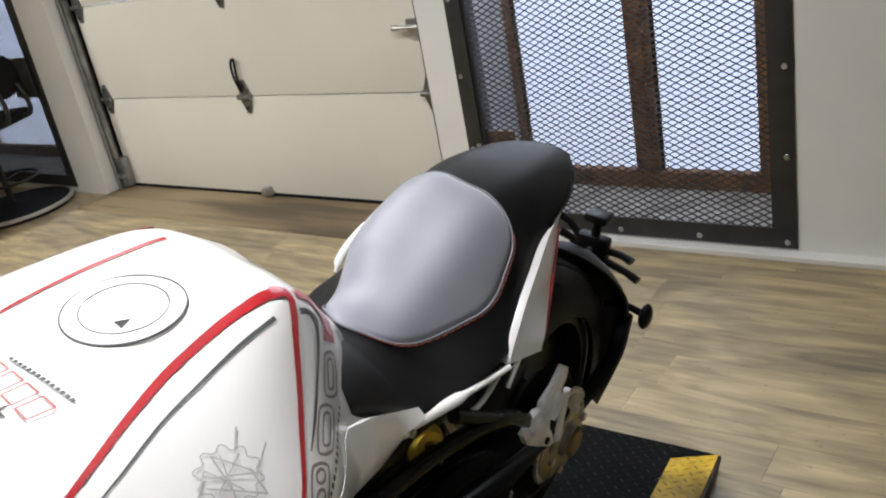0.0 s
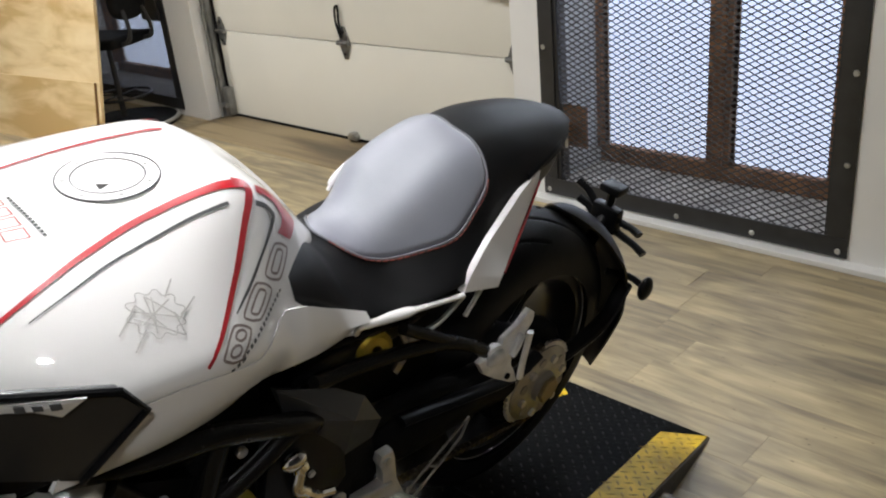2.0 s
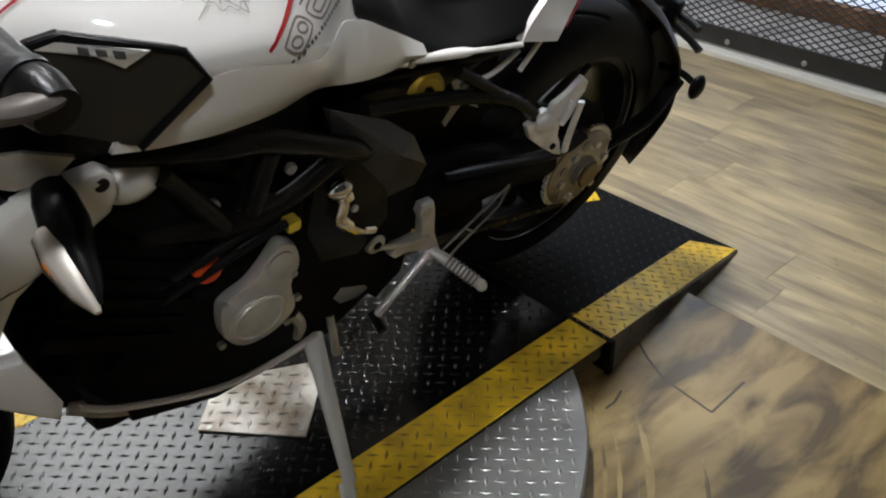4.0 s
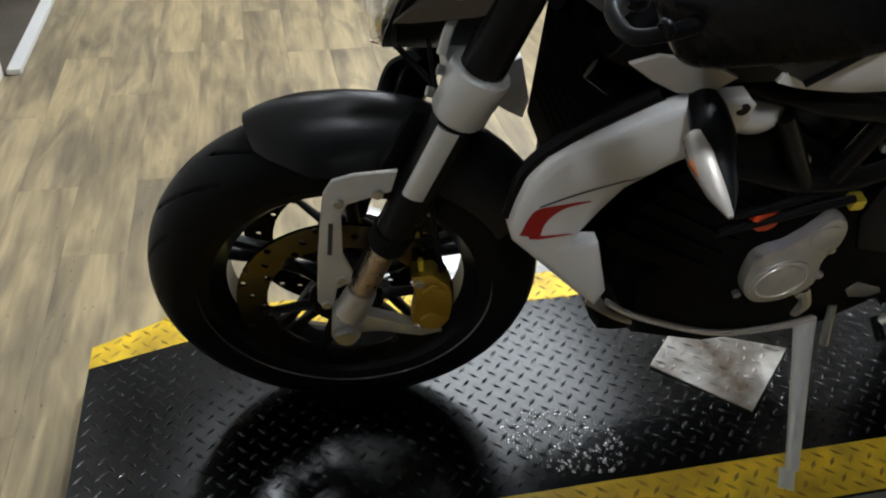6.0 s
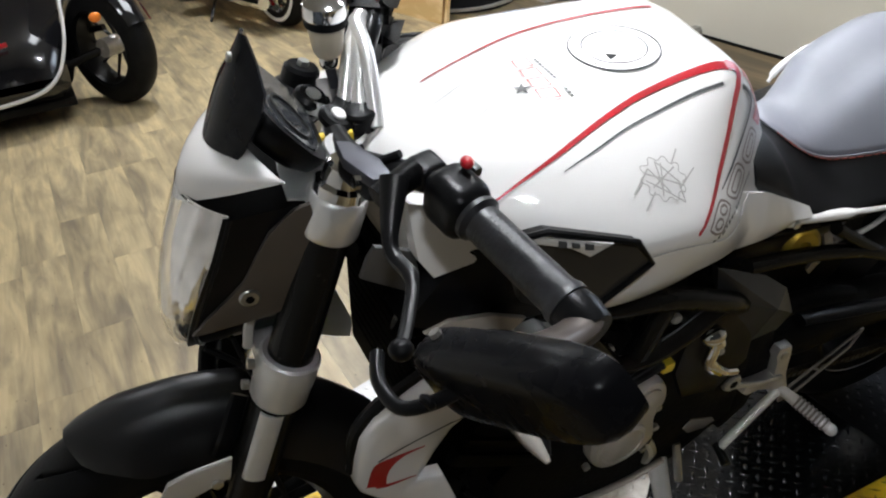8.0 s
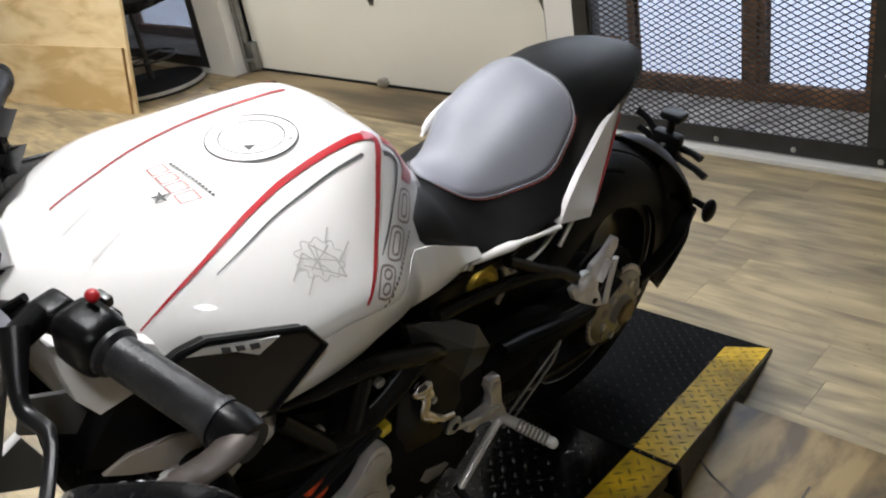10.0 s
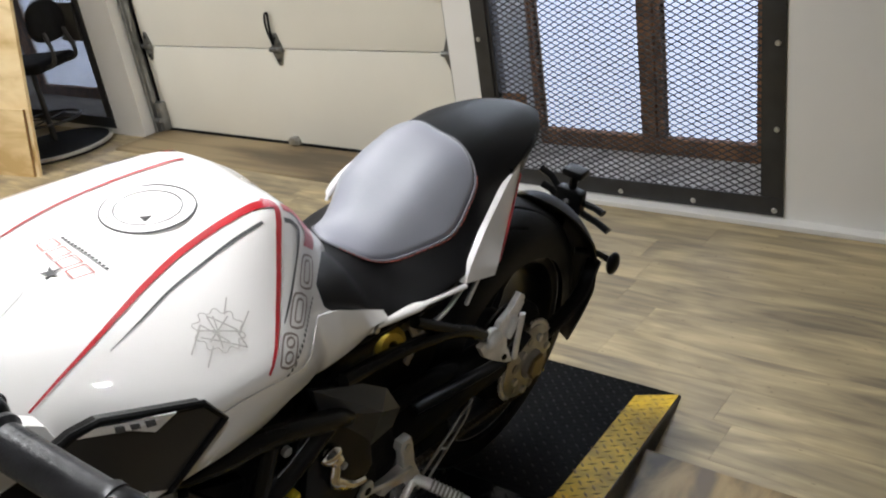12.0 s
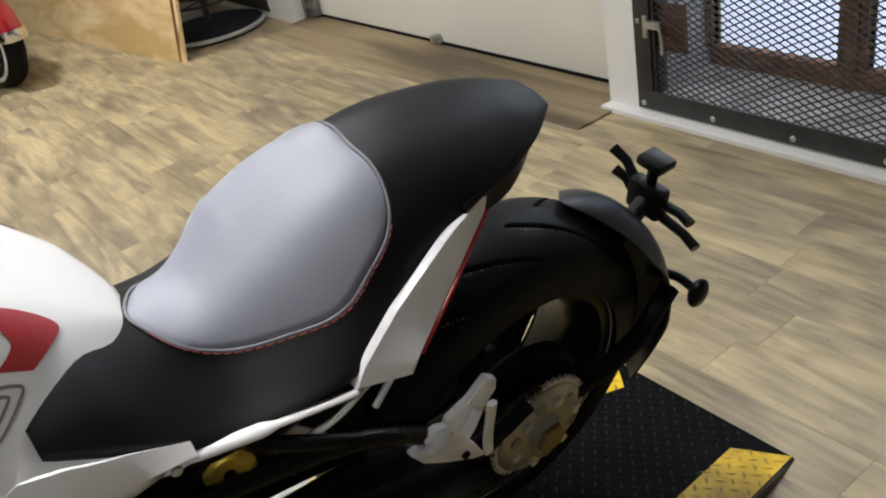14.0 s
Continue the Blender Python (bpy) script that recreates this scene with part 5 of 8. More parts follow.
def decal(name, pts, width, material, parent, lift=0.0012, k=8, closed=False, tree=None, label=""):
    """A painted line that follows the body's surface; width may taper from first to last point."""
    path = spline([V(*p) for p in pts], k, closed)
    ws = width if isinstance(width, (list, tuple)) else (width, width)
    bm = bmesh.new()
    rows = []
    m = len(path)
    for i, p in enumerate(path):
        q, nrm = snap(p, lift, tree)
        a, b = path[(i - 1) % m if closed else max(i - 1, 0)], path[(i + 1) % m if closed else min(i + 1, m - 1)]
        t = (b - a).normalized()
        side = nrm.cross(t).normalized()
        w = ws[0] + (ws[1] - ws[0]) * i / max(1, m - 1)
        rows.append([bm.verts.new(snap(q + side * w * s / 2, lift, tree)[0]) for s in (-1, -0.33, 0.33, 1)])
    for i in range(m if closed else m - 1):
        a, b = rows[i], rows[(i + 1) % m]
        for j in range(3):
            bm.faces.new((a[j], a[j + 1], b[j + 1], b[j]))
    bmesh.ops.recalc_face_normals(bm, faces=bm.faces)
    return part(name, bm, material, parent, label, 60)


# seat: lower black part, grey rider pad, raised passenger end
SEAT_V = 0.028     # the seat's middle line
SEAT = [
    (-0.090, [(0, 0.872), (0.050, 0.872), (0.090, 0.868), (0.124, 0.852), (0.134, 0.828), (0.10, 0.805), (0, 0.80)]),
    (-0.150, [(0, 0.856), (0.050, 0.854), (0.086, 0.846), (0.120, 0.824), (0.139, 0.785), (0.10, 0.770), (0, 0.77)]),
    (-0.200, [(0, 0.818), (0.045, 0.812), (0.082, 0.796), (0.118, 0.772), (0.142, 0.748), (0.11, 0.735), (0, 0.74)]),
    (-0.270, [(0, 0.803), (0.045, 0.792), (0.080, 0.764), (0.118, 0.747), (0.151, 0.735), (0.12, 0.728), (0, 0.735)]),
    (-0.340, [(0, 0.833), (0.050, 0.822), (0.096, 0.780), (0.131, 0.755), (0.162, 0.736), (0.12, 0.728), (0, 0.73)]),
    (-0.400, [(0, 0.866), (0.055, 0.855), (0.106, 0.804), (0.135, 0.772), (0.158, 0.738), (0.12, 0.728), (0, 0.73)]),
    (-0.450, [(0, 0.887), (0.056, 0.877), (0.106, 0.838), (0.128, 0.800), (0.140, 0.765), (0.12, 0.752), (0, 0.76)]),
    (-0.500, [(0, 0.895), (0.050, 0.887), (0.092, 0.859), (0.112, 0.826), (0.120, 0.790), (0.10, 0.778), (0, 0.78)]),
    (-0.560, [(0, 0.896), (0.046, 0.889), (0.083, 0.870), (0.103, 0.846), (0.110, 0.822), (0.09, 0.810), (0, 0.81)]),
    (-0.630, [(0, 0.889), (0.040, 0.884), (0.070, 0.871), (0.093, 0.854), (0.103, 0.838), (0.07, 0.828), (0, 0.83)]),
    (-0.695, [(0, 0.877), (0.030, 0.875), (0.054, 0.867), (0.070, 0.857), (0.077, 0.847), (0.05, 0.840), (0, 0.84)]),
    (-0.745, [(0, 0.862), (0.016, 0.862), (0.030, 0.859), (0.040, 0.855), (0.040, 0.850), (0.026, 0.846), (0, 0.846)]),
]
SEAT = [(u_, [(v_ * 0.925, w_) for v_, w_ in prof]) for u_, prof in SEAT]
bm = skin(swell(body(SEAT), 0.0, [(-0.74, 0.0), (-0.66, 0.006), (-0.56, 0.009), (-0.50, 0.009), (-0.44, 0.010), (-0.40, 0.018), (-0.34, 0.027), (-0.28, 0.018), (-0.22, 0.010), (-0.15, 0.0)]), True)
bmesh.ops.translate(bm, vec=AX * SEAT_V, verts=bm.verts)
seat_tree = BVHTree.FromBMesh(bm)
seat = part("seat", bm, M_SEAT, BIKE, "black vinyl seat with a grey rider pad", 60)


def pad(outline_uv, lift_mid, tree, material, parent, name, label, n=26, rim=0.5):
    """A cushion that swells above the surface inside an outline given as (forward, left)."""
    c = Vector((sum(p[0] for p in outline_uv) / len(outline_uv), sum(p[1] for p in outline_uv) / len(outline_uv)))
    edge = spline([(a, b, 0) for a, b in outline_uv], 5, True)
    bm = bmesh.new()
    rows = []
    for j in range(n + 1):
        f = j / n
        row = []
        for e in edge:
            u, v = c.x + (e.x - c.x) * f, c.y + (e.y - c.y) * f
            hit, nrm, _, _ = tree.ray_cast(V(u, v, 1.3), Vector((0, 0, -1)))
            if hit is None:
                hit, nrm = snap(V(u, v, 0.82), 0, tree)
            swell = lift_mid * (1 - f ** 4) ** 0.5
            row.append(bm.verts.new(hit + nrm * (swell + 0.0006 - (0.003 if j == n else 0))))
        rows.append(row)
    for a, b in zip(rows, rows[1:]):
        for i in range(len(edge)):
            k = (i + 1) % len(edge)
            bm.faces.new((a[i], a[k], b[k], b[i]))
    bmesh.ops.remove_doubles(bm, verts=bm.verts, dist=1e-5)
    bmesh.ops.recalc_face_normals(bm, faces=bm.faces)
    return part(name, bm, material, parent, label, 60)


PAD_HALF = [(-0.222, 0.024), (-0.242, 0.052), (-0.285, 0.074), (-0.335, 0.099), (-0.388, 0.119), (-0.430, 0.117), (-0.463, 0.106), (-0.482, 0.080), (-0.488, 0.040)]
PAD = [(-0.214, SEAT_V)] + [(a, SEAT_V + b * 0.90) for a, b in PAD_HALF] + [(-0.486, SEAT_V)] + [(a, SEAT_V - b * 0.90) for a, b in PAD_HALF[::-1]]
pd = pad(PAD, 0.010, seat_tree, M_SEATPAD, seat, "rider_pad", "smooth grey vinyl rider pad")
edge3 = []
for e in spline([(a, b, 0) for a, b in PAD], 5, True):
    hit, nrm, _, _ = seat_tree.ray_cast(V(e.x, e.y, 1.3), Vector((0, 0, -1)))
    edge3.append((hit or V(e.x, e.y, 0.82)) + (nrm or Vector((0, 0, 1))) * 0.002)
part("piping", tube(edge3 + edge3[:1], 0.0020, 8), M_PIPING, seat, "grey piping round the pad", 60)
st = [p for p in edge3[5:38]]
bm = bmesh.new()
for a, b in zip(st[::1], st[1::1]):
    d = (b - a)
    tube([a + d * 0.1 + Vector((0.004, 0, -0.001)), a + d * 0.8 + Vector((0.004, 0, -0.001))], 0.0008, 6, bm)
part("stitching", bm, M_STITCH, seat, "red stitching")

# white flank that shows beyond the rider pad
part("far_flank", btube([(-0.322, -0.068, 0.796), (-0.340, -0.072, 0.812), (-0.367, -0.073, 0.825), (-0.400, -0.072, 0.836), (-0.432, -0.068, 0.843)], [0.003] * 3 + [0.006] * 15 + [0.004] * 7, 10, None, 6, 1.0), M_WHITE, BIKE, "white flank beside the pad", 60)
# white tail blades, strips below the seat and the black tail end
for s in (1, -1):
    q = [(-0.372, 0.184, 0.724), (-0.434, 0.200, 0.716), (-0.447, 0.195, 0.733), (-0.515, 0.165, 0.768), (-0.592, 0.130, 0.811), (-0.597, 0.127, 0.834), (-0.536, 0.142, 0.822), (-0.438, 0.168, 0.782), (-0.388, 0.181, 0.747)]
    mid_v = SEAT_V if s < 0 else 0.0
    bl, _ = sheet([V(a, b * s + 2 * mid_v, c - 0.5 * mid_v) for a, b, c in q], 0.012, s, "tail_panel", M_WHITE, BIKE, "white tail side panel", 30)
    part("tail_stripe", btube([(-0.450, 0.192 * s + 2 * mid_v, 0.733), (-0.517, 0.163 * s + 2 * mid_v, 0.767), (-0.594, 0.128 * s + 2 * mid_v, 0.812)], 0.0036, 6), M_RED, bl, "thin red tail stripe")
    if s > 0:
        bm = btube([(-0.145, 0.142, 0.745), (-0.185, 0.152, 0.738), (-0.27, 0.170, 0.732), (-0.372, 0.184, 0.722)], [0.013] * 7 + [0.009] * 6 + [0.005] * 6, 10, None, 6, 0.8)
        part("subframe_strip", bm, M_WHITE, BIKE, "white strip under the seat", 60)
    part("panel_screw", disc(V(-0.183, 0.160 * s, 0.737), AX * s, 0.006, 0.006, 12, 0.001), M_ZINC, BIKE)
bm = skin(body([(-0.56, [(0, 0.84), (0.05, 0.84), (0.10, 0.838), (0.122, 0.835), (0.120, 0.825), (0.09, 0.785), (0, 0.775)]),
                (-0.66, [(0, 0.85), (0.04, 0.852), (0.08, 0.854), (0.098, 0.852), (0.096, 0.835), (0.07, 0.775), (0, 0.765)]),
                (-0.735, [(0, 0.852), (0.02, 0.852), (0.032, 0.850), (0.038, 0.848), (0.040, 0.838), (0.034, 0.826), (0, 0.82)])]), True)
bmesh.ops.translate(bm, vec=AX * SEAT_V, verts=bm.verts)
bmesh.ops.scale(bm, vec=(0.86, 1, 1), space=Matrix.Translation(-AX * SEAT_V), verts=bm.verts)
part("tail_light_unit", bm, M_BLKPLASTIC, BIKE, "black tail light unit", 50)
# dark undertray body, added to hide the bright floor below the seat
bm = skin(body([(-0.10, [(0, 0.76), (0.06, 0.76), (0.11, 0.755), (0.125, 0.72), (0.12, 0.66), (0.07, 0.62), (0, 0.62)]),
                (-0.30, [(0, 0.74), (0.06, 0.74), (0.125, 0.735), (0.140, 0.71), (0.12, 0.65), (0.07, 0.615), (0, 0.615)]),
                (-0.45, [(0, 0.76), (0.06, 0.76), (0.115, 0.755), (0.130, 0.735), (0.115, 0.71), (0.06, 0.69), (0, 0.69)]),
                (-0.60, [(0, 0.83), (0.05, 0.83), (0.085, 0.828), (0.095, 0.82), (0.085, 0.80), (0.05, 0.79), (0, 0.79)])]), True)
bmesh.ops.translate(bm, vec=AX * SEAT_V, verts=bm.verts)
bmesh.ops.scale(bm, vec=(0.86, 1, 1), space=Matrix.Translation(-AX * SEAT_V), verts=bm.verts)
part("undertray", bm, M_BLKPLASTIC, BIKE, "black undertray, added to fill the gap below the seat", 50)

# lower side wings and the dark inset panels
for s in (1, -1):
    def loop(pts):
        return [V(a, b * (1.0 if s > 0 else -0.86), c) for a, b, c in pts]
    # dark wedge under the knee edge of the tank
    q = loop([(0.311, 0.205, 0.922), (0.296, 0.213, 0.935), (0.274, 0.225, 0.945), (0.182, 0.254, 0.919), (0.162, 0.258, 0.888), (0.226, 0.242, 0.822), (0.289, 0.217, 0.846)])
    ins, _ = sheet(q, 0.012, s, "inset_panel", M_CARBON, BIKE, "dark inset tank panel")
    part("inset_rim", tube([q[i] for i in (0, 1, 2, 3, 4, 5)], 0.0042, 8), M_BLKPLASTIC, ins)
    q = loop([(0.295, 0.218, 0.933), (0.280, 0.227, 0.942), (0.211, 0.252, 0.927), (0.233, 0.245, 0.912), (0.254, 0.239, 0.927)])
    tag, _ = sheet(q, 0.004, s, "badge_plate", M_SILVERW, ins, "pale plate with a small dark emblem")
    for bar in ([(0.266, 0.235, 0.938), (0.259, 0.239, 0.937), (0.258, 0.239, 0.929), (0.266, 0.236, 0.930)], [(0.254, 0.240, 0.935), (0.246, 0.243, 0.933), (0.245, 0.243, 0.926), (0.253, 0.241, 0.928)], [(0.241, 0.244, 0.932), (0.232, 0.247, 0.930), (0.231, 0.247, 0.922), (0.240, 0.245, 0.924)]):
        q = loop(bar)
        sheet(q, 0.0015, s, "emblem_bar", M_GREYLINE, tag)
    # white lower panel from the wedge back to the seat
    bm = bmesh.new()
    up = [(0.240, 0.236, 0.815), (0.195, 0.244, 0.848), (0.145, 0.248, 0.877), (0.08, 0.246, 0.866), (0.0, 0.224, 0.836), (-0.072, 0.178, 0.838), (-0.130, 0.167, 0.806), (-0.205, 0.156, 0.757)]
    lo = [(0.252, 0.238, 0.822), (0.200, 0.222, 0.797), (0.130, 0.219, 0.785), (0.060, 0.213, 0.781), (-0.005, 0.198, 0.780), (-0.065, 0.181, 0.757), (-0.125, 0.169, 0.741), (-0.205, 0.156, 0.737)]
    ups, los = [snap(p, 0.0012)[0] if p.y < 0.085 else p for p in spline(loop(up), 4)], spline(loop(lo), 4)
    rings = []
    for a, b in zip(ups, los):
        mid = (a + b) / 2 + Vector((0.012 * s, 0, 0.0))
        rings.append([a, mid, b])
    skin(rings, False, bm, wrap=False)
    bmesh.ops.solidify(bm, geom=bm.faces[:], thickness=0.006)
    bmesh.ops.recalc_face_normals(bm, faces=bm.faces)
    part("side_panel", bm, M_WHITE, BIKE, "white lower side panel", 50)
    # grey intake triangle ahead of the frame
    q = loop([(0.387, 0.188, 0.816), (0.360, 0.194, 0.829), (0.314, 0.200, 0.823), (0.272, 0.204, 0.803), (0.294, 0.202, 0.784), (0.329, 0.196, 0.781), (0.360, 0.190, 0.796)])
    sheet(q, 0.006, s, "intake_fin", M_TITANP, BIKE, "warm pale grey intake fin")
    q = loop([(0.420, 0.120, 0.880), (0.411, 0.121, 0.894), (0.370, 0.128, 0.878), (0.363, 0.128, 0.840), (0.379, 0.124, 0.819), (0.428, 0.118, 0.853)])
    sheet(q, 0.006, s, "side_deflector", mat("dark_grey_moulding", (0.075, 0.072, 0.07), 0.45), BIKE, "dark grey side deflector")
    # white front corner of the tank, ahead of the dark wedge
    q = loop([(0.386, 0.146, 0.962), (0.385, 0.154, 0.930), (0.381, 0.160, 0.895), (0.366, 0.166, 0.869), (0.325, 0.174, 0.880), (0.290, 0.178, 0.893), (0.300, 0.174, 0.925), (0.345, 0.158, 0.952)])
    sheet(q, 0.020, s, "tank_corner", M_WHITE, TANKOB)
    # black intake trunk between tank and radiator
    q = loop([(0.395, 0.150, 0.795), (0.330, 0.170, 0.900), (0.24, 0.205, 0.890), (0.16, 0.215, 0.840), (0.22, 0.200, 0.790), (0.33, 0.175, 0.775)])
    sheet(q, 0.05, s, "intake_trunk", M_BLKPLASTIC, BIKE, "black intake trunk")

# filler cap
capc, capn = snap(V(0.060, 0.019, 1.0), 0.0)
CK = 0.80
bm = lathe([(r_ * CK, h_ * 0.27 if h_ > 0 else h_) for r_, h_ in ((0.001, 0.005), (0.040, 0.006), (0.046, 0.0045), (0.048, 0.0065), (0.064, 0.0050), (0.0672, 0.0022), (0.0695, -0.004), (0.001, -0.004))], 56, capc, capn)
cap = part("filler_cap", bm, M_WHITE, BIKE, "white round filler cap ringed in dark grey", 40)
part("cap_ring", lathe([(r_ * CK, h_) for r_, h_ in ((0.0668, 0.0020), (0.0686, 0.0017), (0.0690, 0.0004), (0.0668, 0.0004))], 56, capc, capn), M_GREYLINE, cap)
part("cap_groove", lathe([(r_ * CK, h_) for r_, h_ in ((0.0468, 0.0012), (0.0478, 0.0023), (0.0492, 0.0023), (0.0484, 0.0012))], 56, capc, capn), M_GREYLINE, cap)
e1 = capn.cross(Vector((0, 1, 0))).normalized()
e2 = capn.cross(e1)
for i in range(7):
    q = radians(360 / 7 * i + 15)
    part("cap_screw", disc(capc + (e1 * math.cos(q) + e2 * math.sin(q)) * 0.057 * CK + capn * 0.0015, capn, 0.0030, 0.0010, 10), M_ZINC, cap)
for (a, b), r in (((-0.022, 0.020), 0.009),):
    bm = bmesh.new()
    c0 = capc + (e1 * a + e2 * b) * CK + capn * 0.0021
    vs = [bm.verts.new(c0 + e1 * r * math.cos(t) + e2 * r * math.sin(t)) for t in (0.4, 2.4, 4.6)]
    bm.faces.new(vs)
    bmesh.ops.solidify(bm, geom=bm.faces[:], thickness=0.0006)
    part("cap_arrow", bm, M_GREYLINE, cap)

# radiator shrouds with the indicators let into them
for s in (1, -1):
    o = [(0.269, 0.203, 0.778), (0.304, 0.203, 0.776), (0.341, 0.198, 0.763), (0.375, 0.187, 0.729), (0.412, 0.176, 0.697), (0.439, 0.168, 0.671), (0.457, 0.163, 0.636), (0.464, 0.161, 0.599), (0.469, 0.159, 0.556), (0.463, 0.161, 0.536), (0.420, 0.174, 0.496), (0.375, 0.187, 0.453), (0.343, 0.197, 0.427), (0.336, 0.199, 0.460), (0.363, 0.191, 0.551), (0.395, 0.182, 0.546), (0.372, 0.188, 0.604), (0.353, 0.194, 0.646), (0.315, 0.203, 0.685), (0.284, 0.203, 0.701), (0.248, 0.203, 0.722), (0.239, 0.203, 0.742), (0.238, 0.203, 0.766), (0.251, 0.203, 0.778)]
    sh, tree = sheet([V(a, b * s, c) for a, b, c in o], 0.016, s, "radiator_shroud", M_WHITE, BIKE, "white radiator shroud with a red flash", 50, 0.0012)
    part("shroud_hole", disc(V(0.254, 0.205 * s, 0.763), AX * s, 0.008, 0.003, 16), M_SATIN, sh)
    # red flash and thin lines
    hi = spline([V(a, b * s, c) for a, b, c in ((0.455, 0.164, 0.552), (0.449, 0.165, 0.583), (0.442, 0.167, 0.600), (0.421, 0.174, 0.612), (0.386, 0.184, 0.627))], 6)
    lo = spline([V(a, b * s, c) for a, b, c in ((0.432, 0.170, 0.554), (0.430, 0.171, 0.576), (0.424, 0.173, 0.592), (0.410, 0.177, 0.610), (0.385, 0.184, 0.625))], 6)
    bm = bmesh.new()
    strip = [[bm.verts.new(snap(p.lerp(q, k / 6), 0.0012, tree)[0]) for k in range(7)] for p, q in zip(hi, lo)]
    for r0_, r1_ in zip(strip, strip[1:]):
        for k in range(6):
            bm.faces.new((r0_[k], r0_[k + 1], r1_[k + 1], r1_[k]))
    bmesh.ops.recalc_face_normals(bm, faces=bm.faces)
    part("red_flash", bm, M_RED, sh, "dark red flash")
    decal("red_flash_foot", [(0.444, 0.167 * s, 0.553), (0.428, 0.172 * s, 0.556), (0.398, 0.180 * s, 0.568)], (0.009, 0.002), M_RED, sh, 0.0014, tree=tree)
    for a, mt, wd in (([(0.440, 0.168 * s, 0.605), (0.403, 0.179 * s, 0.633), (0.356, 0.193 * s, 0.664), (0.309, 0.203 * s, 0.688)], M_GREYLINE, 0.0024),):
        decal("shroud_line", a, wd, mt, sh, 0.0012, tree=tree)
    # dark inner lip along the top edge
    part("shroud_lip", btube([(0.465, 0.143 * s, 0.562), (0.455, 0.146 * s, 0.641), (0.410, 0.159 * s, 0.705), (0.338, 0.181 * s, 0.772)], 0.009, 8), M_BLKPLASTIC, sh)
    # indicator
    a = V(0.300, 0.198 * s, 0.778)
    b = V(0.322, 0.336 * s, 0.757)
    ax = (b - a).normalized()
    side = V(0.85, 0.20 * s, -0.10).normalized()
    side = (side - ax * side.dot(ax)).normalized()
    ind = part("indicator", tube([a - ax * 0.01, a + ax * 0.02, a + ax * 0.05, a + ax * 0.09, a + ax * 0.125, a + ax * 0.145], [0.013, 0.021, 0.023, 0.0175, 0.010, 0.003], 22, None, 0.8), M_BLKPLASTIC, BIKE, "black teardrop indicator with a clear lens")
    part("indicator_rim", tube([a + ax * 0.040 + side * 0.009, a + ax * 0.055 + side * 0.012, a + ax * 0.085 + side * 0.012, a + ax * 0.125 + side * 0.008, a + ax * 0.152 + side * 0.003], [0.004, 0.0165, 0.0175, 0.0115, 0.003], 20, None, 0.75), M_TITANP, ind, "bright reflector bowl")
    part("indicator_bulb", tube([a + ax * 0.070 + side * 0.024, a + ax * 0.088 + side * 0.025, a + ax * 0.104 + side * 0.022], [0.003, 0.0055, 0.003], 10), M_AMBER, ind, "amber bulb")
    part("indicator_lens", tube([a + ax * 0.045 + side * 0.016, a + ax * 0.060 + side * 0.019, a + ax * 0.090 + side * 0.018, a + ax * 0.128 + side * 0.011, a + ax * 0.150 + side * 0.005], [0.004, 0.0135, 0.0145, 0.0095, 0.003], 20, None, 0.8), M_LENS, ind, "clear indicator lens").visible_shadow = False
    # white reservoir bottle behind the shroud
    part("coolant_bottle", blob(V(0.212, 0.172 * s, 0.725), (0.022, 0.036, 0.026)), M_SILVERW, BIKE, "pale coolant bottle")

# radiator
bm = bbox((0.305, -0.155, 0.46), (0.350, 0.155, 0.80), 0.008)
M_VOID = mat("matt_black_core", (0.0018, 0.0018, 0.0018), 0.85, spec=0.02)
rad = part("radiator", bm, M_VOID, BIKE, "black radiator")
for i in range(14):
    w_ = 0.52 + i * 0.02
    part("radiator_fin", bbox((0.349, -0.14, w_), (0.351, 0.14, w_ + 0.004)), M_VOID, rad)

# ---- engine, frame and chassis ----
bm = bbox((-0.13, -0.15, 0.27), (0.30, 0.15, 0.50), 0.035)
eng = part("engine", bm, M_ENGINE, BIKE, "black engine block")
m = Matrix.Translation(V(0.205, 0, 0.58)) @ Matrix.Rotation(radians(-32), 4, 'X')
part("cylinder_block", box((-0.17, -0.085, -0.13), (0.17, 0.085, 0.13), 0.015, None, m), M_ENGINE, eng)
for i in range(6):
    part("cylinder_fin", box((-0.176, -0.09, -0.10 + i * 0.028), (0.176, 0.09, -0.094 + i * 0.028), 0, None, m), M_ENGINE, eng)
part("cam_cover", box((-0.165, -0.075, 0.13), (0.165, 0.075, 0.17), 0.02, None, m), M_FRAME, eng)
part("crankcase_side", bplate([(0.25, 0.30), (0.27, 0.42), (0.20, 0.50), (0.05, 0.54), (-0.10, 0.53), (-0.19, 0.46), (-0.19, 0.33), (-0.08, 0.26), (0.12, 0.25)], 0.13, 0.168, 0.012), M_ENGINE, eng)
# silver side cover: a rounded casting with two lobes
out = [(p.x, p.y) for p in spline([(a, b, 0) for a, b in ((0.119, 0.462), (0.114, 0.405), (0.084, 0.368), (0.038, 0.365), (-0.001, 0.394), (0.006, 0.450), (-0.006, 0.485), (0.003, 0.524), (0.030, 0.537), (0.059, 0.505), (0.080, 0.488), (0.105, 0.480))], 5, True)]
cov = part("side_cover", bplate(out, 0.160, 0.186, 0.008), M_SILVER, eng, "cast silver engine side cover with two lobes", 45)
part("cover_boss", bplate([(0.063 + 0.046 * math.cos(radians(q)), 0.418 + 0.042 * math.sin(radians(q))) for q in range(0, 360, 12)], 0.184, 0.190, 0.004), M_SILVER, cov)
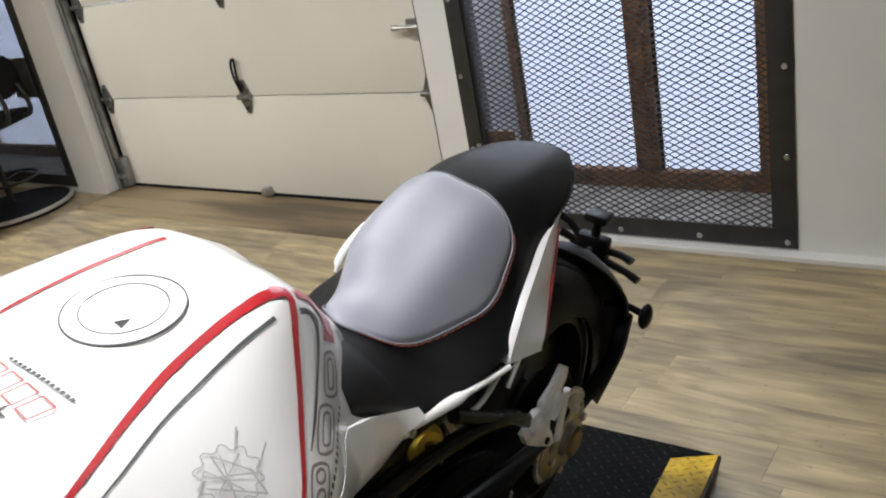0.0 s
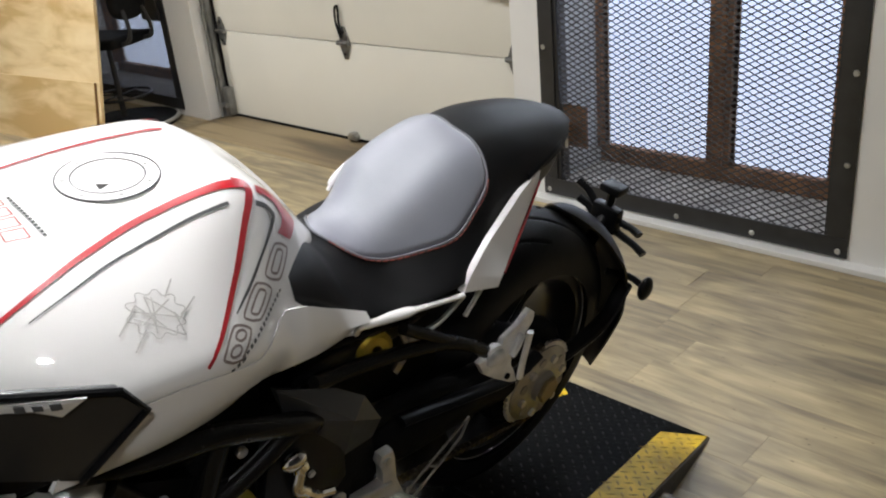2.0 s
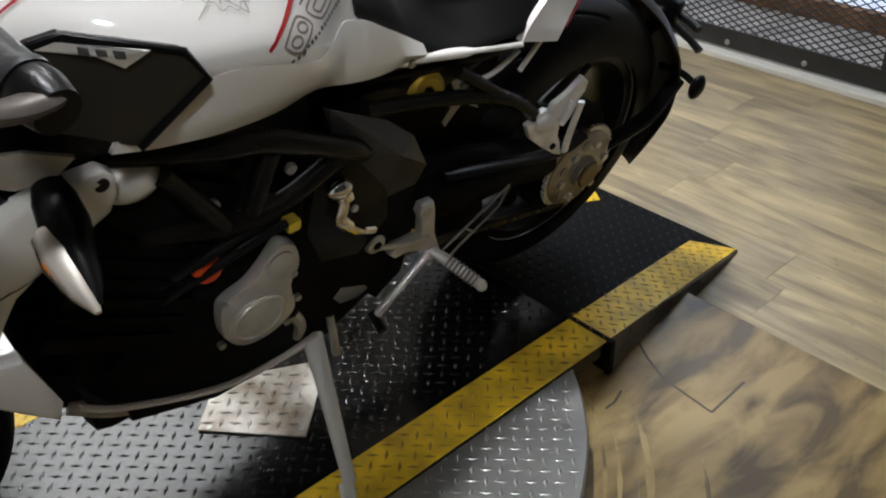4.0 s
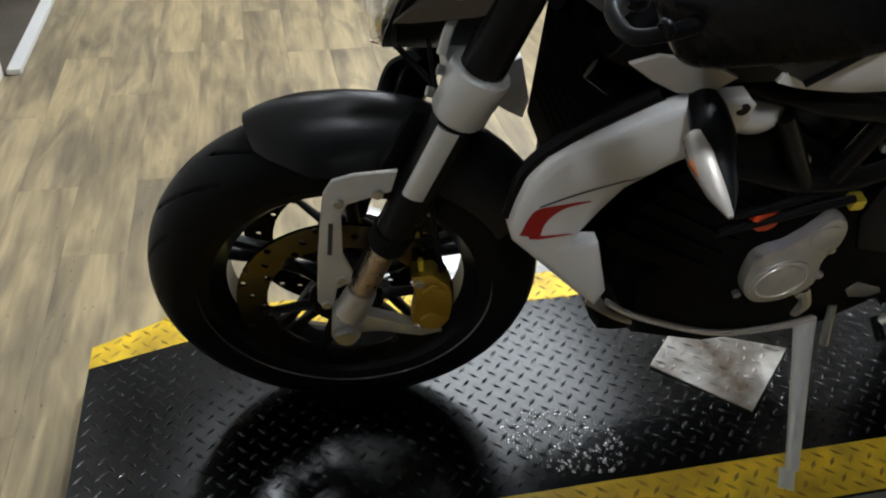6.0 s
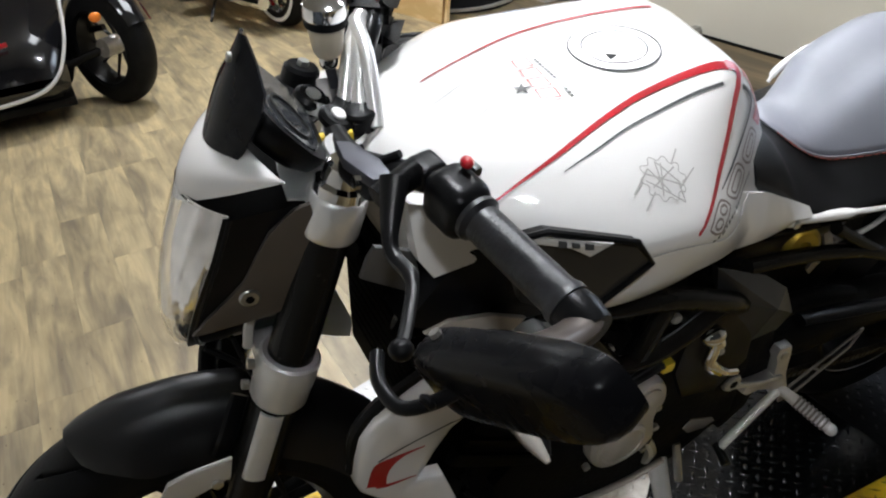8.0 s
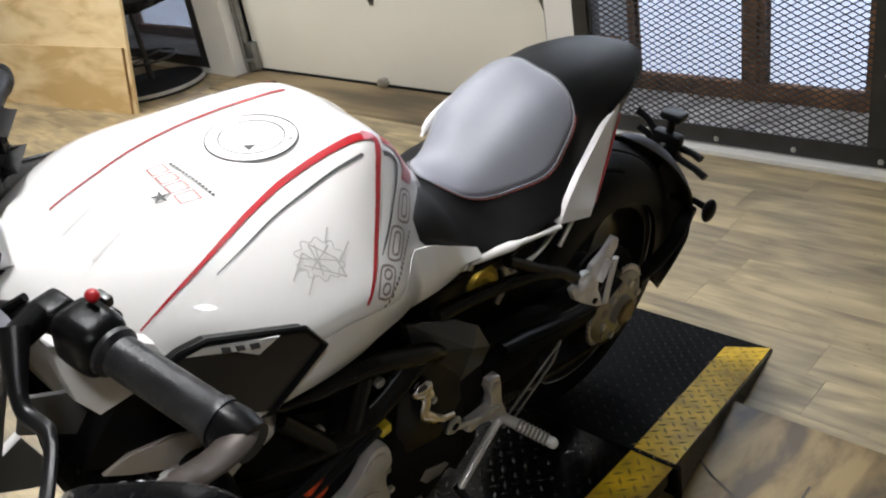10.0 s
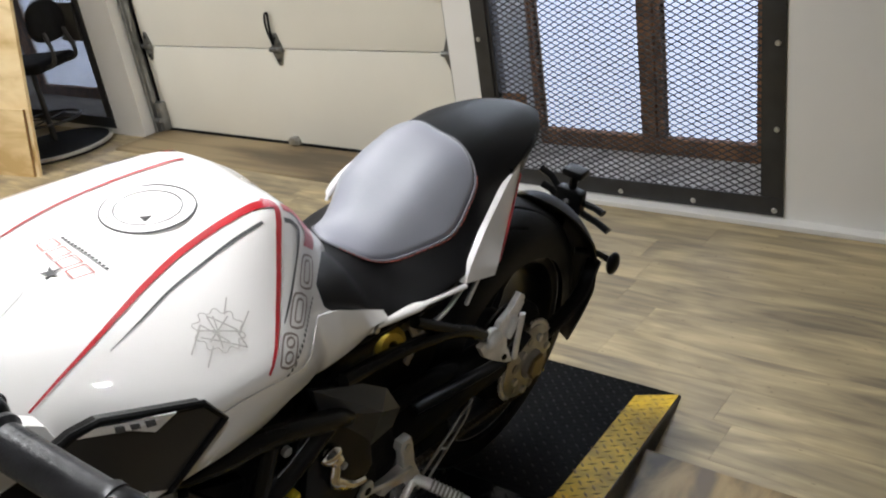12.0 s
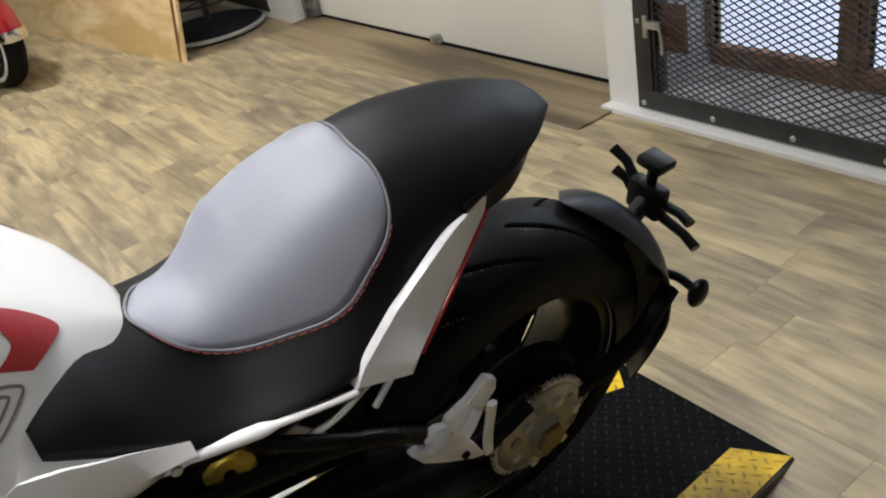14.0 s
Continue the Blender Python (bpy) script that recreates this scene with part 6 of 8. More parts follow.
part("cover_ridge", tube([V(0.063 + 0.038 * math.cos(radians(q)), 0.190, 0.418 + 0.034 * math.sin(radians(q))) for q in range(0, 361, 15)], 0.0022, 6), M_SILVER, cov)
part("cover_lobe", bplate([(0.028 + 0.022 * math.cos(radians(q)), 0.502 + 0.024 * math.sin(radians(q))) for q in range(0, 360, 15)], 0.184, 0.189, 0.003), M_SILVER, cov)
for u_, w_ in ((0.112, 0.470), (0.004, 0.470), (0.118, 0.392), (0.012, 0.372)):
    part("cover_bolt", disc(V(u_, 0.178, w_), AX, 0.006, 0.009, 8, 0.001), M_ZINC, cov)
part("lower_casting", bplate([(-0.083, 0.348), (-0.097, 0.365), (-0.145, 0.343), (-0.154, 0.330), (-0.133, 0.320), (-0.098, 0.327)], 0.150, 0.170, 0.004), M_TITAN, eng, "dull grey bracket casting")
part("oil_filler_cap", disc(V(0.130, 0.165, 0.545), AX, 0.020, 0.020, 10, 0.004), M_ORANGE, eng, "orange oil filler cap")
part("dipstick", btube([(0.155, 0.172, 0.535), (0.165, 0.175, 0.528)], 0.006, 8, None, 1), M_YELPLAST, eng)
part("sensor_plug", bbox((0.015, 0.165, 0.55), (-0.005, 0.185, 0.568), 0.004), M_YELPLAST, eng, "yellow sensor plug")
for pts, r in (([(0.20, 0.16, 0.53), (0.12, 0.185, 0.58), (0.05, 0.18, 0.60)], 0.007), ([(0.19, 0.17, 0.515), (0.10, 0.19, 0.565), (0.02, 0.185, 0.575)], 0.006), ([(0.10, 0.17, 0.60), (0.05, 0.185, 0.63), (-0.02, 0.175, 0.60)], 0.006)):
    part("hose", btube(pts, r, 8), M_RUBBER, eng)
part("cover_plate", bplate([(-0.03, 0.62), (-0.10, 0.63), (-0.16, 0.58), (-0.17, 0.48), (-0.12, 0.43), (-0.05, 0.45), (-0.02, 0.52)], 0.150, 0.176, 0.010), M_BLKPLASTIC, eng, "black sprocket cover")
part("frame_bolt", disc(V(-0.147, 0.176, 0.441), AX, 0.017, 0.008, 18, 0.003), M_ZINC, eng, "zinc frame bolt")
part("frame_bolt_socket", disc(V(-0.147, 0.1842, 0.441), AX, 0.008, 0.001, 6), M_ENGINE, eng)
# bright water fittings
bm = btube([(-0.060, 0.178, 0.600), (-0.072, 0.186, 0.575), (-0.065, 0.190, 0.545), (-0.078, 0.190, 0.525)], [0.014] * 7 + [0.009] * 6 + [0.011] * 6, 10)
btube([(-0.078, 0.190, 0.525), (-0.100, 0.192, 0.505), (-0.128, 0.192, 0.492)], [0.008] * 7 + [0.006] * 6, 8, bm)
blob(V(-0.062, 0.186, 0.596), (0.014, 0.020, 0.016), None, bm)
part("water_fitting", bm, M_CHROME, eng, "bright water fittings")
for u_, w_, r_ in ((0.12, 0.645, 0.011), (0.01, 0.655, 0.008), (-0.10, 0.535, 0.006), (0.015, 0.47, 0.006), (-0.01, 0.405, 0.006)):
    part("bright_bolt", disc(V(u_, 0.172, w_), AX, r_, 0.008, 8, 0.001), M_SILVER, eng)
part("lower_fitting", btube([(-0.010, 0.165, 0.36), (-0.022, 0.170, 0.33), (-0.020, 0.165, 0.30)], 0.010, 8), M_ZINC, eng)
# trellis frame
fr = part("frame", btube([(0.235, 0.165, 0.765), (0.14, 0.190, 0.748), (0.05, 0.195, 0.728), (-0.055, 0.190, 0.672), (-0.10, 0.180, 0.640)], 0.0155, 14), M_FRAME, BIKE, "black tubular trellis frame")
for s in (1, -1):
    for pts in ([(0.183, 0.185, 0.730), (0.106, 0.182, 0.612)], [(0.048, 0.190, 0.712), (0.072, 0.184, 0.615)], [(0.215, 0.160, 0.632), (0.106, 0.182, 0.612), (0.03, 0.190, 0.622), (-0.06, 0.185, 0.655)], [(0.33, 0.10, 0.80), (0.235, 0.165, 0.765)], [(0.37, 0.07, 0.72), (0.215, 0.160, 0.632)]):
        part("frame_tube", btube([(a, b * s, c) for a, b, c in pts], 0.0135, 12, None, 4 if len(pts) > 2 else 1), M_FRAME, fr)
part("frame_tube", btube([(0.235, -0.165, 0.765), (0.14, -0.190, 0.748), (0.05, -0.195, 0.728), (-0.055, -0.190, 0.672), (-0.10, -0.180, 0.640)], 0.0155, 14), M_FRAME, fr)
part("steering_head", tube([V(0.49, 0, 0.70), V(0.42, 0, 0.92)], 0.034, 20), M_FRAME, fr)
# faceted pivot plates
for s in (1, -1):
    bm = bmesh.new()
    P = [(-0.045, 0.172, 0.722), (-0.140, 0.176, 0.672), (-0.190, 0.180, 0.630), (-0.228, 0.178, 0.560), (-0.220, 0.170, 0.520), (-0.165, 0.172, 0.522), (-0.130, 0.176, 0.580), (-0.058, 0.174, 0.665)]
    c = bm.verts.new(V(-0.150, 0.206 * s, 0.628))
    vs = [bm.verts.new(V(a, b * s, d)) for a, b, d in P]
    for i in range(len(vs)):
        bm.faces.new((vs[i], vs[(i + 1) % len(vs)], c))
    bmesh.ops.recalc_face_normals(bm, faces=bm.faces)
    bmesh.ops.solidify(bm, geom=bm.faces[:], thickness=0.012)
    part("pivot_plate", bm, mat("dark_faceted_plastic", (0.016, 0.016, 0.016), 0.4, var=0.15) if s > 0 else M_BLKPLASTIC, BIKE, "dark grey faceted pivot cover", 10)
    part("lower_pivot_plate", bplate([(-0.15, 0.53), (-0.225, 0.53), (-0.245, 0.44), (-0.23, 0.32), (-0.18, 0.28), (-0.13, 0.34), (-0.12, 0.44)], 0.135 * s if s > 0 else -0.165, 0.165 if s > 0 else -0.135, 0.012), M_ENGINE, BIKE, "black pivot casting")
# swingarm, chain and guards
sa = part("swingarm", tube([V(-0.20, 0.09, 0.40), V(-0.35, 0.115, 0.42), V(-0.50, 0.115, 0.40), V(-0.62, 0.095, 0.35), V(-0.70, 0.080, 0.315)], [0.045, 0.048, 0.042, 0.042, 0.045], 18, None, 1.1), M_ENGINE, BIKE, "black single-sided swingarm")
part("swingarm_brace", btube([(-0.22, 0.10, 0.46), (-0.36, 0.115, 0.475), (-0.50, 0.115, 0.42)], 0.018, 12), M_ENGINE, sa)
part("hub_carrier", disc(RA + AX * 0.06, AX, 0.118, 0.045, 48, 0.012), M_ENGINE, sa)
part("chain_guard", btube([(-0.30, 0.150, 0.485), (-0.45, 0.160, 0.455), (-0.58, 0.160, 0.425), (-0.66, 0.150, 0.425)], 0.014, 10, None, 6, 0.5), M_BLKPLASTIC, sa)
M_CHAIN = mat("dull_chain_steel", (0.06, 0.05, 0.038), 0.45, 0.9)
for z0, z1 in ((0.405, 0.410), (0.330, 0.222)):
    bm = bmesh.new()
    a, b = V(-0.22, 0.132, z0), V(-0.707, 0.132, z1)
    for i in range(34):
        p, q = a.lerp(b, i / 34), a.lerp(b, (i + 0.8) / 34)
        box((p.x - 0.006, min(p.y, q.y), p.z - 0.006), (p.x + 0.006, max(p.y, q.y), p.z + 0.006), 0.001, bm, None, 1)
    part("chain_run", bm, M_CHAIN, sa, "dull drive chain", 0)["kind"] = "stuff"
# slotted lower guard, a bright outline frame
gl = [(-0.30, 0.300), (-0.315, 0.330), (-0.452, 0.412), (-0.437, 0.372), (-0.33, 0.300)]
part("chain_guard_fin", tube([V(a, 0.170, b) for a, b in gl + gl[:1]], 0.0026, 6), M_TITAN, sa, "thin outlined guard fin", 0)
part("chain_guard_fin_bar", tube([V(-0.36, 0.170, 0.355), V(-0.385, 0.170, 0.335)], 0.0022, 6), M_TITAN, sa)
# rider footrest hanger with peg and gear lever
bm = bplate([(-0.232, 0.478), (-0.256, 0.476), (-0.262, 0.455), (-0.270, 0.405), (-0.282, 0.375), (-0.292, 0.352), (-0.278, 0.335), (-0.262, 0.345), (-0.250, 0.372), (-0.215, 0.388), (-0.190, 0.388), (-0.178, 0.400), (-0.186, 0.415), (-0.215, 0.412), (-0.240, 0.412), (-0.236, 0.445), (-0.228, 0.462)], 0.165, 0.183, 0.004)
fh = part("footrest_hanger", bm, M_SILVER, BIKE, "cast silver footrest hanger")
part("hanger_bolt", disc(V(-0.243, 0.183, 0.462), AX, 0.008, 0.004, 12, 0.001), M_ZINC, fh)
part("footpeg", tube([V(-0.270, 0.178, 0.362), V(-0.285, 0.205, 0.352), V(-0.308, 0.266, 0.335)], [0.009, 0.011, 0.010], 12, None, 0.8), M_SILVER, fh, "ribbed silver footpeg")
bm = bmesh.new()
for i in range(8):
    c = V(-0.287, 0.21, 0.351).lerp(V(-0.305, 0.258, 0.337), i / 7)
    lathe([(0.009, -0.0022), (0.0122, -0.0015), (0.0122, 0.0015), (0.009, 0.0022)], 14, c, V(-0.03, 0.08, -0.022), bm)
part("peg_ribs", bm, mat("peg_grip_metal", (0.17, 0.155, 0.13), 0.5, 0.5), fh)
part("peg_tip", blob(V(-0.309, 0.269, 0.334), (0.011, 0.010, 0.010)), M_SILVERW, fh, "pale peg tip")
gl = part("gear_lever", btube([(-0.262, 0.185, 0.365), (-0.205, 0.192, 0.330), (-0.150, 0.198, 0.292)], 0.0075, 10, None, 5, 0.8), M_SILVER, fh, "silver gear lever")
part("gear_toe_piece", btube([(-0.150, 0.190, 0.292), (-0.145, 0.225, 0.283)], 0.008, 10, None, 1), M_RUBBER, fh, "black rubber toe piece")
part("gear_linkage", btube([(-0.255, 0.186, 0.405), (-0.20, 0.184, 0.415), (-0.13, 0.180, 0.44)], 0.0045, 8), M_ZINC, fh)
# passenger footrest hanger
bm = bplate([(-0.429, 0.557), (-0.447, 0.525), (-0.483, 0.494), (-0.530, 0.459), (-0.548, 0.452), (-0.531, 0.489), (-0.521, 0.505), (-0.518, 0.528), (-0.521, 0.541), (-0.539, 0.552), (-0.562, 0.581), (-0.562, 0.599), (-0.547, 0.612), (-0.520, 0.590), (-0.487, 0.578), (-0.484, 0.568), (-0.470, 0.575), (-0.448, 0.570), (-0.455, 0.552), (-0.442, 0.560)], 0.178, 0.190, 0.003)
ph = part("passenger_footrest", bm, M_CASTPALE, BIKE, "pale cast passenger footrest hanger")
part("footrest_arm", btube([(-0.549, 0.193, 0.462), (-0.546, 0.195, 0.502), (-0.550, 0.196, 0.567)], 0.0075, 10, None, 5, 0.7), M_CASTPALE, ph)
part("folded_peg", btube([(-0.508, 0.195, 0.538), (-0.516, 0.197, 0.553), (-0.528, 0.195, 0.574)], 0.0075, 10, None, 5, 0.8), M_CASTPALE, ph, "small folded peg")
part("cast_knuckle", blob(V(-0.470, 0.190, 0.550), (0.012, 0.022, 0.016)), M_CASTPALE, ph)
part("hanger_bolt", disc(V(-0.512, 0.190, 0.486), AX, 0.006, 0.004, 10), M_ENGINE, ph)
part("subframe_tube", btube([(-0.11, 0.165, 0.69), (-0.25, 0.165, 0.66), (-0.38, 0.175, 0.62), (-0.49, 0.178, 0.535)], 0.012, 10), M_FRAME, BIKE, "black subframe tube")
part("subframe_tube", btube([(-0.13, 0.13, 0.71), (-0.26, 0.14, 0.70), (-0.40, 0.14, 0.70), (-0.56, 0.11, 0.80)], 0.012, 10), M_FRAME, BIKE)
part("subframe_tube", btube([(-0.27, 0.165, 0.70), (-0.38, 0.175, 0.62)], 0.010, 10, None, 1), M_FRAME, BIKE)
# shock reservoir parts seen behind the subframe
part("shock_adjuster", lathe([(0.008, -0.018), (0.024, -0.018), (0.028, -0.008), (0.028, 0.010), (0.020, 0.018), (0.008, 0.018)], 24, V(-0.236, 0.140, 0.668), V(0.3, 1, 0.3)), M_GOLD, BIKE, "gold shock adjuster")
part("shock_body", tube([V(-0.245, 0.06, 0.66), V(-0.30, 0.075, 0.60)], 0.030, 18), M_TITAN, BIKE, "grey shock body")
part("heat_shield", bplate([(-0.291, 0.669), (-0.314, 0.661), (-0.376, 0.575), (-0.334, 0.599), (-0.306, 0.565), (-0.296, 0.578), (-0.320, 0.614)], 0.124, 0.130, 0.002), mat("bluish_shield_metal", (0.30, 0.31, 0.36), 0.3, 0.6), BIKE, "bluish metal shield")
part("white_hose", btube([(-0.30, 0.15, 0.655), (-0.35, 0.16, 0.665), (-0.40, 0.16, 0.69)], 0.004, 8), M_SILVERW, BIKE)
part("white_hose", btube([(-0.40, 0.17, 0.66), (-0.43, 0.17, 0.70), (-0.45, 0.165, 0.72)], 0.004, 8), M_SILVERW, BIKE)
# added dark block that closes the space below the seat
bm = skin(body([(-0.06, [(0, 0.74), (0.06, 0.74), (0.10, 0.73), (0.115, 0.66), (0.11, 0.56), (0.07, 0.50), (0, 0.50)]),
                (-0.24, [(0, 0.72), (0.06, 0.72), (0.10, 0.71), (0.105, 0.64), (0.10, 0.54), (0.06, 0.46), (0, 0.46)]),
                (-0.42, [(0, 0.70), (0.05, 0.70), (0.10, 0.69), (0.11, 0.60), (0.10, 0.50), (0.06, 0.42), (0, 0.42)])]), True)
part("gap_filler", bm, M_ENGINE, BIKE, "added dark block that fills the space below the seat", 40)
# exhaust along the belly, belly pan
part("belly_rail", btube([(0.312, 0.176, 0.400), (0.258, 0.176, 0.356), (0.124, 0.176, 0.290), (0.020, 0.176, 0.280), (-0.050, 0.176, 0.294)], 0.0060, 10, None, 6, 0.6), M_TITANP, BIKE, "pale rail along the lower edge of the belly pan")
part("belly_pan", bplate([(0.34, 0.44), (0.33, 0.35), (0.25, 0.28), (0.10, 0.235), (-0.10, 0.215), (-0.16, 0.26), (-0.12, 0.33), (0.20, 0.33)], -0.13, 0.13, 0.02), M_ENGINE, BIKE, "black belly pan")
part("exhaust_pipe", btube([(0.315, 0.130, 0.350), (0.271, 0.150, 0.331), (0.215, 0.154, 0.306), (0.159, 0.154, 0.286), (0.076, 0.154, 0.261), (-0.021, 0.152, 0.253), (-0.077, 0.148, 0.251)], 0.012, 12, None, 6, 0.7), mat("heat_tinted_steel", (0.42, 0.38, 0.34), 0.35, 0.8, var=0.3, scale=15), BIKE, "heat-tinted steel exhaust pipe")
part("silencer", btube([(-0.10, -0.10, 0.25), (-0.25, -0.14, 0.27), (-0.38, -0.18, 0.32)], 0.05, 18), M_FRAME, BIKE, "dark exhaust silencer on the far side")
part("oil_line", btube([(0.30, 0.14, 0.40), (0.26, 0.16, 0.34), (0.15, 0.15, 0.28)], 0.006, 8), M_RUBBER, BIKE)
# side stand
ks = part("side_stand", tube([V(-0.055, 0.150, 0.285), V(-0.045, 0.205, 0.225), V(-0.012, 0.335, 0.108)], [0.019, 0.0152, 0.0112], 14, None, 0.75), M_SILVERW, BIKE, "pale silver side stand")
part("stand_foot", tube([V(-0.010, 0.330, 0.100), V(0.006, 0.360, 0.097)], 0.0125, 12, None, 0.6), M_SILVERW, ks)
part("stand_bracket", bbox((-0.09, 0.12, 0.26), (-0.02, 0.165, 0.33), 0.012), M_ENGINE, ks)
part("stand_spring", btube([(-0.08, 0.168, 0.31), (-0.075, 0.20, 0.25)], 0.007, 8, None, 1), M_ZINC, ks)
# rear hugger and plate holder
bm = bmesh.new()
rings = []
for i in range(26):
    f = i / 25
    q = radians(65 - 92 * f)
    half = 0.112 * (0.06 + 0.94 * math.sin(min(1, f / 0.40) * math.pi / 2)) * (1 - 0.25 * max(0, f - 0.7) / 0.3)
    e = Vector((0, math.cos(q), math.sin(q)))
    rings.append([RA + e * (0.330 + 0.034 * math.sin(min(1, f / 0.5) * math.pi / 2) - 0.050 * abs(a) ** 2.2 * min(1, f / 0.3)) + AX * (a * half + 0.012) for a in [(j / 14 - 0.5) * 2 for j in range(15)]])
skin(rings, False, bm, wrap=False)
bmesh.ops.solidify(bm, geom=bm.faces[:], thickness=0.004)
bmesh.ops.recalc_face_normals(bm, faces=bm.faces)
hg = part("rear_hugger", bm, M_SATIN, BIKE, "gloss black rear hugger", 60)
part("hugger_arm", btube([(-0.72, 0.12, 0.32), (-0.90, 0.135, 0.36), (-1.02, 0.11, 0.40)], 0.018, 10, None, 6, 0.7), M_BLKPLASTIC, hg)
hold = part("plate_holder", bbox((-1.055, -0.035, 0.47), (-1.085, 0.035, 0.53), 0.008), M_BLKPLASTIC, BIKE, "black number plate bracket with a small lamp")
part("plate_arm", btube([(-1.00, 0.0, 0.44), (-1.04, 0.0, 0.475), (-1.07, 0.0, 0.50)], 0.016, 10), M_BLKPLASTIC, hold)
part("plate_lamp_stem", btube([(-1.072, 0.0, 0.52), (-1.075, 0.0, 0.565)], 0.010, 8, None, 1), M_BLKPLASTIC, hold)
part("plate_lamp", box((-0.026, 1.055, 0.562), (0.026, 1.098, 0.580), 0.006), M_BLKPLASTIC, hold, "small black plate lamp")
for (va, wa, vb, wb) in ((-0.02, 0.50, -0.095, 0.545), (-0.02, 0.475, -0.085, 0.505), (0.02, 0.50, 0.085, 0.490), (0.02, 0.475, 0.105, 0.450)):
    part("plate_claw", tube([V(-1.075, va, wa), V(-1.085, vb * 0.7, wb * 0.7 + wa * 0.3), V(-1.080, vb, wb)], [0.011, 0.010, 0.011], 8, None, 0.7), M_BLKPLASTIC, hold)
for va in (-0.02, 0.015):
    part("claw_bolt", disc(V(-1.075, va, 0.505), V(-0.6, 0, 0.8), 0.006, 0.010, 8), M_ZINC, hold)
for s in (1, -1):
    part("indicator_stalk", btube([(-1.015, 0.06 * s, 0.41), (-1.045, 0.10 * s, 0.405), (-1.055, 0.13 * s, 0.395)], 0.008, 8), M_BLKPLASTIC, hold)
    part("rear_indicator", blob(V(-1.058, 0.142 * s, 0.388), (0.014, 0.022, 0.030)), M_BLKPLASTIC, hold, "small black rear indicator")
part("tail_reflector", disc(V(-0.62, 0.10, 0.40), V(-1, 0.3, 0), 0.012, 0.004, 12), M_YELPLAST, hg)

# ---- display platform on its turntable ----


def treads(inside, x0, x1, y0, y1, z, pitch, slope=None, size=0.0125, wide=0.0034, h=0.0016):
    """Raised lozenges in a basket weave."""
    verts, faces = [], []
    nx, ny = int((x1 - x0) / pitch) + 1, int((y1 - y0) / pitch * 2) + 1
    for i in range(nx):
        for j in range(ny):
            x, y = x0 + i * pitch + (pitch / 2 if j % 2 else 0), y0 + j * pitch * 0.5
            if y > y1 or not inside(x, y):
                continue
            a = radians(45 if (j // 1) % 2 else -45)
            zz = z(x, y) if callable(z) else z
            tilt = (z(x, y + 0.01) - zz) / 0.01 if callable(z) else 0
            c, s = math.cos(a), math.sin(a)
            k = len(verts)
            for px, py, pz in ((-size, 0, 0), (0, wide, 0), (size, 0, 0), (0, -wide, 0), (-size * 0.55, 0, h), (0, wide * 0.35, h), (size * 0.55, 0, h), (0, -wide * 0.35, h)):
                dx, dy = px * c - py * s, px * s + py * c
                verts.append((x + dx, y + dy, zz + pz + dy * tilt))
            for f in ((0, 1, 5, 4), (1, 2, 6, 5), (2, 3, 7, 6), (3, 0, 4, 7), (4, 5, 6, 7)):
                faces.append([k + q for q in f])
    return verts, faces


def tread_part(name, data, material, parent, label):
    me = bpy.data.meshes.new(name)
    me.from_pydata(data[0], [], data[1])
    me.materials.append(material)
    for p in me.polygons:
        p.use_smooth = True
    ob = new(name, me)
    ob.parent = parent
    tagged(ob, label, "", "", "stuff")
    return ob


DZ = 0.130
DECK = [(0.030, 0.60), (-0.622, 0.60), (-0.622, -0.94), (-0.545, -1.10), (-0.045, -1.10), (0.030, -0.94)]
INNER = [(-0.068, 0.60), (-0.536, 0.60), (-0.536, -0.915), (-0.486, -1.10), (-0.105, -1.10), (-0.068, -0.915)]


def in_poly(poly, grow=0.0):
    def test(x, y):
        hit = False
        n = len(poly)
        for i in range(n):
            (xa, ya), (xb, yb) = poly[i], poly[(i + 1) % n]
            if (ya > y) != (yb > y) and x < (xb - xa) * (y - ya) / (yb - ya) + xa:
                hit = not hit
        return hit
    return test


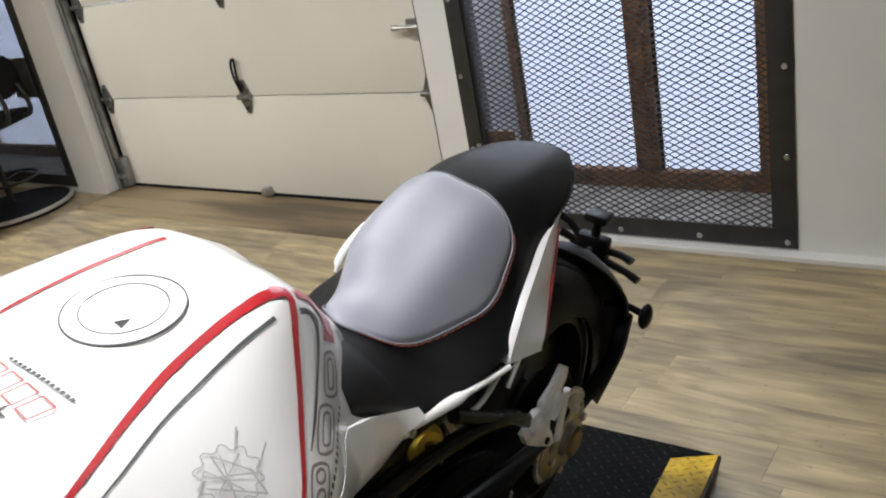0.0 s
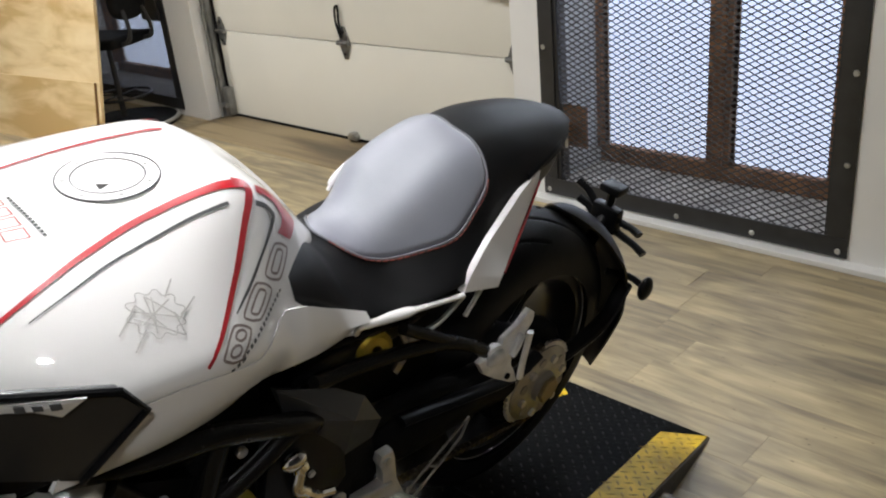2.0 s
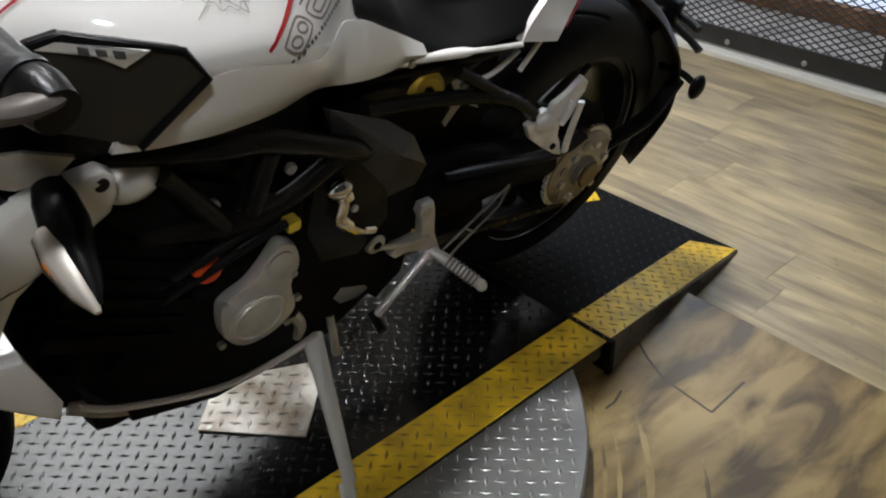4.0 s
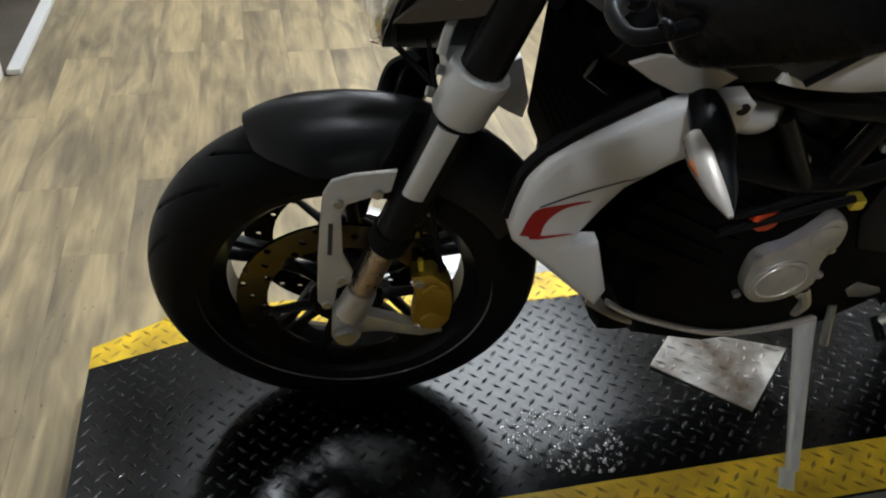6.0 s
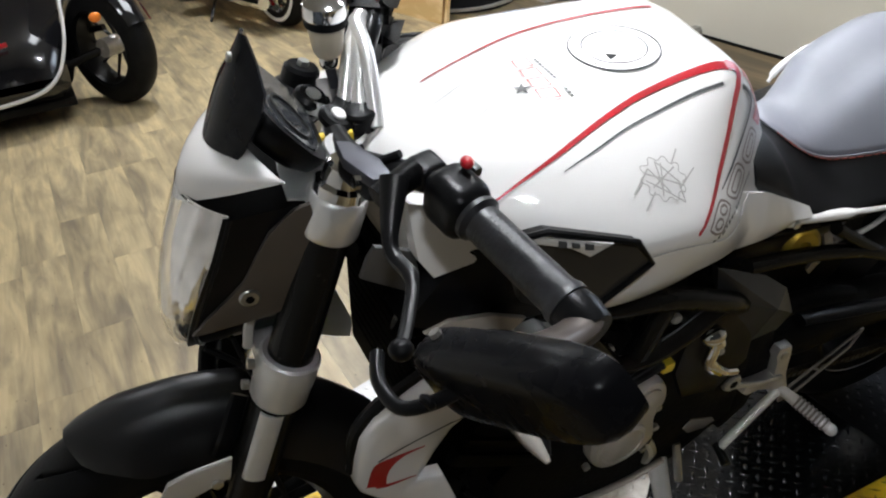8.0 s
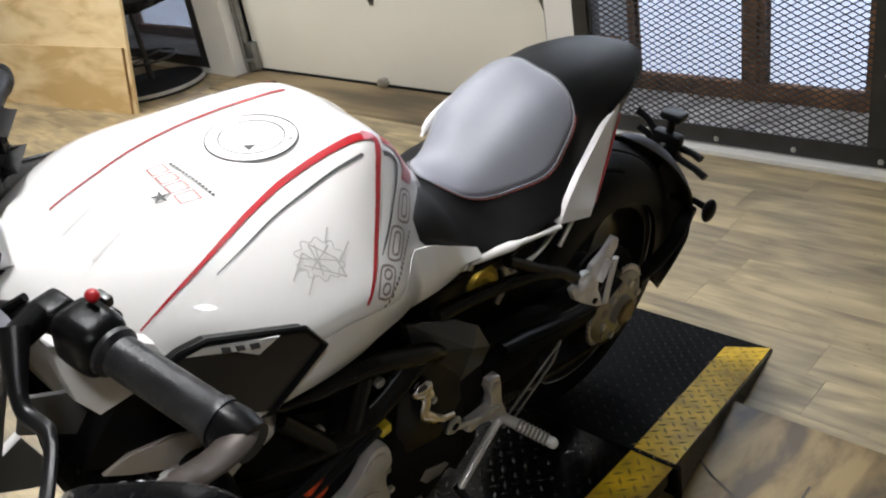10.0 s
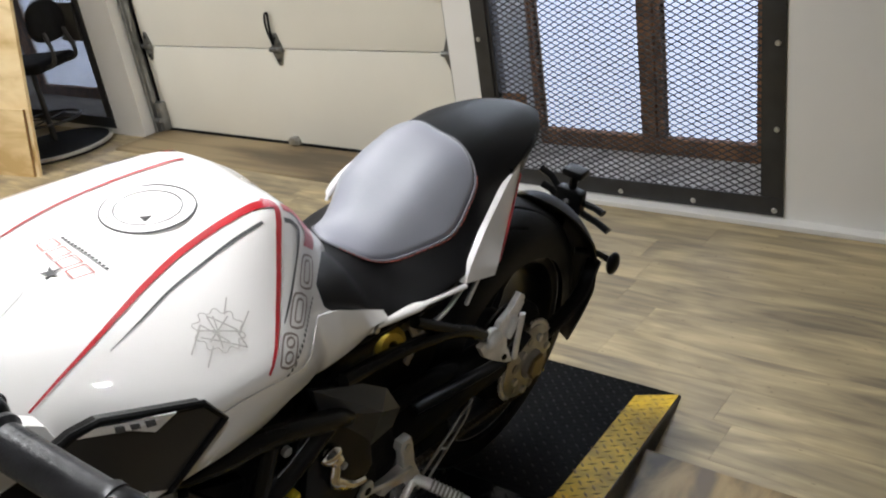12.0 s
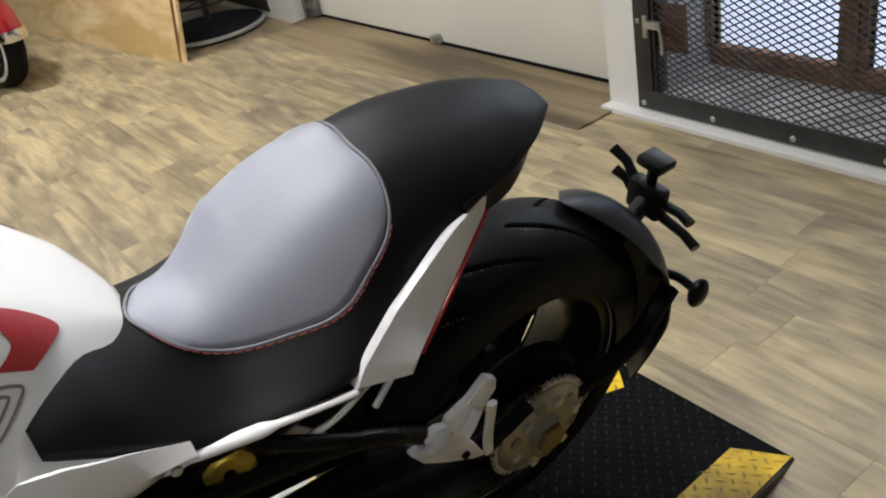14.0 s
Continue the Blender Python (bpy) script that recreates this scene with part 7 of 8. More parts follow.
def platform():
    p = empty("display_platform", pose(0, 0, 0), "low black tread-plate display platform with yellow edges and a ramp", "platform")
    part("deck", prism(DECK, 0.10, DZ - 0.0005), M_BLKPLATE, p, "black tread-plate deck", smooth=0)
    part("deck_face", prism(INNER, DZ - 0.0004, DZ), M_BLKPLATE, p, smooth=0)
    left = [(0.030, 0.60), (0.030, -0.94), (-0.045, -1.10), (-0.104, -1.10), (-0.0675, -0.915), (-0.0675, 0.60)]
    right = [(-0.622, 0.60), (-0.5365, 0.60), (-0.5365, -0.915), (-0.487, -1.10), (-0.545, -1.10), (-0.622, -0.94)]
    for o in (left, right):
        b = part("edge_band", prism(o, DZ - 0.0004, DZ + 0.0004), M_YELLOW, p, "worn yellow painted edge band", smooth=0)
        tread_part("tread_pattern", treads(in_poly(o), min(a[0] for a in o), max(a[0] for a in o), -1.09, 0.59, DZ + 0.0004, 0.034), M_WORNYEL, b, "raised yellow tread lozenges")
    tread_part("tread_pattern", treads(in_poly([(-0.074, 0.595), (-0.53, 0.595), (-0.53, -0.91), (-0.484, -1.09), (-0.108, -1.09), (-0.074, -0.91)]), -0.53, -0.07, -1.09, 0.59, DZ, 0.034), M_TREAD, p, "raised black tread lozenges")
    # ramp towards the rear
    y0, y1, z1 = 0.606, 1.235, 0.004

    def rz(x, y):
        return DZ + (z1 - DZ) * (y - y0) / (y1 - y0)
    xl0, xl1, xr0, xr1 = 0.030, -0.063, -0.622, -0.53
    bm = bmesh.new()
    v = [bm.verts.new(c) for c in ((xl0, y0, DZ), (xr0, y0, DZ), (xr1, y1, z1), (xl1, y1, z1), (xl0, y0, 0), (xr0, y0, 0), (xr1, y1, 0), (xl1, y1, 0))]
    for f in ((0, 1, 2, 3), (3, 7, 4, 0), (1, 5, 6, 2), (0, 4, 5, 1), (2, 6, 7, 3), (7, 6, 5, 4)):
        bm.faces.new([v[i] for i in f])
    bmesh.ops.recalc_face_normals(bm, faces=bm.faces)
    r = part("ramp", bm, M_RAMPPLATE, p, "black tread-plate ramp", smooth=0)
    for sgn, (a0, a1, b0, b1) in ((1, (xl0, xl1, -0.0675, -0.155)), (-1, (xr0, xr1, -0.5365, -0.44))):
        bm = bmesh.new()
        q = [(a0, y0, DZ), (b0, y0, DZ), (b1, y1 - 0.07, rz(0, y1 - 0.07)), (a1 + 0.0, y1, z1)]
        lo = [bm.verts.new(Vector(c) + Vector((0, 0, 0.0002))) for c in q]
        hi = [bm.verts.new(Vector(c) + Vector((0, 0, 0.0012))) for c in q]
        bm.faces.new(hi)
        for i in range(4):
            bm.faces.new((lo[i], lo[(i + 1) % 4], hi[(i + 1) % 4], hi[i]))
        bmesh.ops.recalc_face_normals(bm, faces=bm.faces)
        b = part("ramp_band", bm, M_YELLOW, r, "worn yellow painted ramp edge", smooth=0)
        poly = [(c[0], c[1]) for c in q]
        tread_part("tread_pattern", treads(in_poly(poly), min(c[0] for c in poly), max(c[0] for c in poly), y0, y1, lambda x, y: rz(x, y) + 0.0012, 0.034), M_WORNYEL, r, "raised yellow tread lozenges")
    tread_part("tread_pattern", treads(in_poly([(-0.075, y0 + 0.01), (-0.53, y0 + 0.01), (-0.45, y1 - 0.01), (-0.16, y1 - 0.01)]), -0.55, -0.07, y0, y1, lambda x, y: rz(x, y), 0.034), M_RAMPTREAD, r, "raised black tread lozenges")
    # tread-plate cheek along the ramp's side
    bm = bmesh.new()
    q = [(xl0 + 0.001, y0, DZ), (xl1 + 0.001, y1, z1), (xl1 + 0.006, y1, 0), (xl0 + 0.006, y0, 0.0)]
    bm.faces.new([bm.verts.new(c) for c in q])
    bmesh.ops.solidify(bm, geom=bm.faces[:], thickness=0.003)
    bmesh.ops.recalc_face_normals(bm, faces=bm.faces)
    part("ramp_cheek", bm, M_STEELPLATE, r, "grey steel ramp cheek", smooth=0)
    bm = bmesh.new()
    verts, faces = treads(lambda x, y: y < DZ * (1 - x / 0.63) - 0.004, 0.0, 0.62, 0.004, DZ, 0, 0.030, size=0.010, wide=0.003, h=0.002)
    mm = Matrix.Translation((xl0 + 0.0015, y0, 0)) @ Matrix.Rotation(math.atan2(xl1 - xl0, y1 - y0) * -1, 4, 'Z')
    vs = []
    for x, y, z in verts:
        vs.append(mm @ Vector((z + 0.003, x, y)))
    tread_part("tread_pattern", (vs, faces), M_STEELPLATE, r, "raised tread lozenges on the cheek")
    # loose dark cable across the joint
    part("joint_strip", box((-0.62, 0.598, DZ - 0.002), (0.034, 0.608, DZ + 0.003), 0.001), M_RUBBER, p, "dark joint strip")
    part("joint_drop", box((0.030, 0.596, 0.05), (0.042, 0.610, DZ + 0.003), 0.001), M_RUBBER, p)
    return p


platform()


def turntable():
    c = (-0.311, -0.033)
    t = empty("turntable", pose(c[0], c[1], 0), "round grey steel tread-plate turntable under the platform", "turntable")
    part("disc_plate", disc((0, 0, 0.05), (0, 0, 1), 0.631, 0.072, 96, 0.003), M_STEELPLATE, t, "round grey steel tread plate", smooth=30)
    tread_part("tread_pattern", treads(lambda x, y: x * x + y * y < 0.620 ** 2 and (x + c[0] > 0.0 or x + c[0] < -0.6), -0.63, 0.63, -0.63, 0.63, 0.122, 0.034), M_STEELPLATE, t, "raised steel lozenges")
    for q in (20, 43, -20):
        part("rivet", disc((0.592 * math.cos(radians(q)), 0.592 * math.sin(radians(q)), 0.122), (0, 0, 1), 0.008, 0.003, 12, 0.001), M_GALV, t)


turntable()
# sheet of bright tread plate under the engine
a = [(-0.398, -0.016), (-0.302, 0.172), (-0.162, 0.025), (-0.305, -0.103)]
pl = empty("aluminium_plate", pose(0, 0, 0), "scuffed bright aluminium tread plate lying under the engine", "metal plate")
part("sheet", prism(a, DZ + 0.0018, DZ + 0.0045, 2, 0.0008), M_SHINYPLATE, pl, smooth=0)
tread_part("tread_pattern", treads(in_poly([(-0.392, -0.012), (-0.304, 0.160), (-0.172, 0.024), (-0.303, -0.094)]), -0.4, -0.15, -0.1, 0.17, DZ + 0.0045, 0.036, size=0.0145, wide=0.0042, h=0.0028), M_SHINYPLATE, pl, "raised bright lozenges")
for x, y in ((-0.383, -0.012), (-0.296, -0.085), (-0.180, 0.03), (-0.302, 0.150)):
    part("rivet", disc((x, y, DZ + 0.0045), (0, 0, 1), 0.005, 0.0015, 10), M_ZINC, pl)

# glints of spilt water on the deck, made as scattered bright metal beads between the lozenges
M_DROP = mat("glint_beads", (0.80, 0.81, 0.83), 0.08, 1.0, var=0.1)


def glint_beads():
    rng = random.Random(12)
    verts, faces = [], []
    for _ in range(420):
        a, k = rng.random() * 6.283, math.sqrt(rng.random())
        x, y = -0.165 + 0.075 * k * math.cos(a) + 0.03 * k * math.sin(a), -0.315 + 0.10 * k * math.sin(a)
        if not -0.52 < x < -0.075:
            continue
        r = 0.0008 + 0.0030 * rng.random() ** 3
        n0 = len(verts)
        for ring, (rr, h) in enumerate(((1.0, 0.0), (0.75, 0.45), (0.35, 0.65))):
            for i in range(8):
                q = 6.283 * i / 8
                verts.append((x + r * rr * math.cos(q) * 1.2, y + r * rr * math.sin(q), DZ + 0.0002 + r * h))
        for ring in range(2):
            for i in range(8):
                j = (i + 1) % 8
                faces.append([n0 + ring * 8 + i, n0 + ring * 8 + j, n0 + ring * 8 + 8 + j, n0 + ring * 8 + 8 + i])
        faces.append([n0 + 16 + i for i in range(8)])
    me = bpy.data.meshes.new("glint_beads")
    me.from_pydata(verts, [], faces)
    me.materials.append(M_DROP)
    for p in me.polygons:
        p.use_smooth = True
    tagged(new("glint_beads", me), "mirror-bright metal beads as glints of spilt water on the tread-plate deck", "water", kind="stuff")


glint_beads()

# worn plywood base sheet beside the turntable
pb = empty("plywood_base", pose(0, 0, 0), "worn varnished plywood base sheet beside the turntable", "base sheet")
part("sheet", box((-0.25, -0.80, 0.0), (0.95, 0.95, 0.045), 0.004), M_PATCH, pb, "scuffed brown plywood", smooth=0)
# worn arcs that the turning edge has rubbed into the plywood
M_RUBBED = wood("rubbed_plywood", (0.42, 0.30, 0.13), (0.29, 0.20, 0.080), (0.13, 0.090, 0.040), 1, 20.0, 0.45, knots=False, stretch=2.0, offset=False)
M_GREYRUB = mat("grey_rubbed_streak", (0.22, 0.21, 0.20), 0.5, var=0.4, scale=20)
for r0, wd, a0, a1, mt in ((0.665, 0.012, -42, 62, M_RUBBED), (0.690, 0.020, -30, 50, M_RUBBED), (0.722, 0.010, -46, 40, M_GREYRUB), (0.742, 0.026, -25, 58, M_RUBBED), (0.790, 0.014, -40, 30, M_RUBBED), (0.838, 0.030, -22, 44, M_RUBBED)):
    bm = bmesh.new()
    rows = []
    for i in range(49):
        q = radians(a0 + (a1 - a0) * i / 48)
        w_ = wd * math.sin(math.pi * (0.04 + 0.92 * i / 48)) * (0.8 + 0.2 * math.sin(i * 1.7))
        rows.append([bm.verts.new((-0.311 + (r0 + k * w_) * math.cos(q), -0.033 + (r0 + k * w_) * math.sin(q), 0.0454)) for k in (-0.5, 0.5)])
    for (a, b), (c, d) in zip(rows, rows[1:]):
        bm.faces.new((a, b, d, c))
    bmesh.ops.recalc_face_normals(bm, faces=bm.faces)
    part("rubbed_arc", bm, mt, pb, "worn arc in the plywood", 0)

# ---- painted lines and marks on the tank ----


def band(name, edge_a, edge_b, s, material, label=""):
    """A painted field between two edges, laid on the tank."""
    pa, pb = (spline([V(a, b * s, c) for a, b, c in e], 5) for e in (edge_a, edge_b))
    bm = bmesh.new()
    rows = [[bm.verts.new(snap(a.lerp(b, j / 6), 0.0014)[0]) for j in range(7)] for a, b in zip(pa, pb)]
    for r0, r1 in zip(rows, rows[1:]):
        for j in range(6):
            bm.faces.new((r0[j], r0[j + 1], r1[j + 1], r1[j]))
    bmesh.ops.recalc_face_normals(bm, faces=bm.faces)
    return part(name, bm, material, TANKOB, label, 60)


for s in (1, -1):
    st_top = [(0.301, 0.150, 0.927), (0.263, 0.151, 0.948), (0.227, 0.148, 0.962), (0.187, 0.139, 0.972), (0.140, 0.124, 0.978), (0.092, 0.110, 0.981), (0.050, 0.103, 0.983), (0.010, 0.098, 0.984), (-0.022, 0.096, 0.983), (-0.050, 0.096, 0.979)]
    if s > 0:
        decal("red_stripe", st_top, (0.002, 0.0135), M_RED, TANKOB, 0.0014, label="bright red stripe")
    else:
        decal("red_stripe", [(0.290, -0.026, 0.978), (0.226, -0.040, 0.985), (0.167, -0.054, 0.989), (0.109, -0.062, 0.989), (0.063, -0.062, 0.989), (0.010, -0.058, 0.988), (-0.045, -0.050, 0.984)], (0.002, 0.006), M_RED, TANKOB, 0.0014, label="thin red stripe")
    st_side = [(-0.046, 0.093 * s, 0.981), (-0.062, 0.098 * s, 0.971), (-0.056, 0.110 * s, 0.963), (-0.035, 0.131 * s, 0.950), (-0.002, 0.165 * s, 0.926), (0.030, 0.197 * s, 0.908), (0.060, 0.222 * s, 0.893), (0.087, 0.241 * s, 0.882)]
    decal("red_stripe", st_side, (0.015, 0.004), M_RED, TANKOB, 0.0016)
    decal("grey_line", [(0.217, 0.163 * s, 0.956), (0.179, 0.157 * s, 0.965), (0.124, 0.142 * s, 0.971), (0.070, 0.132 * s, 0.974), (0.023, 0.124 * s, 0.975), (-0.025, 0.117 * s, 0.972)], (0.001, 0.0046), M_GREYLINE, TANKOB, 0.0014, label="tapering grey line")
    # red corner block and grey hook beside the seat
    band("red_block", [(-0.078, 0.088, 0.963), (-0.098, 0.079, 0.946), (-0.122, 0.068, 0.920), (-0.143, 0.062, 0.892), (-0.151, 0.066, 0.876), (-0.137, 0.086, 0.879), (-0.116, 0.105, 0.881)],
         [(-0.075, 0.098, 0.958), (-0.092, 0.091, 0.945), (-0.102, 0.088, 0.933), (-0.109, 0.091, 0.921), (-0.111, 0.095, 0.910), (-0.103, 0.105, 0.906), (-0.091, 0.115, 0.906)], s, M_RED, "red corner block")
    band("grey_hook", [(-0.066, 0.107, 0.956), (-0.085, 0.101, 0.941), (-0.096, 0.100, 0.925), (-0.092, 0.108, 0.919), (-0.056, 0.139, 0.911), (-0.013, 0.174, 0.900), (0.026, 0.202, 0.895)],
         [(-0.063, 0.112, 0.952), (-0.079, 0.107, 0.940), (-0.087, 0.107, 0.929), (-0.085, 0.111, 0.925), (-0.054, 0.139, 0.915), (-0.012, 0.171, 0.904), (0.026, 0.201, 0.897)], s, M_GREYLINE, "grey hooked line")

M_NUM = mat("brown_grey_decal", (0.20, 0.155, 0.14), 0.35, var=0.1, coat=0.6)


def cell(c, a, b):
    """A point in a four-cornered field: a across, b down."""
    tl, tr, br, bl = (Vector(p) for p in c)
    return tl * (1 - a) * (1 - b) + tr * a * (1 - b) + br * a * b + bl * (1 - a) * b


def numeral(c, eight):
    """One outlined numeral, a rounded ring, with a waist for the eight."""
    def ring(x0, y0, x1, y1, k=0.28):
        pts = [(x0 + k, y0), (x1 - k, y0), (x1, y0 + k * 0.5), (x1, y1 - k * 0.5), (x1 - k, y1), (x0 + k, y1), (x0, y1 - k * 0.5), (x0, y0 + k * 0.5)]
        decal("numeral_outline", [tuple(cell(c, a, b)) for a, b in pts], 0.0032, M_NUM, TANKOB, 0.0014, 4, True)
    ring(0, 0, 1, 1)
    if eight:
        ring(0.26, 0.12, 0.74, 0.42, 0.16)
        ring(0.26, 0.56, 0.74, 0.88, 0.16)
    else:
        ring(0.28, 0.16, 0.72, 0.84, 0.16)


numeral([(-0.078, 0.126, 0.904), (-0.107, 0.114, 0.879), (-0.067, 0.150, 0.867), (-0.038, 0.161, 0.892)], False)
numeral([(-0.021, 0.169, 0.898), (-0.049, 0.162, 0.872), (-0.006, 0.198, 0.868), (0.021, 0.204, 0.888)], False)
numeral([(0.036, 0.210, 0.892), (0.012, 0.207, 0.873), (0.043, 0.232, 0.861), (0.069, 0.237, 0.877)], True)
# a row of small illegible dark marks below the numerals
d0, d1 = Vector((-0.062, 0.157, 0.861)), Vector((0.062, 0.240, 0.860))
for i in range(16):
    a, b = d0.lerp(d1, i / 16), d0.lerp(d1, (i + 0.62) / 16)
    decal("small_mark", [tuple(a), tuple((a + b) / 2), tuple(b)], 0.0045 if i % 3 else 0.0032, M_GREYLINE, TANKOB, 0.0022, 2)


def emblem(centre, right, down, size):
    """A plain wheel-like emblem: a notched ring crossed by slanting strokes."""
    c, r, d = Vector(centre), Vector(right).normalized(), Vector(down).normalized()

    def at(a, b):
        return tuple(c + (r * a + d * b) * size)
    pts = []
    for i in range(40):
        q = 2 * math.pi * i / 40
        k = 0.60 if (i // 2) % 2 else 0.50
        pts.append(at(k * math.cos(q), k * math.sin(q)))
    decal("emblem_ring", pts, 0.0013, M_PALELINE, TANKOB, 0.0014, 2, True)
    for (x0, y0), (x1, y1) in (((-0.98, 0.42), (-0.45, 0.15)), ((0.42, -0.20), (0.86, -0.46)), ((-0.46, -0.18), (0.10, 0.75)), ((0.10, 0.75), (0.30, 0.18)), ((-0.95, -0.05), (-0.2, -0.4)), ((0.2, 0.4), (0.95, 0.15)), ((-0.36, -0.34), (0.36, 0.40)), ((-0.28, 0.28), (0.10, -0.46)),
                               ((0.10, -0.46), (0.30, 0.30)), ((-0.42, 0.04), (0.44, -0.12)), ((-0.20, -0.40), (-0.10, 0.36)), ((0.20, -0.36), (-0.34, 0.34))):
        decal("emblem_stroke", [at(x0, y0), at((x0 + x1) / 2, (y0 + y1) / 2), at(x1, y1)], 0.0017, M_PALELINE, TANKOB, 0.0019, 6)


emblem((0.112, 0.197, 0.936), (-0.055, -0.012, 0.003), (-0.014, 0.027, -0.018), 0.046)
# star and outlined blocks on the tank's top
sc = V(0.203, 0.050, 0.987)
bm = bmesh.new()
vs = []
for i in range(10):
    q = radians(36 * i + 10)
    r = 0.0115 if i % 2 == 0 else 0.0042
    vs.append(bm.verts.new(snap(sc + Vector((math.cos(q) * r, math.sin(q) * r, 0)), 0.0015)[0]))
cv = bm.verts.new(snap(sc, 0.0015)[0])
for i in range(10):
    bm.faces.new((vs[i], vs[(i + 1) % 10], cv))
bmesh.ops.recalc_face_normals(bm, faces=bm.faces)
part("star_mark", bm, M_GREYLINE, TANKOB, "small dark star")
M_PINK = mat("faded_red_decal", (0.42, 0.11, 0.10), 0.5, spec=0.15)
for i in range(4):
    f0, f1 = i / 4 + 0.03, (i + 1) / 4 - 0.03
    c = [Vector((0.186, -0.004, 0.988)).lerp(Vector((0.194, 0.078, 0.986)), f0), Vector((0.168, -0.002, 0.989)).lerp(Vector((0.173, 0.084, 0.985)), f0), Vector((0.168, -0.002, 0.989)).lerp(Vector((0.173, 0.084, 0.985)), f1), Vector((0.186, -0.004, 0.988)).lerp(Vector((0.194, 0.078, 0.986)), f1)]
    c4 = [c[j].lerp(c[(j + 1) % 4], f_) for j in range(4) for f_ in (0.06, 0.5, 0.94)]
    decal("block_outline", [tuple(p) for p in c4], 0.0016, M_PINK, TANKOB, 0.0030, 4, True)
for i in range(14):
    a, b = Vector((0.160, 0.004, 0.989)).lerp(Vector((0.160, 0.088, 0.985)), i / 14), Vector((0.160, 0.004, 0.989)).lerp(Vector((0.160, 0.088, 0.985)), (i + 0.7) / 14)
    decal("small_mark", [tuple(a), tuple((a + b) / 2), tuple(b)], 0.0035, M_GREYLINE, TANKOB, 0.0022, 2)
# shade of the flutes on the tank's nose, painted as soft grey lines
for v0 in (0.045, -0.01):
    decal("flute_shade_line", [(0.30, v0 + 0.03, 0.972), (0.26, v0 + 0.018, 0.981), (0.215, v0, 0.987)], (0.0035, 0.0006), mat("painted_flute_shade", (0.62, 0.60, 0.58), 0.3, coat=0.8), TANKOB, 0.0013)

# cut lines and stains in the plywood base
for i, pts in enumerate(([(0.005, 0.735), (0.06, 0.70), (0.12, 0.672), (0.238, 0.660), (0.236, 0.72), (0.234, 0.777)], [(0.084, 0.586), (0.095, 0.55), (0.094, 0.524)])):
    bm = bmesh.new()
    for a, b in zip(pts, pts[1:]):
        d = Vector((b[0] - a[0], b[1] - a[1], 0)).normalized()
        n_ = Vector((-d.y, d.x, 0)) * 0.0028
        A, B = Vector((*a, 0.0455)), Vector((*b, 0.0455))
        bm.faces.new([bm.verts.new(p) for p in (A - n_, A + n_, B + n_, B - n_)])
    bmesh.ops.recalc_face_normals(bm, faces=bm.faces)
    part("saw_cut", bm, M_JOINT, pb, "dark saw cut in the plywood", 0)

# ---- things beyond the bike ----


def office_stool():
    """Black padded stool with a backrest on a round base plate."""
    st = empty("drafting_chair", pose(-4.66, 2.02, 0, 0, 0, -62), "black padded drafting chair with a round base standing before the window", "chair")
    M_PADBLK = mat("black_upholstery", (0.008, 0.008, 0.009), 0.75, var=0.2, scale=20, bump=0.3, bscale=300, spec=0.2)
    M_PALE = mat("pale_base_rim", (0.42, 0.41, 0.38), 0.5)
    part("seat", box((-0.21, -0.20, 0.52), (0.21, 0.20, 0.585), 0.03, None, None, 3), M_PADBLK, st)
    bm = skin([[Vector((0.175 * k * math.cos(q) * (1 - 0.1 * math.sin(q)), 0.20 + y, 0.80 + 0.125 * k * (abs(math.sin(q)) ** 0.7) * (1 if math.sin(q) > 0 else -1))) for q in [2 * math.pi * i / 28 for i in range(28)]] for y, k in ((-0.02, 0.9), (-0.005, 1.0), (0.02, 1.0), (0.035, 0.88))])
    part("backrest", bm, M_PADBLK, st, "", 60)
    for sx in (-1, 1):
        part("back_support", tube(spline([(0.11 * sx, 0.10, 0.535), (0.12 * sx, 0.24, 0.55), (0.11 * sx, 0.265, 0.63), (0.10 * sx, 0.235, 0.74)], 6), 0.014, 10), M_BLKSTEEL, st)
    part("column", tube([(0, 0, 0.03), (0, 0, 0.53)], [0.020, 0.016], 14), M_BLKSTEEL, st)
    b = part("base_plate", lathe([(0.001, 0.0), (0.33, 0.0), (0.345, 0.012), (0.33, 0.035), (0.10, 0.055), (0.001, 0.06)], 48, (0, 0, 0), (0, 0, 1)), M_PADBLK, st, "wide black round base")
    part("base_rim", lathe([(0.335, 0.022), (0.349, 0.018), (0.349, 0.032), (0.330, 0.0372)], 48, (0, 0, 0), (0, 0, 1)), M_PALE, b, "pale ring round the base")
    part("foot_ring", lathe([(0.20 + 0.009 * math.cos(q), 0.20 + 0.009 * math.sin(q)) for q in [2 * math.pi * i / 8 for i in range(8)]], 36, (0, 0, 0), (0, 0, 1)), M_BLKSTEEL, st)
    for q in (0, 90, 180, 270):
        part("ring_spoke", tube([(0.02 * math.cos(radians(q)), 0.02 * math.sin(radians(q)), 0.2), (0.195 * math.cos(radians(q)), 0.195 * math.sin(radians(q)), 0.2)], 0.006, 8), M_BLKSTEEL, st)


office_stool()

M_CRRED = mat("deep_red_paint", (0.30, 0.008, 0.012), 0.2, var=0.1, coat=1.0)
M_WHITEWALL = mat("whitewall_rubber", (0.72, 0.71, 0.68), 0.5, var=0.06)


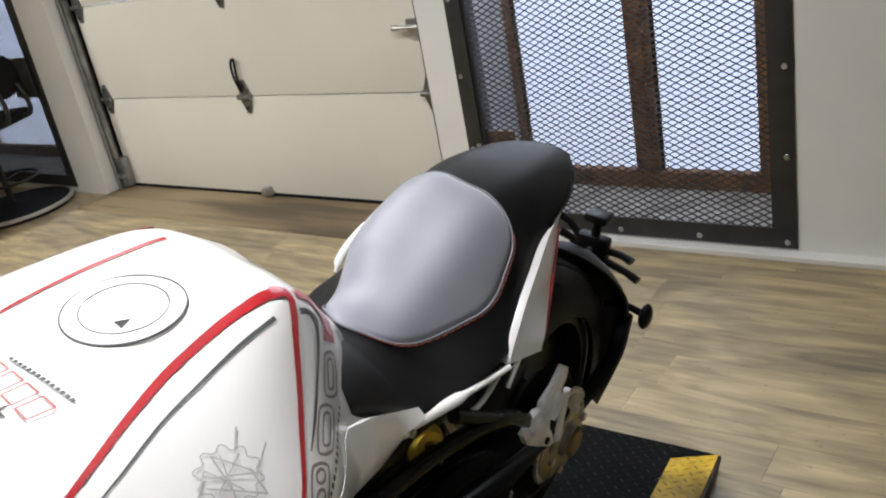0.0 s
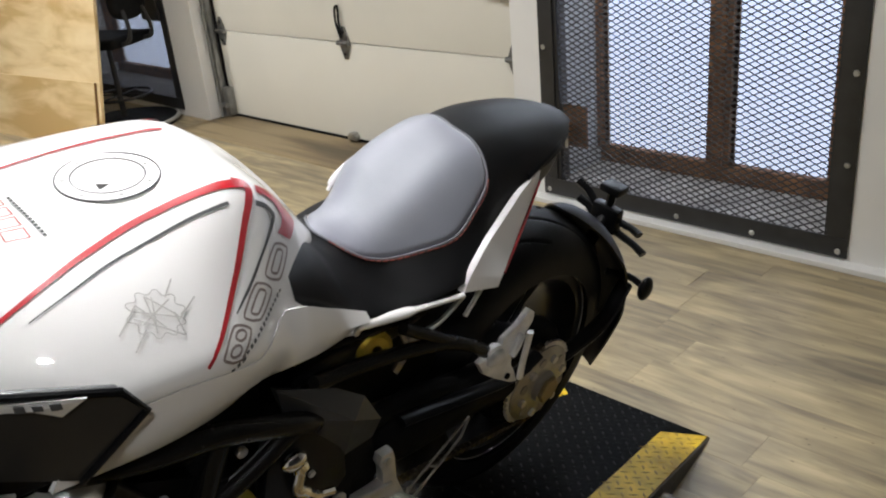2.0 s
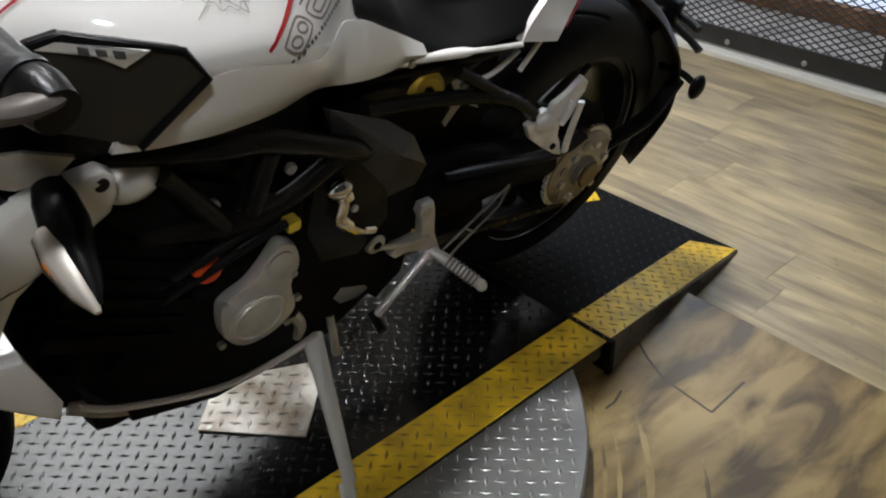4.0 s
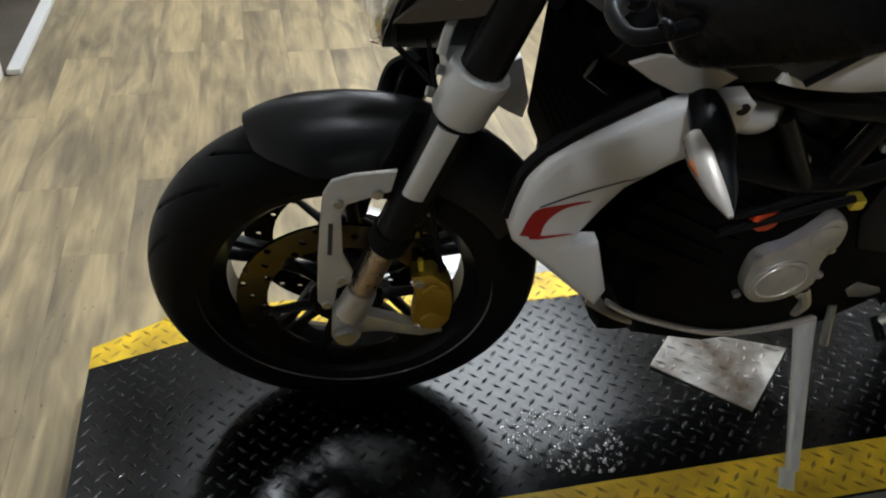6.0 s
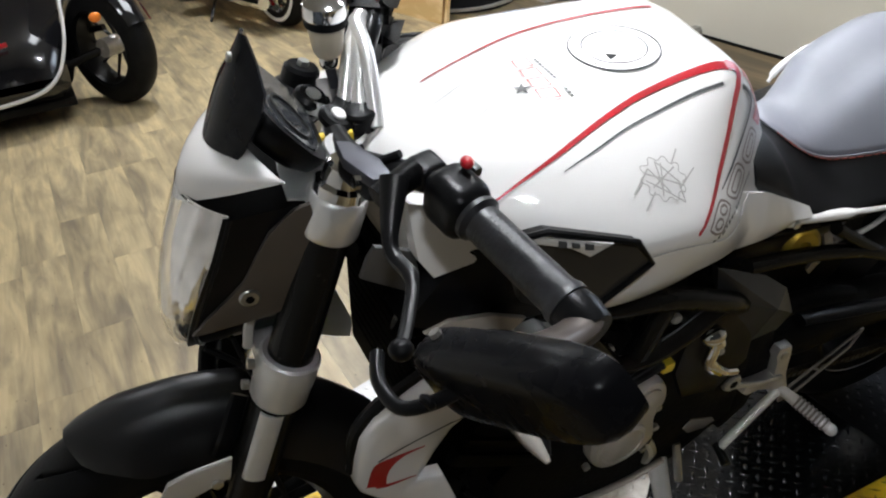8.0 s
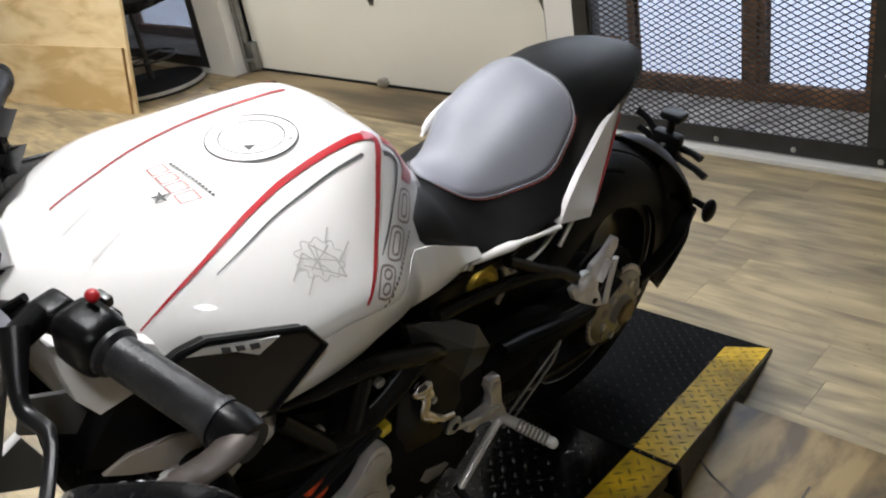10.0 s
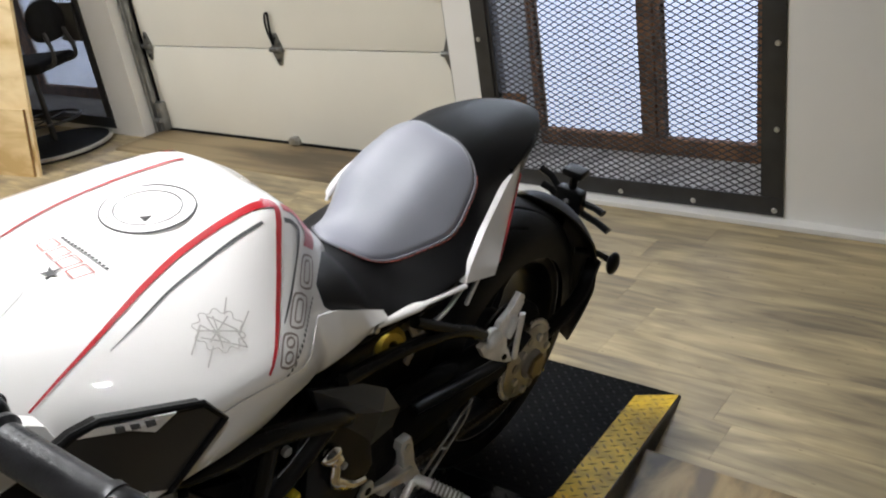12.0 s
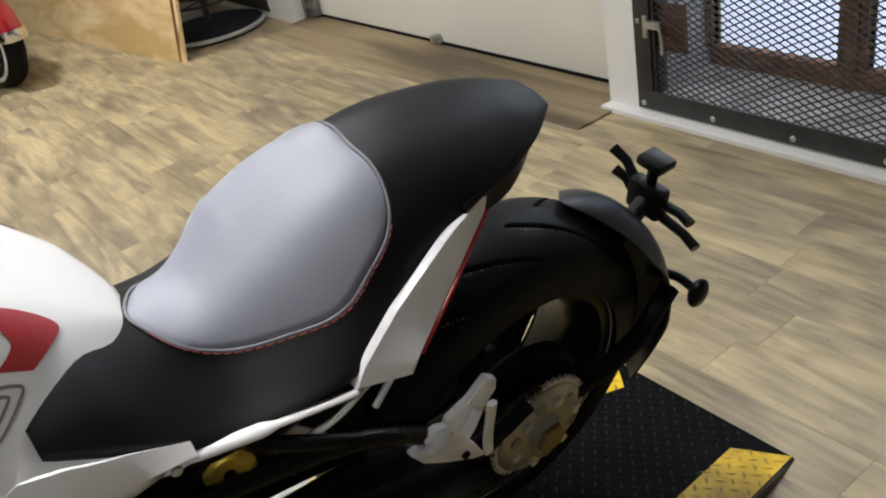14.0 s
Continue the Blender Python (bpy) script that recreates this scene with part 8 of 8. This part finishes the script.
def spoked_wheel(name, parent, c, R, width, wall=True):
    ax = Vector((0, 1, 0))
    hub = part(name, lathe([(0.008, -0.07), (0.035, -0.07), (0.03, -0.03), (0.03, 0.03), (0.035, 0.07), (0.008, 0.07)], 24, c, ax), M_CHROME, parent, "chrome spoked wheel with a whitewall tyre")
    half = width / 2
    prof = [(R - 0.105 + 0.105 * (math.sin(math.pi * i / 16) ** 0.6), -math.cos(math.pi * i / 16) * half) for i in range(17)]
    part("tyre", lathe(prof, 72, c, ax, closed=True), M_TYRE, hub, "black tyre", 60)
    for s in (-1, 1):
        part("whitewall", lathe([(R - 0.098, s * half * 0.86), (R - 0.060, s * half * 1.03), (R - 0.045, s * half * 1.0), (R - 0.052, s * half * 0.7), (R - 0.095, s * half * 0.7)], 72, c, ax), M_WHITEWALL, hub, "white sidewall band", 60)
    part("rim", lathe([(R - 0.105, -half * 0.75), (R - 0.094, -half * 0.85), (R - 0.112, -half * 0.5), (R - 0.125, 0), (R - 0.112, half * 0.5), (R - 0.094, half * 0.85), (R - 0.105, half * 0.75), (R - 0.135, 0)], 60, c, ax), M_CHROME, hub)
    for i in range(20):
        q = 2 * math.pi * i / 20
        s = 1 if i % 2 else -1
        q2 = q + (0.45 if i % 4 < 2 else -0.45)
        a = Vector(c) + Vector((math.cos(q) * 0.032, s * 0.055, math.sin(q) * 0.032))
        b = Vector(c) + Vector((math.cos(q2) * (R - 0.118), s * 0.012, math.sin(q2) * (R - 0.118)))
        part("spoke", tube([a, b], 0.0032, 6), M_CHROME, hub)
    return hub


def arc_fender(c, r, half, a0, a1, n=24):
    rings = []
    for i in range(n + 1):
        q = radians(a0 + (a1 - a0) * i / n)
        e = Vector((math.cos(q), 0, math.sin(q)))
        rings.append([Vector(c) + e * (r - 0.06 * abs(t) ** 2.5) + Vector((0, t * half, 0)) for t in [(j / 10 - 0.5) * 2 for j in range(11)]])
    bm = skin(rings, False, None, wrap=False)
    bmesh.ops.solidify(bm, geom=bm.faces[:], thickness=0.005)
    bmesh.ops.recalc_face_normals(bm, faces=bm.faces)
    return bm


def cruiser():
    """Red and chrome touring cruiser with whitewalls, standing parallel to the far wall."""
    cr = empty("cruiser_motorcycle", pose(-5.05, 0.86, 0, 0, 0, 13), "deep red cruiser motorcycle with chrome engine and whitewall tyres", "motorcycle")
    spoked_wheel("rear_wheel", cr, (0, 0, 0.325), 0.325, 0.135)
    spoked_wheel("front_wheel", cr, (-1.62, 0, 0.325), 0.325, 0.13)
    f = part("rear_fender", arc_fender((0, 0, 0.325), 0.365, 0.085, -2, 150), M_CRRED, cr, "deep red rear fender", 60)
    part("fender_trim", arc_fender((0, 0, 0.325), 0.368, 0.087, -4, 6, 4), M_CHROME, f, "chrome fender tip", 60)
    part("front_fender", arc_fender((-1.62, 0, 0.325), 0.365, 0.08, 20, 185), M_CRRED, cr, "", 60)
    part("tail_lamp", blob((0.30, 0, 0.60), (0.03, 0.05, 0.03)), M_RED, cr)
    part("turn_lamp", blob((0.20, -0.13, 0.66), (0.03, 0.03, 0.03)), M_AMBER, cr, "amber turn lamp")
    bm = skin([[Vector((x, 0.135 * k * math.cos(q), 0.78 + 0.11 * k * math.sin(q) + dz)) for q in [2 * math.pi * i / 24 for i in range(24)]] for x, k, dz in ((-1.12, 0.25, 0.06), (-1.05, 0.7, 0.05), (-0.90, 1.0, 0.02), (-0.72, 0.9, -0.01), (-0.55, 0.45, -0.05))])
    part("fuel_tank", bm, M_CRRED, cr, "deep red teardrop tank", 60)
    part("seat", skin([[Vector((x, w * math.cos(q), z + 0.055 * math.sin(q))) for q in [2 * math.pi * i / 20 for i in range(20)]] for x, w, z in ((-0.60, 0.10, 0.70), (-0.45, 0.17, 0.67), (-0.25, 0.17, 0.70), (-0.10, 0.13, 0.76), (0.12, 0.12, 0.77), (0.20, 0.05, 0.77))]), M_SEAT, cr, "black leather seat", 60)
    e = part("engine", box((-0.98, -0.13, 0.20), (-0.50, 0.13, 0.42), 0.04), M_ENGINE, cr, "black and chrome V-twin engine")
    for tilt, x in ((-22, -0.66), (22, -0.84)):
        m = pose(x, 0, 0.50, 0, -tilt, 0)
        part("cylinder", box((-0.075, -0.09, -0.12), (0.075, 0.09, 0.12), 0.02, None, m), M_FRAME, e)
        for i in range(6):
            part("cooling_fin", box((-0.085, -0.10, -0.10 + i * 0.034), (0.085, 0.10, -0.09 + i * 0.034), 0.002, None, m), M_SILVER, e)
        part("rocker_cover", box((-0.08, -0.095, 0.12), (0.08, 0.095, 0.17), 0.02, None, m), M_CHROME, e)
    part("cam_cover", disc((-0.72, -0.125, 0.33), (0, -1, 0), 0.10, 0.035, 32, 0.012), M_CHROME, e, "round chrome cover")
    part("air_cleaner", disc((-0.75, -0.12, 0.55), (0, -1, 0), 0.085, 0.06, 32, 0.015), M_CHROME, e)
    part("primary_cover", box((-0.98, -0.165, 0.22), (-0.55, -0.125, 0.38), 0.018, None, None, 3), M_CHROME, e)
    for z, dx in ((0.20, 0.0), (0.29, 0.05)):
        part("exhaust_pipe", tube(spline([(-0.90, -0.14, 0.45), (-1.0, -0.17, 0.36), (-0.92, -0.18, z + 0.02), (-0.60, -0.18, z), (0.10 + dx, -0.19, z)], 8), [0.028] * 20 + [0.042] * 13, 14), M_CHROME, cr, "chrome exhaust pipe")
    part("crash_bar", tube(spline([(-1.12, -0.05, 0.62), (-1.15, -0.26, 0.55), (-1.13, -0.29, 0.38), (-1.08, -0.20, 0.22), (-1.05, -0.06, 0.20)], 8), 0.016, 10), M_CHROME, cr, "chrome crash bar")
    part("floorboard", box((-1.02, -0.30, 0.235), (-0.80, -0.18, 0.255), 0.006), M_ENGINE, cr)
    part("saddlebag", box((-0.28, -0.30, 0.42), (0.20, -0.15, 0.66), 0.04, None, None, 3), M_CRRED, cr, "deep red hard saddlebag")
    part("fork", tube([(-1.62, -0.10, 0.325), (-1.28, -0.10, 0.98)], 0.026, 14), M_CHROME, cr)
    part("fork", tube([(-1.62, 0.10, 0.325), (-1.28, 0.10, 0.98)], 0.026, 14), M_CHROME, cr)
    part("headlamp", blob((-1.38, 0, 0.92), (0.10, 0.09, 0.09)), M_CHROME, cr)
    part("handlebar", tube(spline([(-0.98, -0.42, 1.04), (-1.10, -0.34, 1.08), (-1.24, -0.12, 1.02), (-1.24, 0.12, 1.02), (-1.10, 0.34, 1.08), (-0.98, 0.42, 1.04)], 6), 0.014, 10), M_CHROME, cr)
    part("side_stand", tube([(-0.70, -0.12, 0.2), (-0.62, -0.26, 0.01)], 0.011, 8), M_BLKSTEEL, cr)
    part("axle_cover", disc((0, -0.075, 0.325), (0, -1, 0), 0.05, 0.03, 24, 0.008), M_CHROME, cr)


cruiser()


def three_wheeler():
    """Low open three-wheeler, gloss black with red trim, its front wheel turned out."""
    tw = empty("three_wheeler", pose(-4.25, -0.95, 0), "low gloss black three-wheeled roadster with red trim", "vehicle")
    M_GLOSS = mat("gloss_black_body", (0.006, 0.006, 0.007), 0.15, coat=1.0, spec=0.4)
    bm = bmesh.new()
    rings = []
    for x, y0, y1, z0, z1 in ((0.34, -0.42, 0.30, 0.20, 0.34), (0.26, -0.50, 0.38, 0.14, 0.48), (0.0, -0.55, 0.42, 0.12, 0.62), (-0.6, -0.60, 0.46, 0.12, 0.72), (-1.4, -0.62, 0.50, 0.12, 0.80), (-2.2, -0.50, 0.40, 0.20, 0.75)):
        k = 0.06
        rings.append([Vector((x, a, b)) for a, b in ((y0 + k, z0), (y1 - k, z0), (y1, z0 + k), (y1, z1 - 2 * k), (y1 - 2 * k, z1), (y0 + 2 * k, z1), (y0, z1 - 2 * k), (y0, z0 + k))])
    skin(rings, True, bm)
    body_ = part("body", bm, M_GLOSS, tw, "gloss black body", 35)
    part("front_lip", tube(spline([(0.30, -0.50, 0.20), (0.36, -0.30, 0.185), (0.365, 0.10, 0.185), (0.345, 0.30, 0.24), (0.27, 0.40, 0.40), (0.15, 0.44, 0.60)], 8), 0.010, 8), M_SILVERW, body_, "thin silver edge line")
    part("red_trim", tube(spline([(0.34, -0.36, 0.46), (0.36, -0.1, 0.44), (0.34, 0.15, 0.46)], 6), 0.012, 8), M_RED, body_, "red trim line")
    part("red_trim", tube(spline([(0.30, -0.40, 0.60), (0.32, -0.15, 0.55), (0.18, 0.10, 0.72)], 6), 0.014, 8), M_RED, body_)
    part("seat_shell", box((-1.4, -0.45, 0.55), (-1.0, 0.35, 1.0), 0.06, None, None, 3), M_RED, tw, "red and black seats")
    part("underside", box((-1.8, -0.5, 0.08), (0.25, 0.38, 0.125), 0.01), M_BLKPLASTIC, tw)
    for y, turn in ((0.62, 32), (-0.85, 32)):
        m = pose(0.10, y, 0.305, 0, 0, turn)
        ax = (m.to_3x3() @ Vector((0, 1, 0))).normalized()
        c = m.translation
        prof = [(0.205 + 0.10 * (math.sin(math.pi * i / 12) ** 0.45), -math.cos(math.pi * i / 12) * 0.068) for i in range(13)]
        w = part("front_wheel", lathe([(0.006, -0.05), (0.05, -0.05), (0.05, 0.05), (0.03, 0.075), (0.006, 0.075)], 24, c, ax), M_SILVER, tw, "black front wheel with slim spokes")
        part("tyre", lathe(prof, 60, c, ax), M_TYRE, w, "", 60)
        part("rim", lathe([(0.21, -0.06), (0.205, 0.06), (0.19, 0.056), (0.18, 0.0), (0.19, -0.06)], 48, c, ax), M_SATIN, w)
        for i in range(10):
            q = radians(36 * i)
            d = m.to_3x3() @ Vector((math.cos(q), 0, math.sin(q)))
            part("spoke", tube([c + d * 0.04 + ax * 0.06, c + d * 0.19 + ax * 0.04], [0.010, 0.008], 8), M_SATIN, w)
        fr_ = []
        for i in range(17):
            q = radians(25 + 130 * i / 16)
            d = m.to_3x3() @ Vector((math.cos(q), 0, math.sin(q)))
            fr_.append([c + d * (0.345 - 0.03 * abs(t) ** 2) + ax * (t * 0.075) for t in [(j / 8 - 0.5) * 2 for j in range(9)]])
        bm = skin(fr_, False, None, wrap=False)
        bmesh.ops.solidify(bm, geom=bm.faces[:], thickness=0.006)
        bmesh.ops.recalc_face_normals(bm, faces=bm.faces)
        fe = part("fender", bm, M_GLOSS, tw, "gloss black cycle fender", 60)
        part("marker_lamp", blob(c + Vector((0.23, -0.05, 0.20)), (0.015, 0.03, 0.025)), M_AMBER, fe, "orange marker lamp")
        part("suspension_arm", tube([c, Vector((0.05, 0.40 if y > 0 else -0.5, 0.24))], 0.022, 10), M_FRAME, tw)
        part("suspension_arm", tube([c + Vector((-0.1, 0, 0.08)), Vector((-0.2, 0.42 if y > 0 else -0.5, 0.34))], 0.018, 10), M_FRAME, tw)
    bm = box((0.36, -0.46, 0.25), (0.44, -0.24, 0.34), 0.015)
    vent = part("vent", bm, M_SILVERW, tw, "slotted silver vent")
    for i in range(3):
        part("vent_slot", box((0.4385, -0.44 + i * 0.0, 0.265 + i * 0.025), (0.442, -0.30, 0.277 + i * 0.025)), M_ENGINE, vent)


three_wheeler()

# ---- floor planks ----


def planks():
    rng = random.Random(5)
    bm_rest = bmesh.new()
    width = 0.152
    near = []
    meshes = {}

    def plank_mesh(length):
        if length not in meshes:
            bm = bmesh.new()
            box((0, 0, -0.003), (length, width - 0.0004, 0.0), 0.0004, bm, None, 1)
            me = bpy.data.meshes.new("plank")
            bm.to_mesh(me)
            bm.free()
            me.materials.append(M_PLANK)
            meshes[length] = me
        return meshes[length]
    y = -4.9
    while y < WY - 0.02:
        x = -9.0
        cut = 0.2 + rng.random() * 0.7
        while x < 3.0:
            length = min(cut, 3.0 - x)
            cut = 0.914
            if length < 0.05:
                break
            cx, cy = x + length / 2, y + width / 2
            if -6.0 < cx < 1.3 and -1.7 < cy < WY:
                near.append((x, y, length))
            else:
                box((x, y, -0.003), (x + length - 0.0006, y + width - 0.0006, 0.0), 0, bm_rest)
            x += length
        y += width
    near.sort(key=lambda p: (p[0] + 1.5) ** 2 * 0.5 + (p[1] - 0.6) ** 2)
    for x, y, length in near[:300]:
        ob = new("plank", plank_mesh(length - 0.0006))
        ob.location = (x, y, 0)
        ob.parent = floor
    for x, y, length in near[300:]:
        box((x, y, -0.003), (x + length - 0.0006, y + width - 0.0006, 0.0), 0, bm_rest)
    rest = part("far_planks", bm_rest, M_PLANK, floor, smooth=0)
    rest["kind"] = "stuff"


planks()
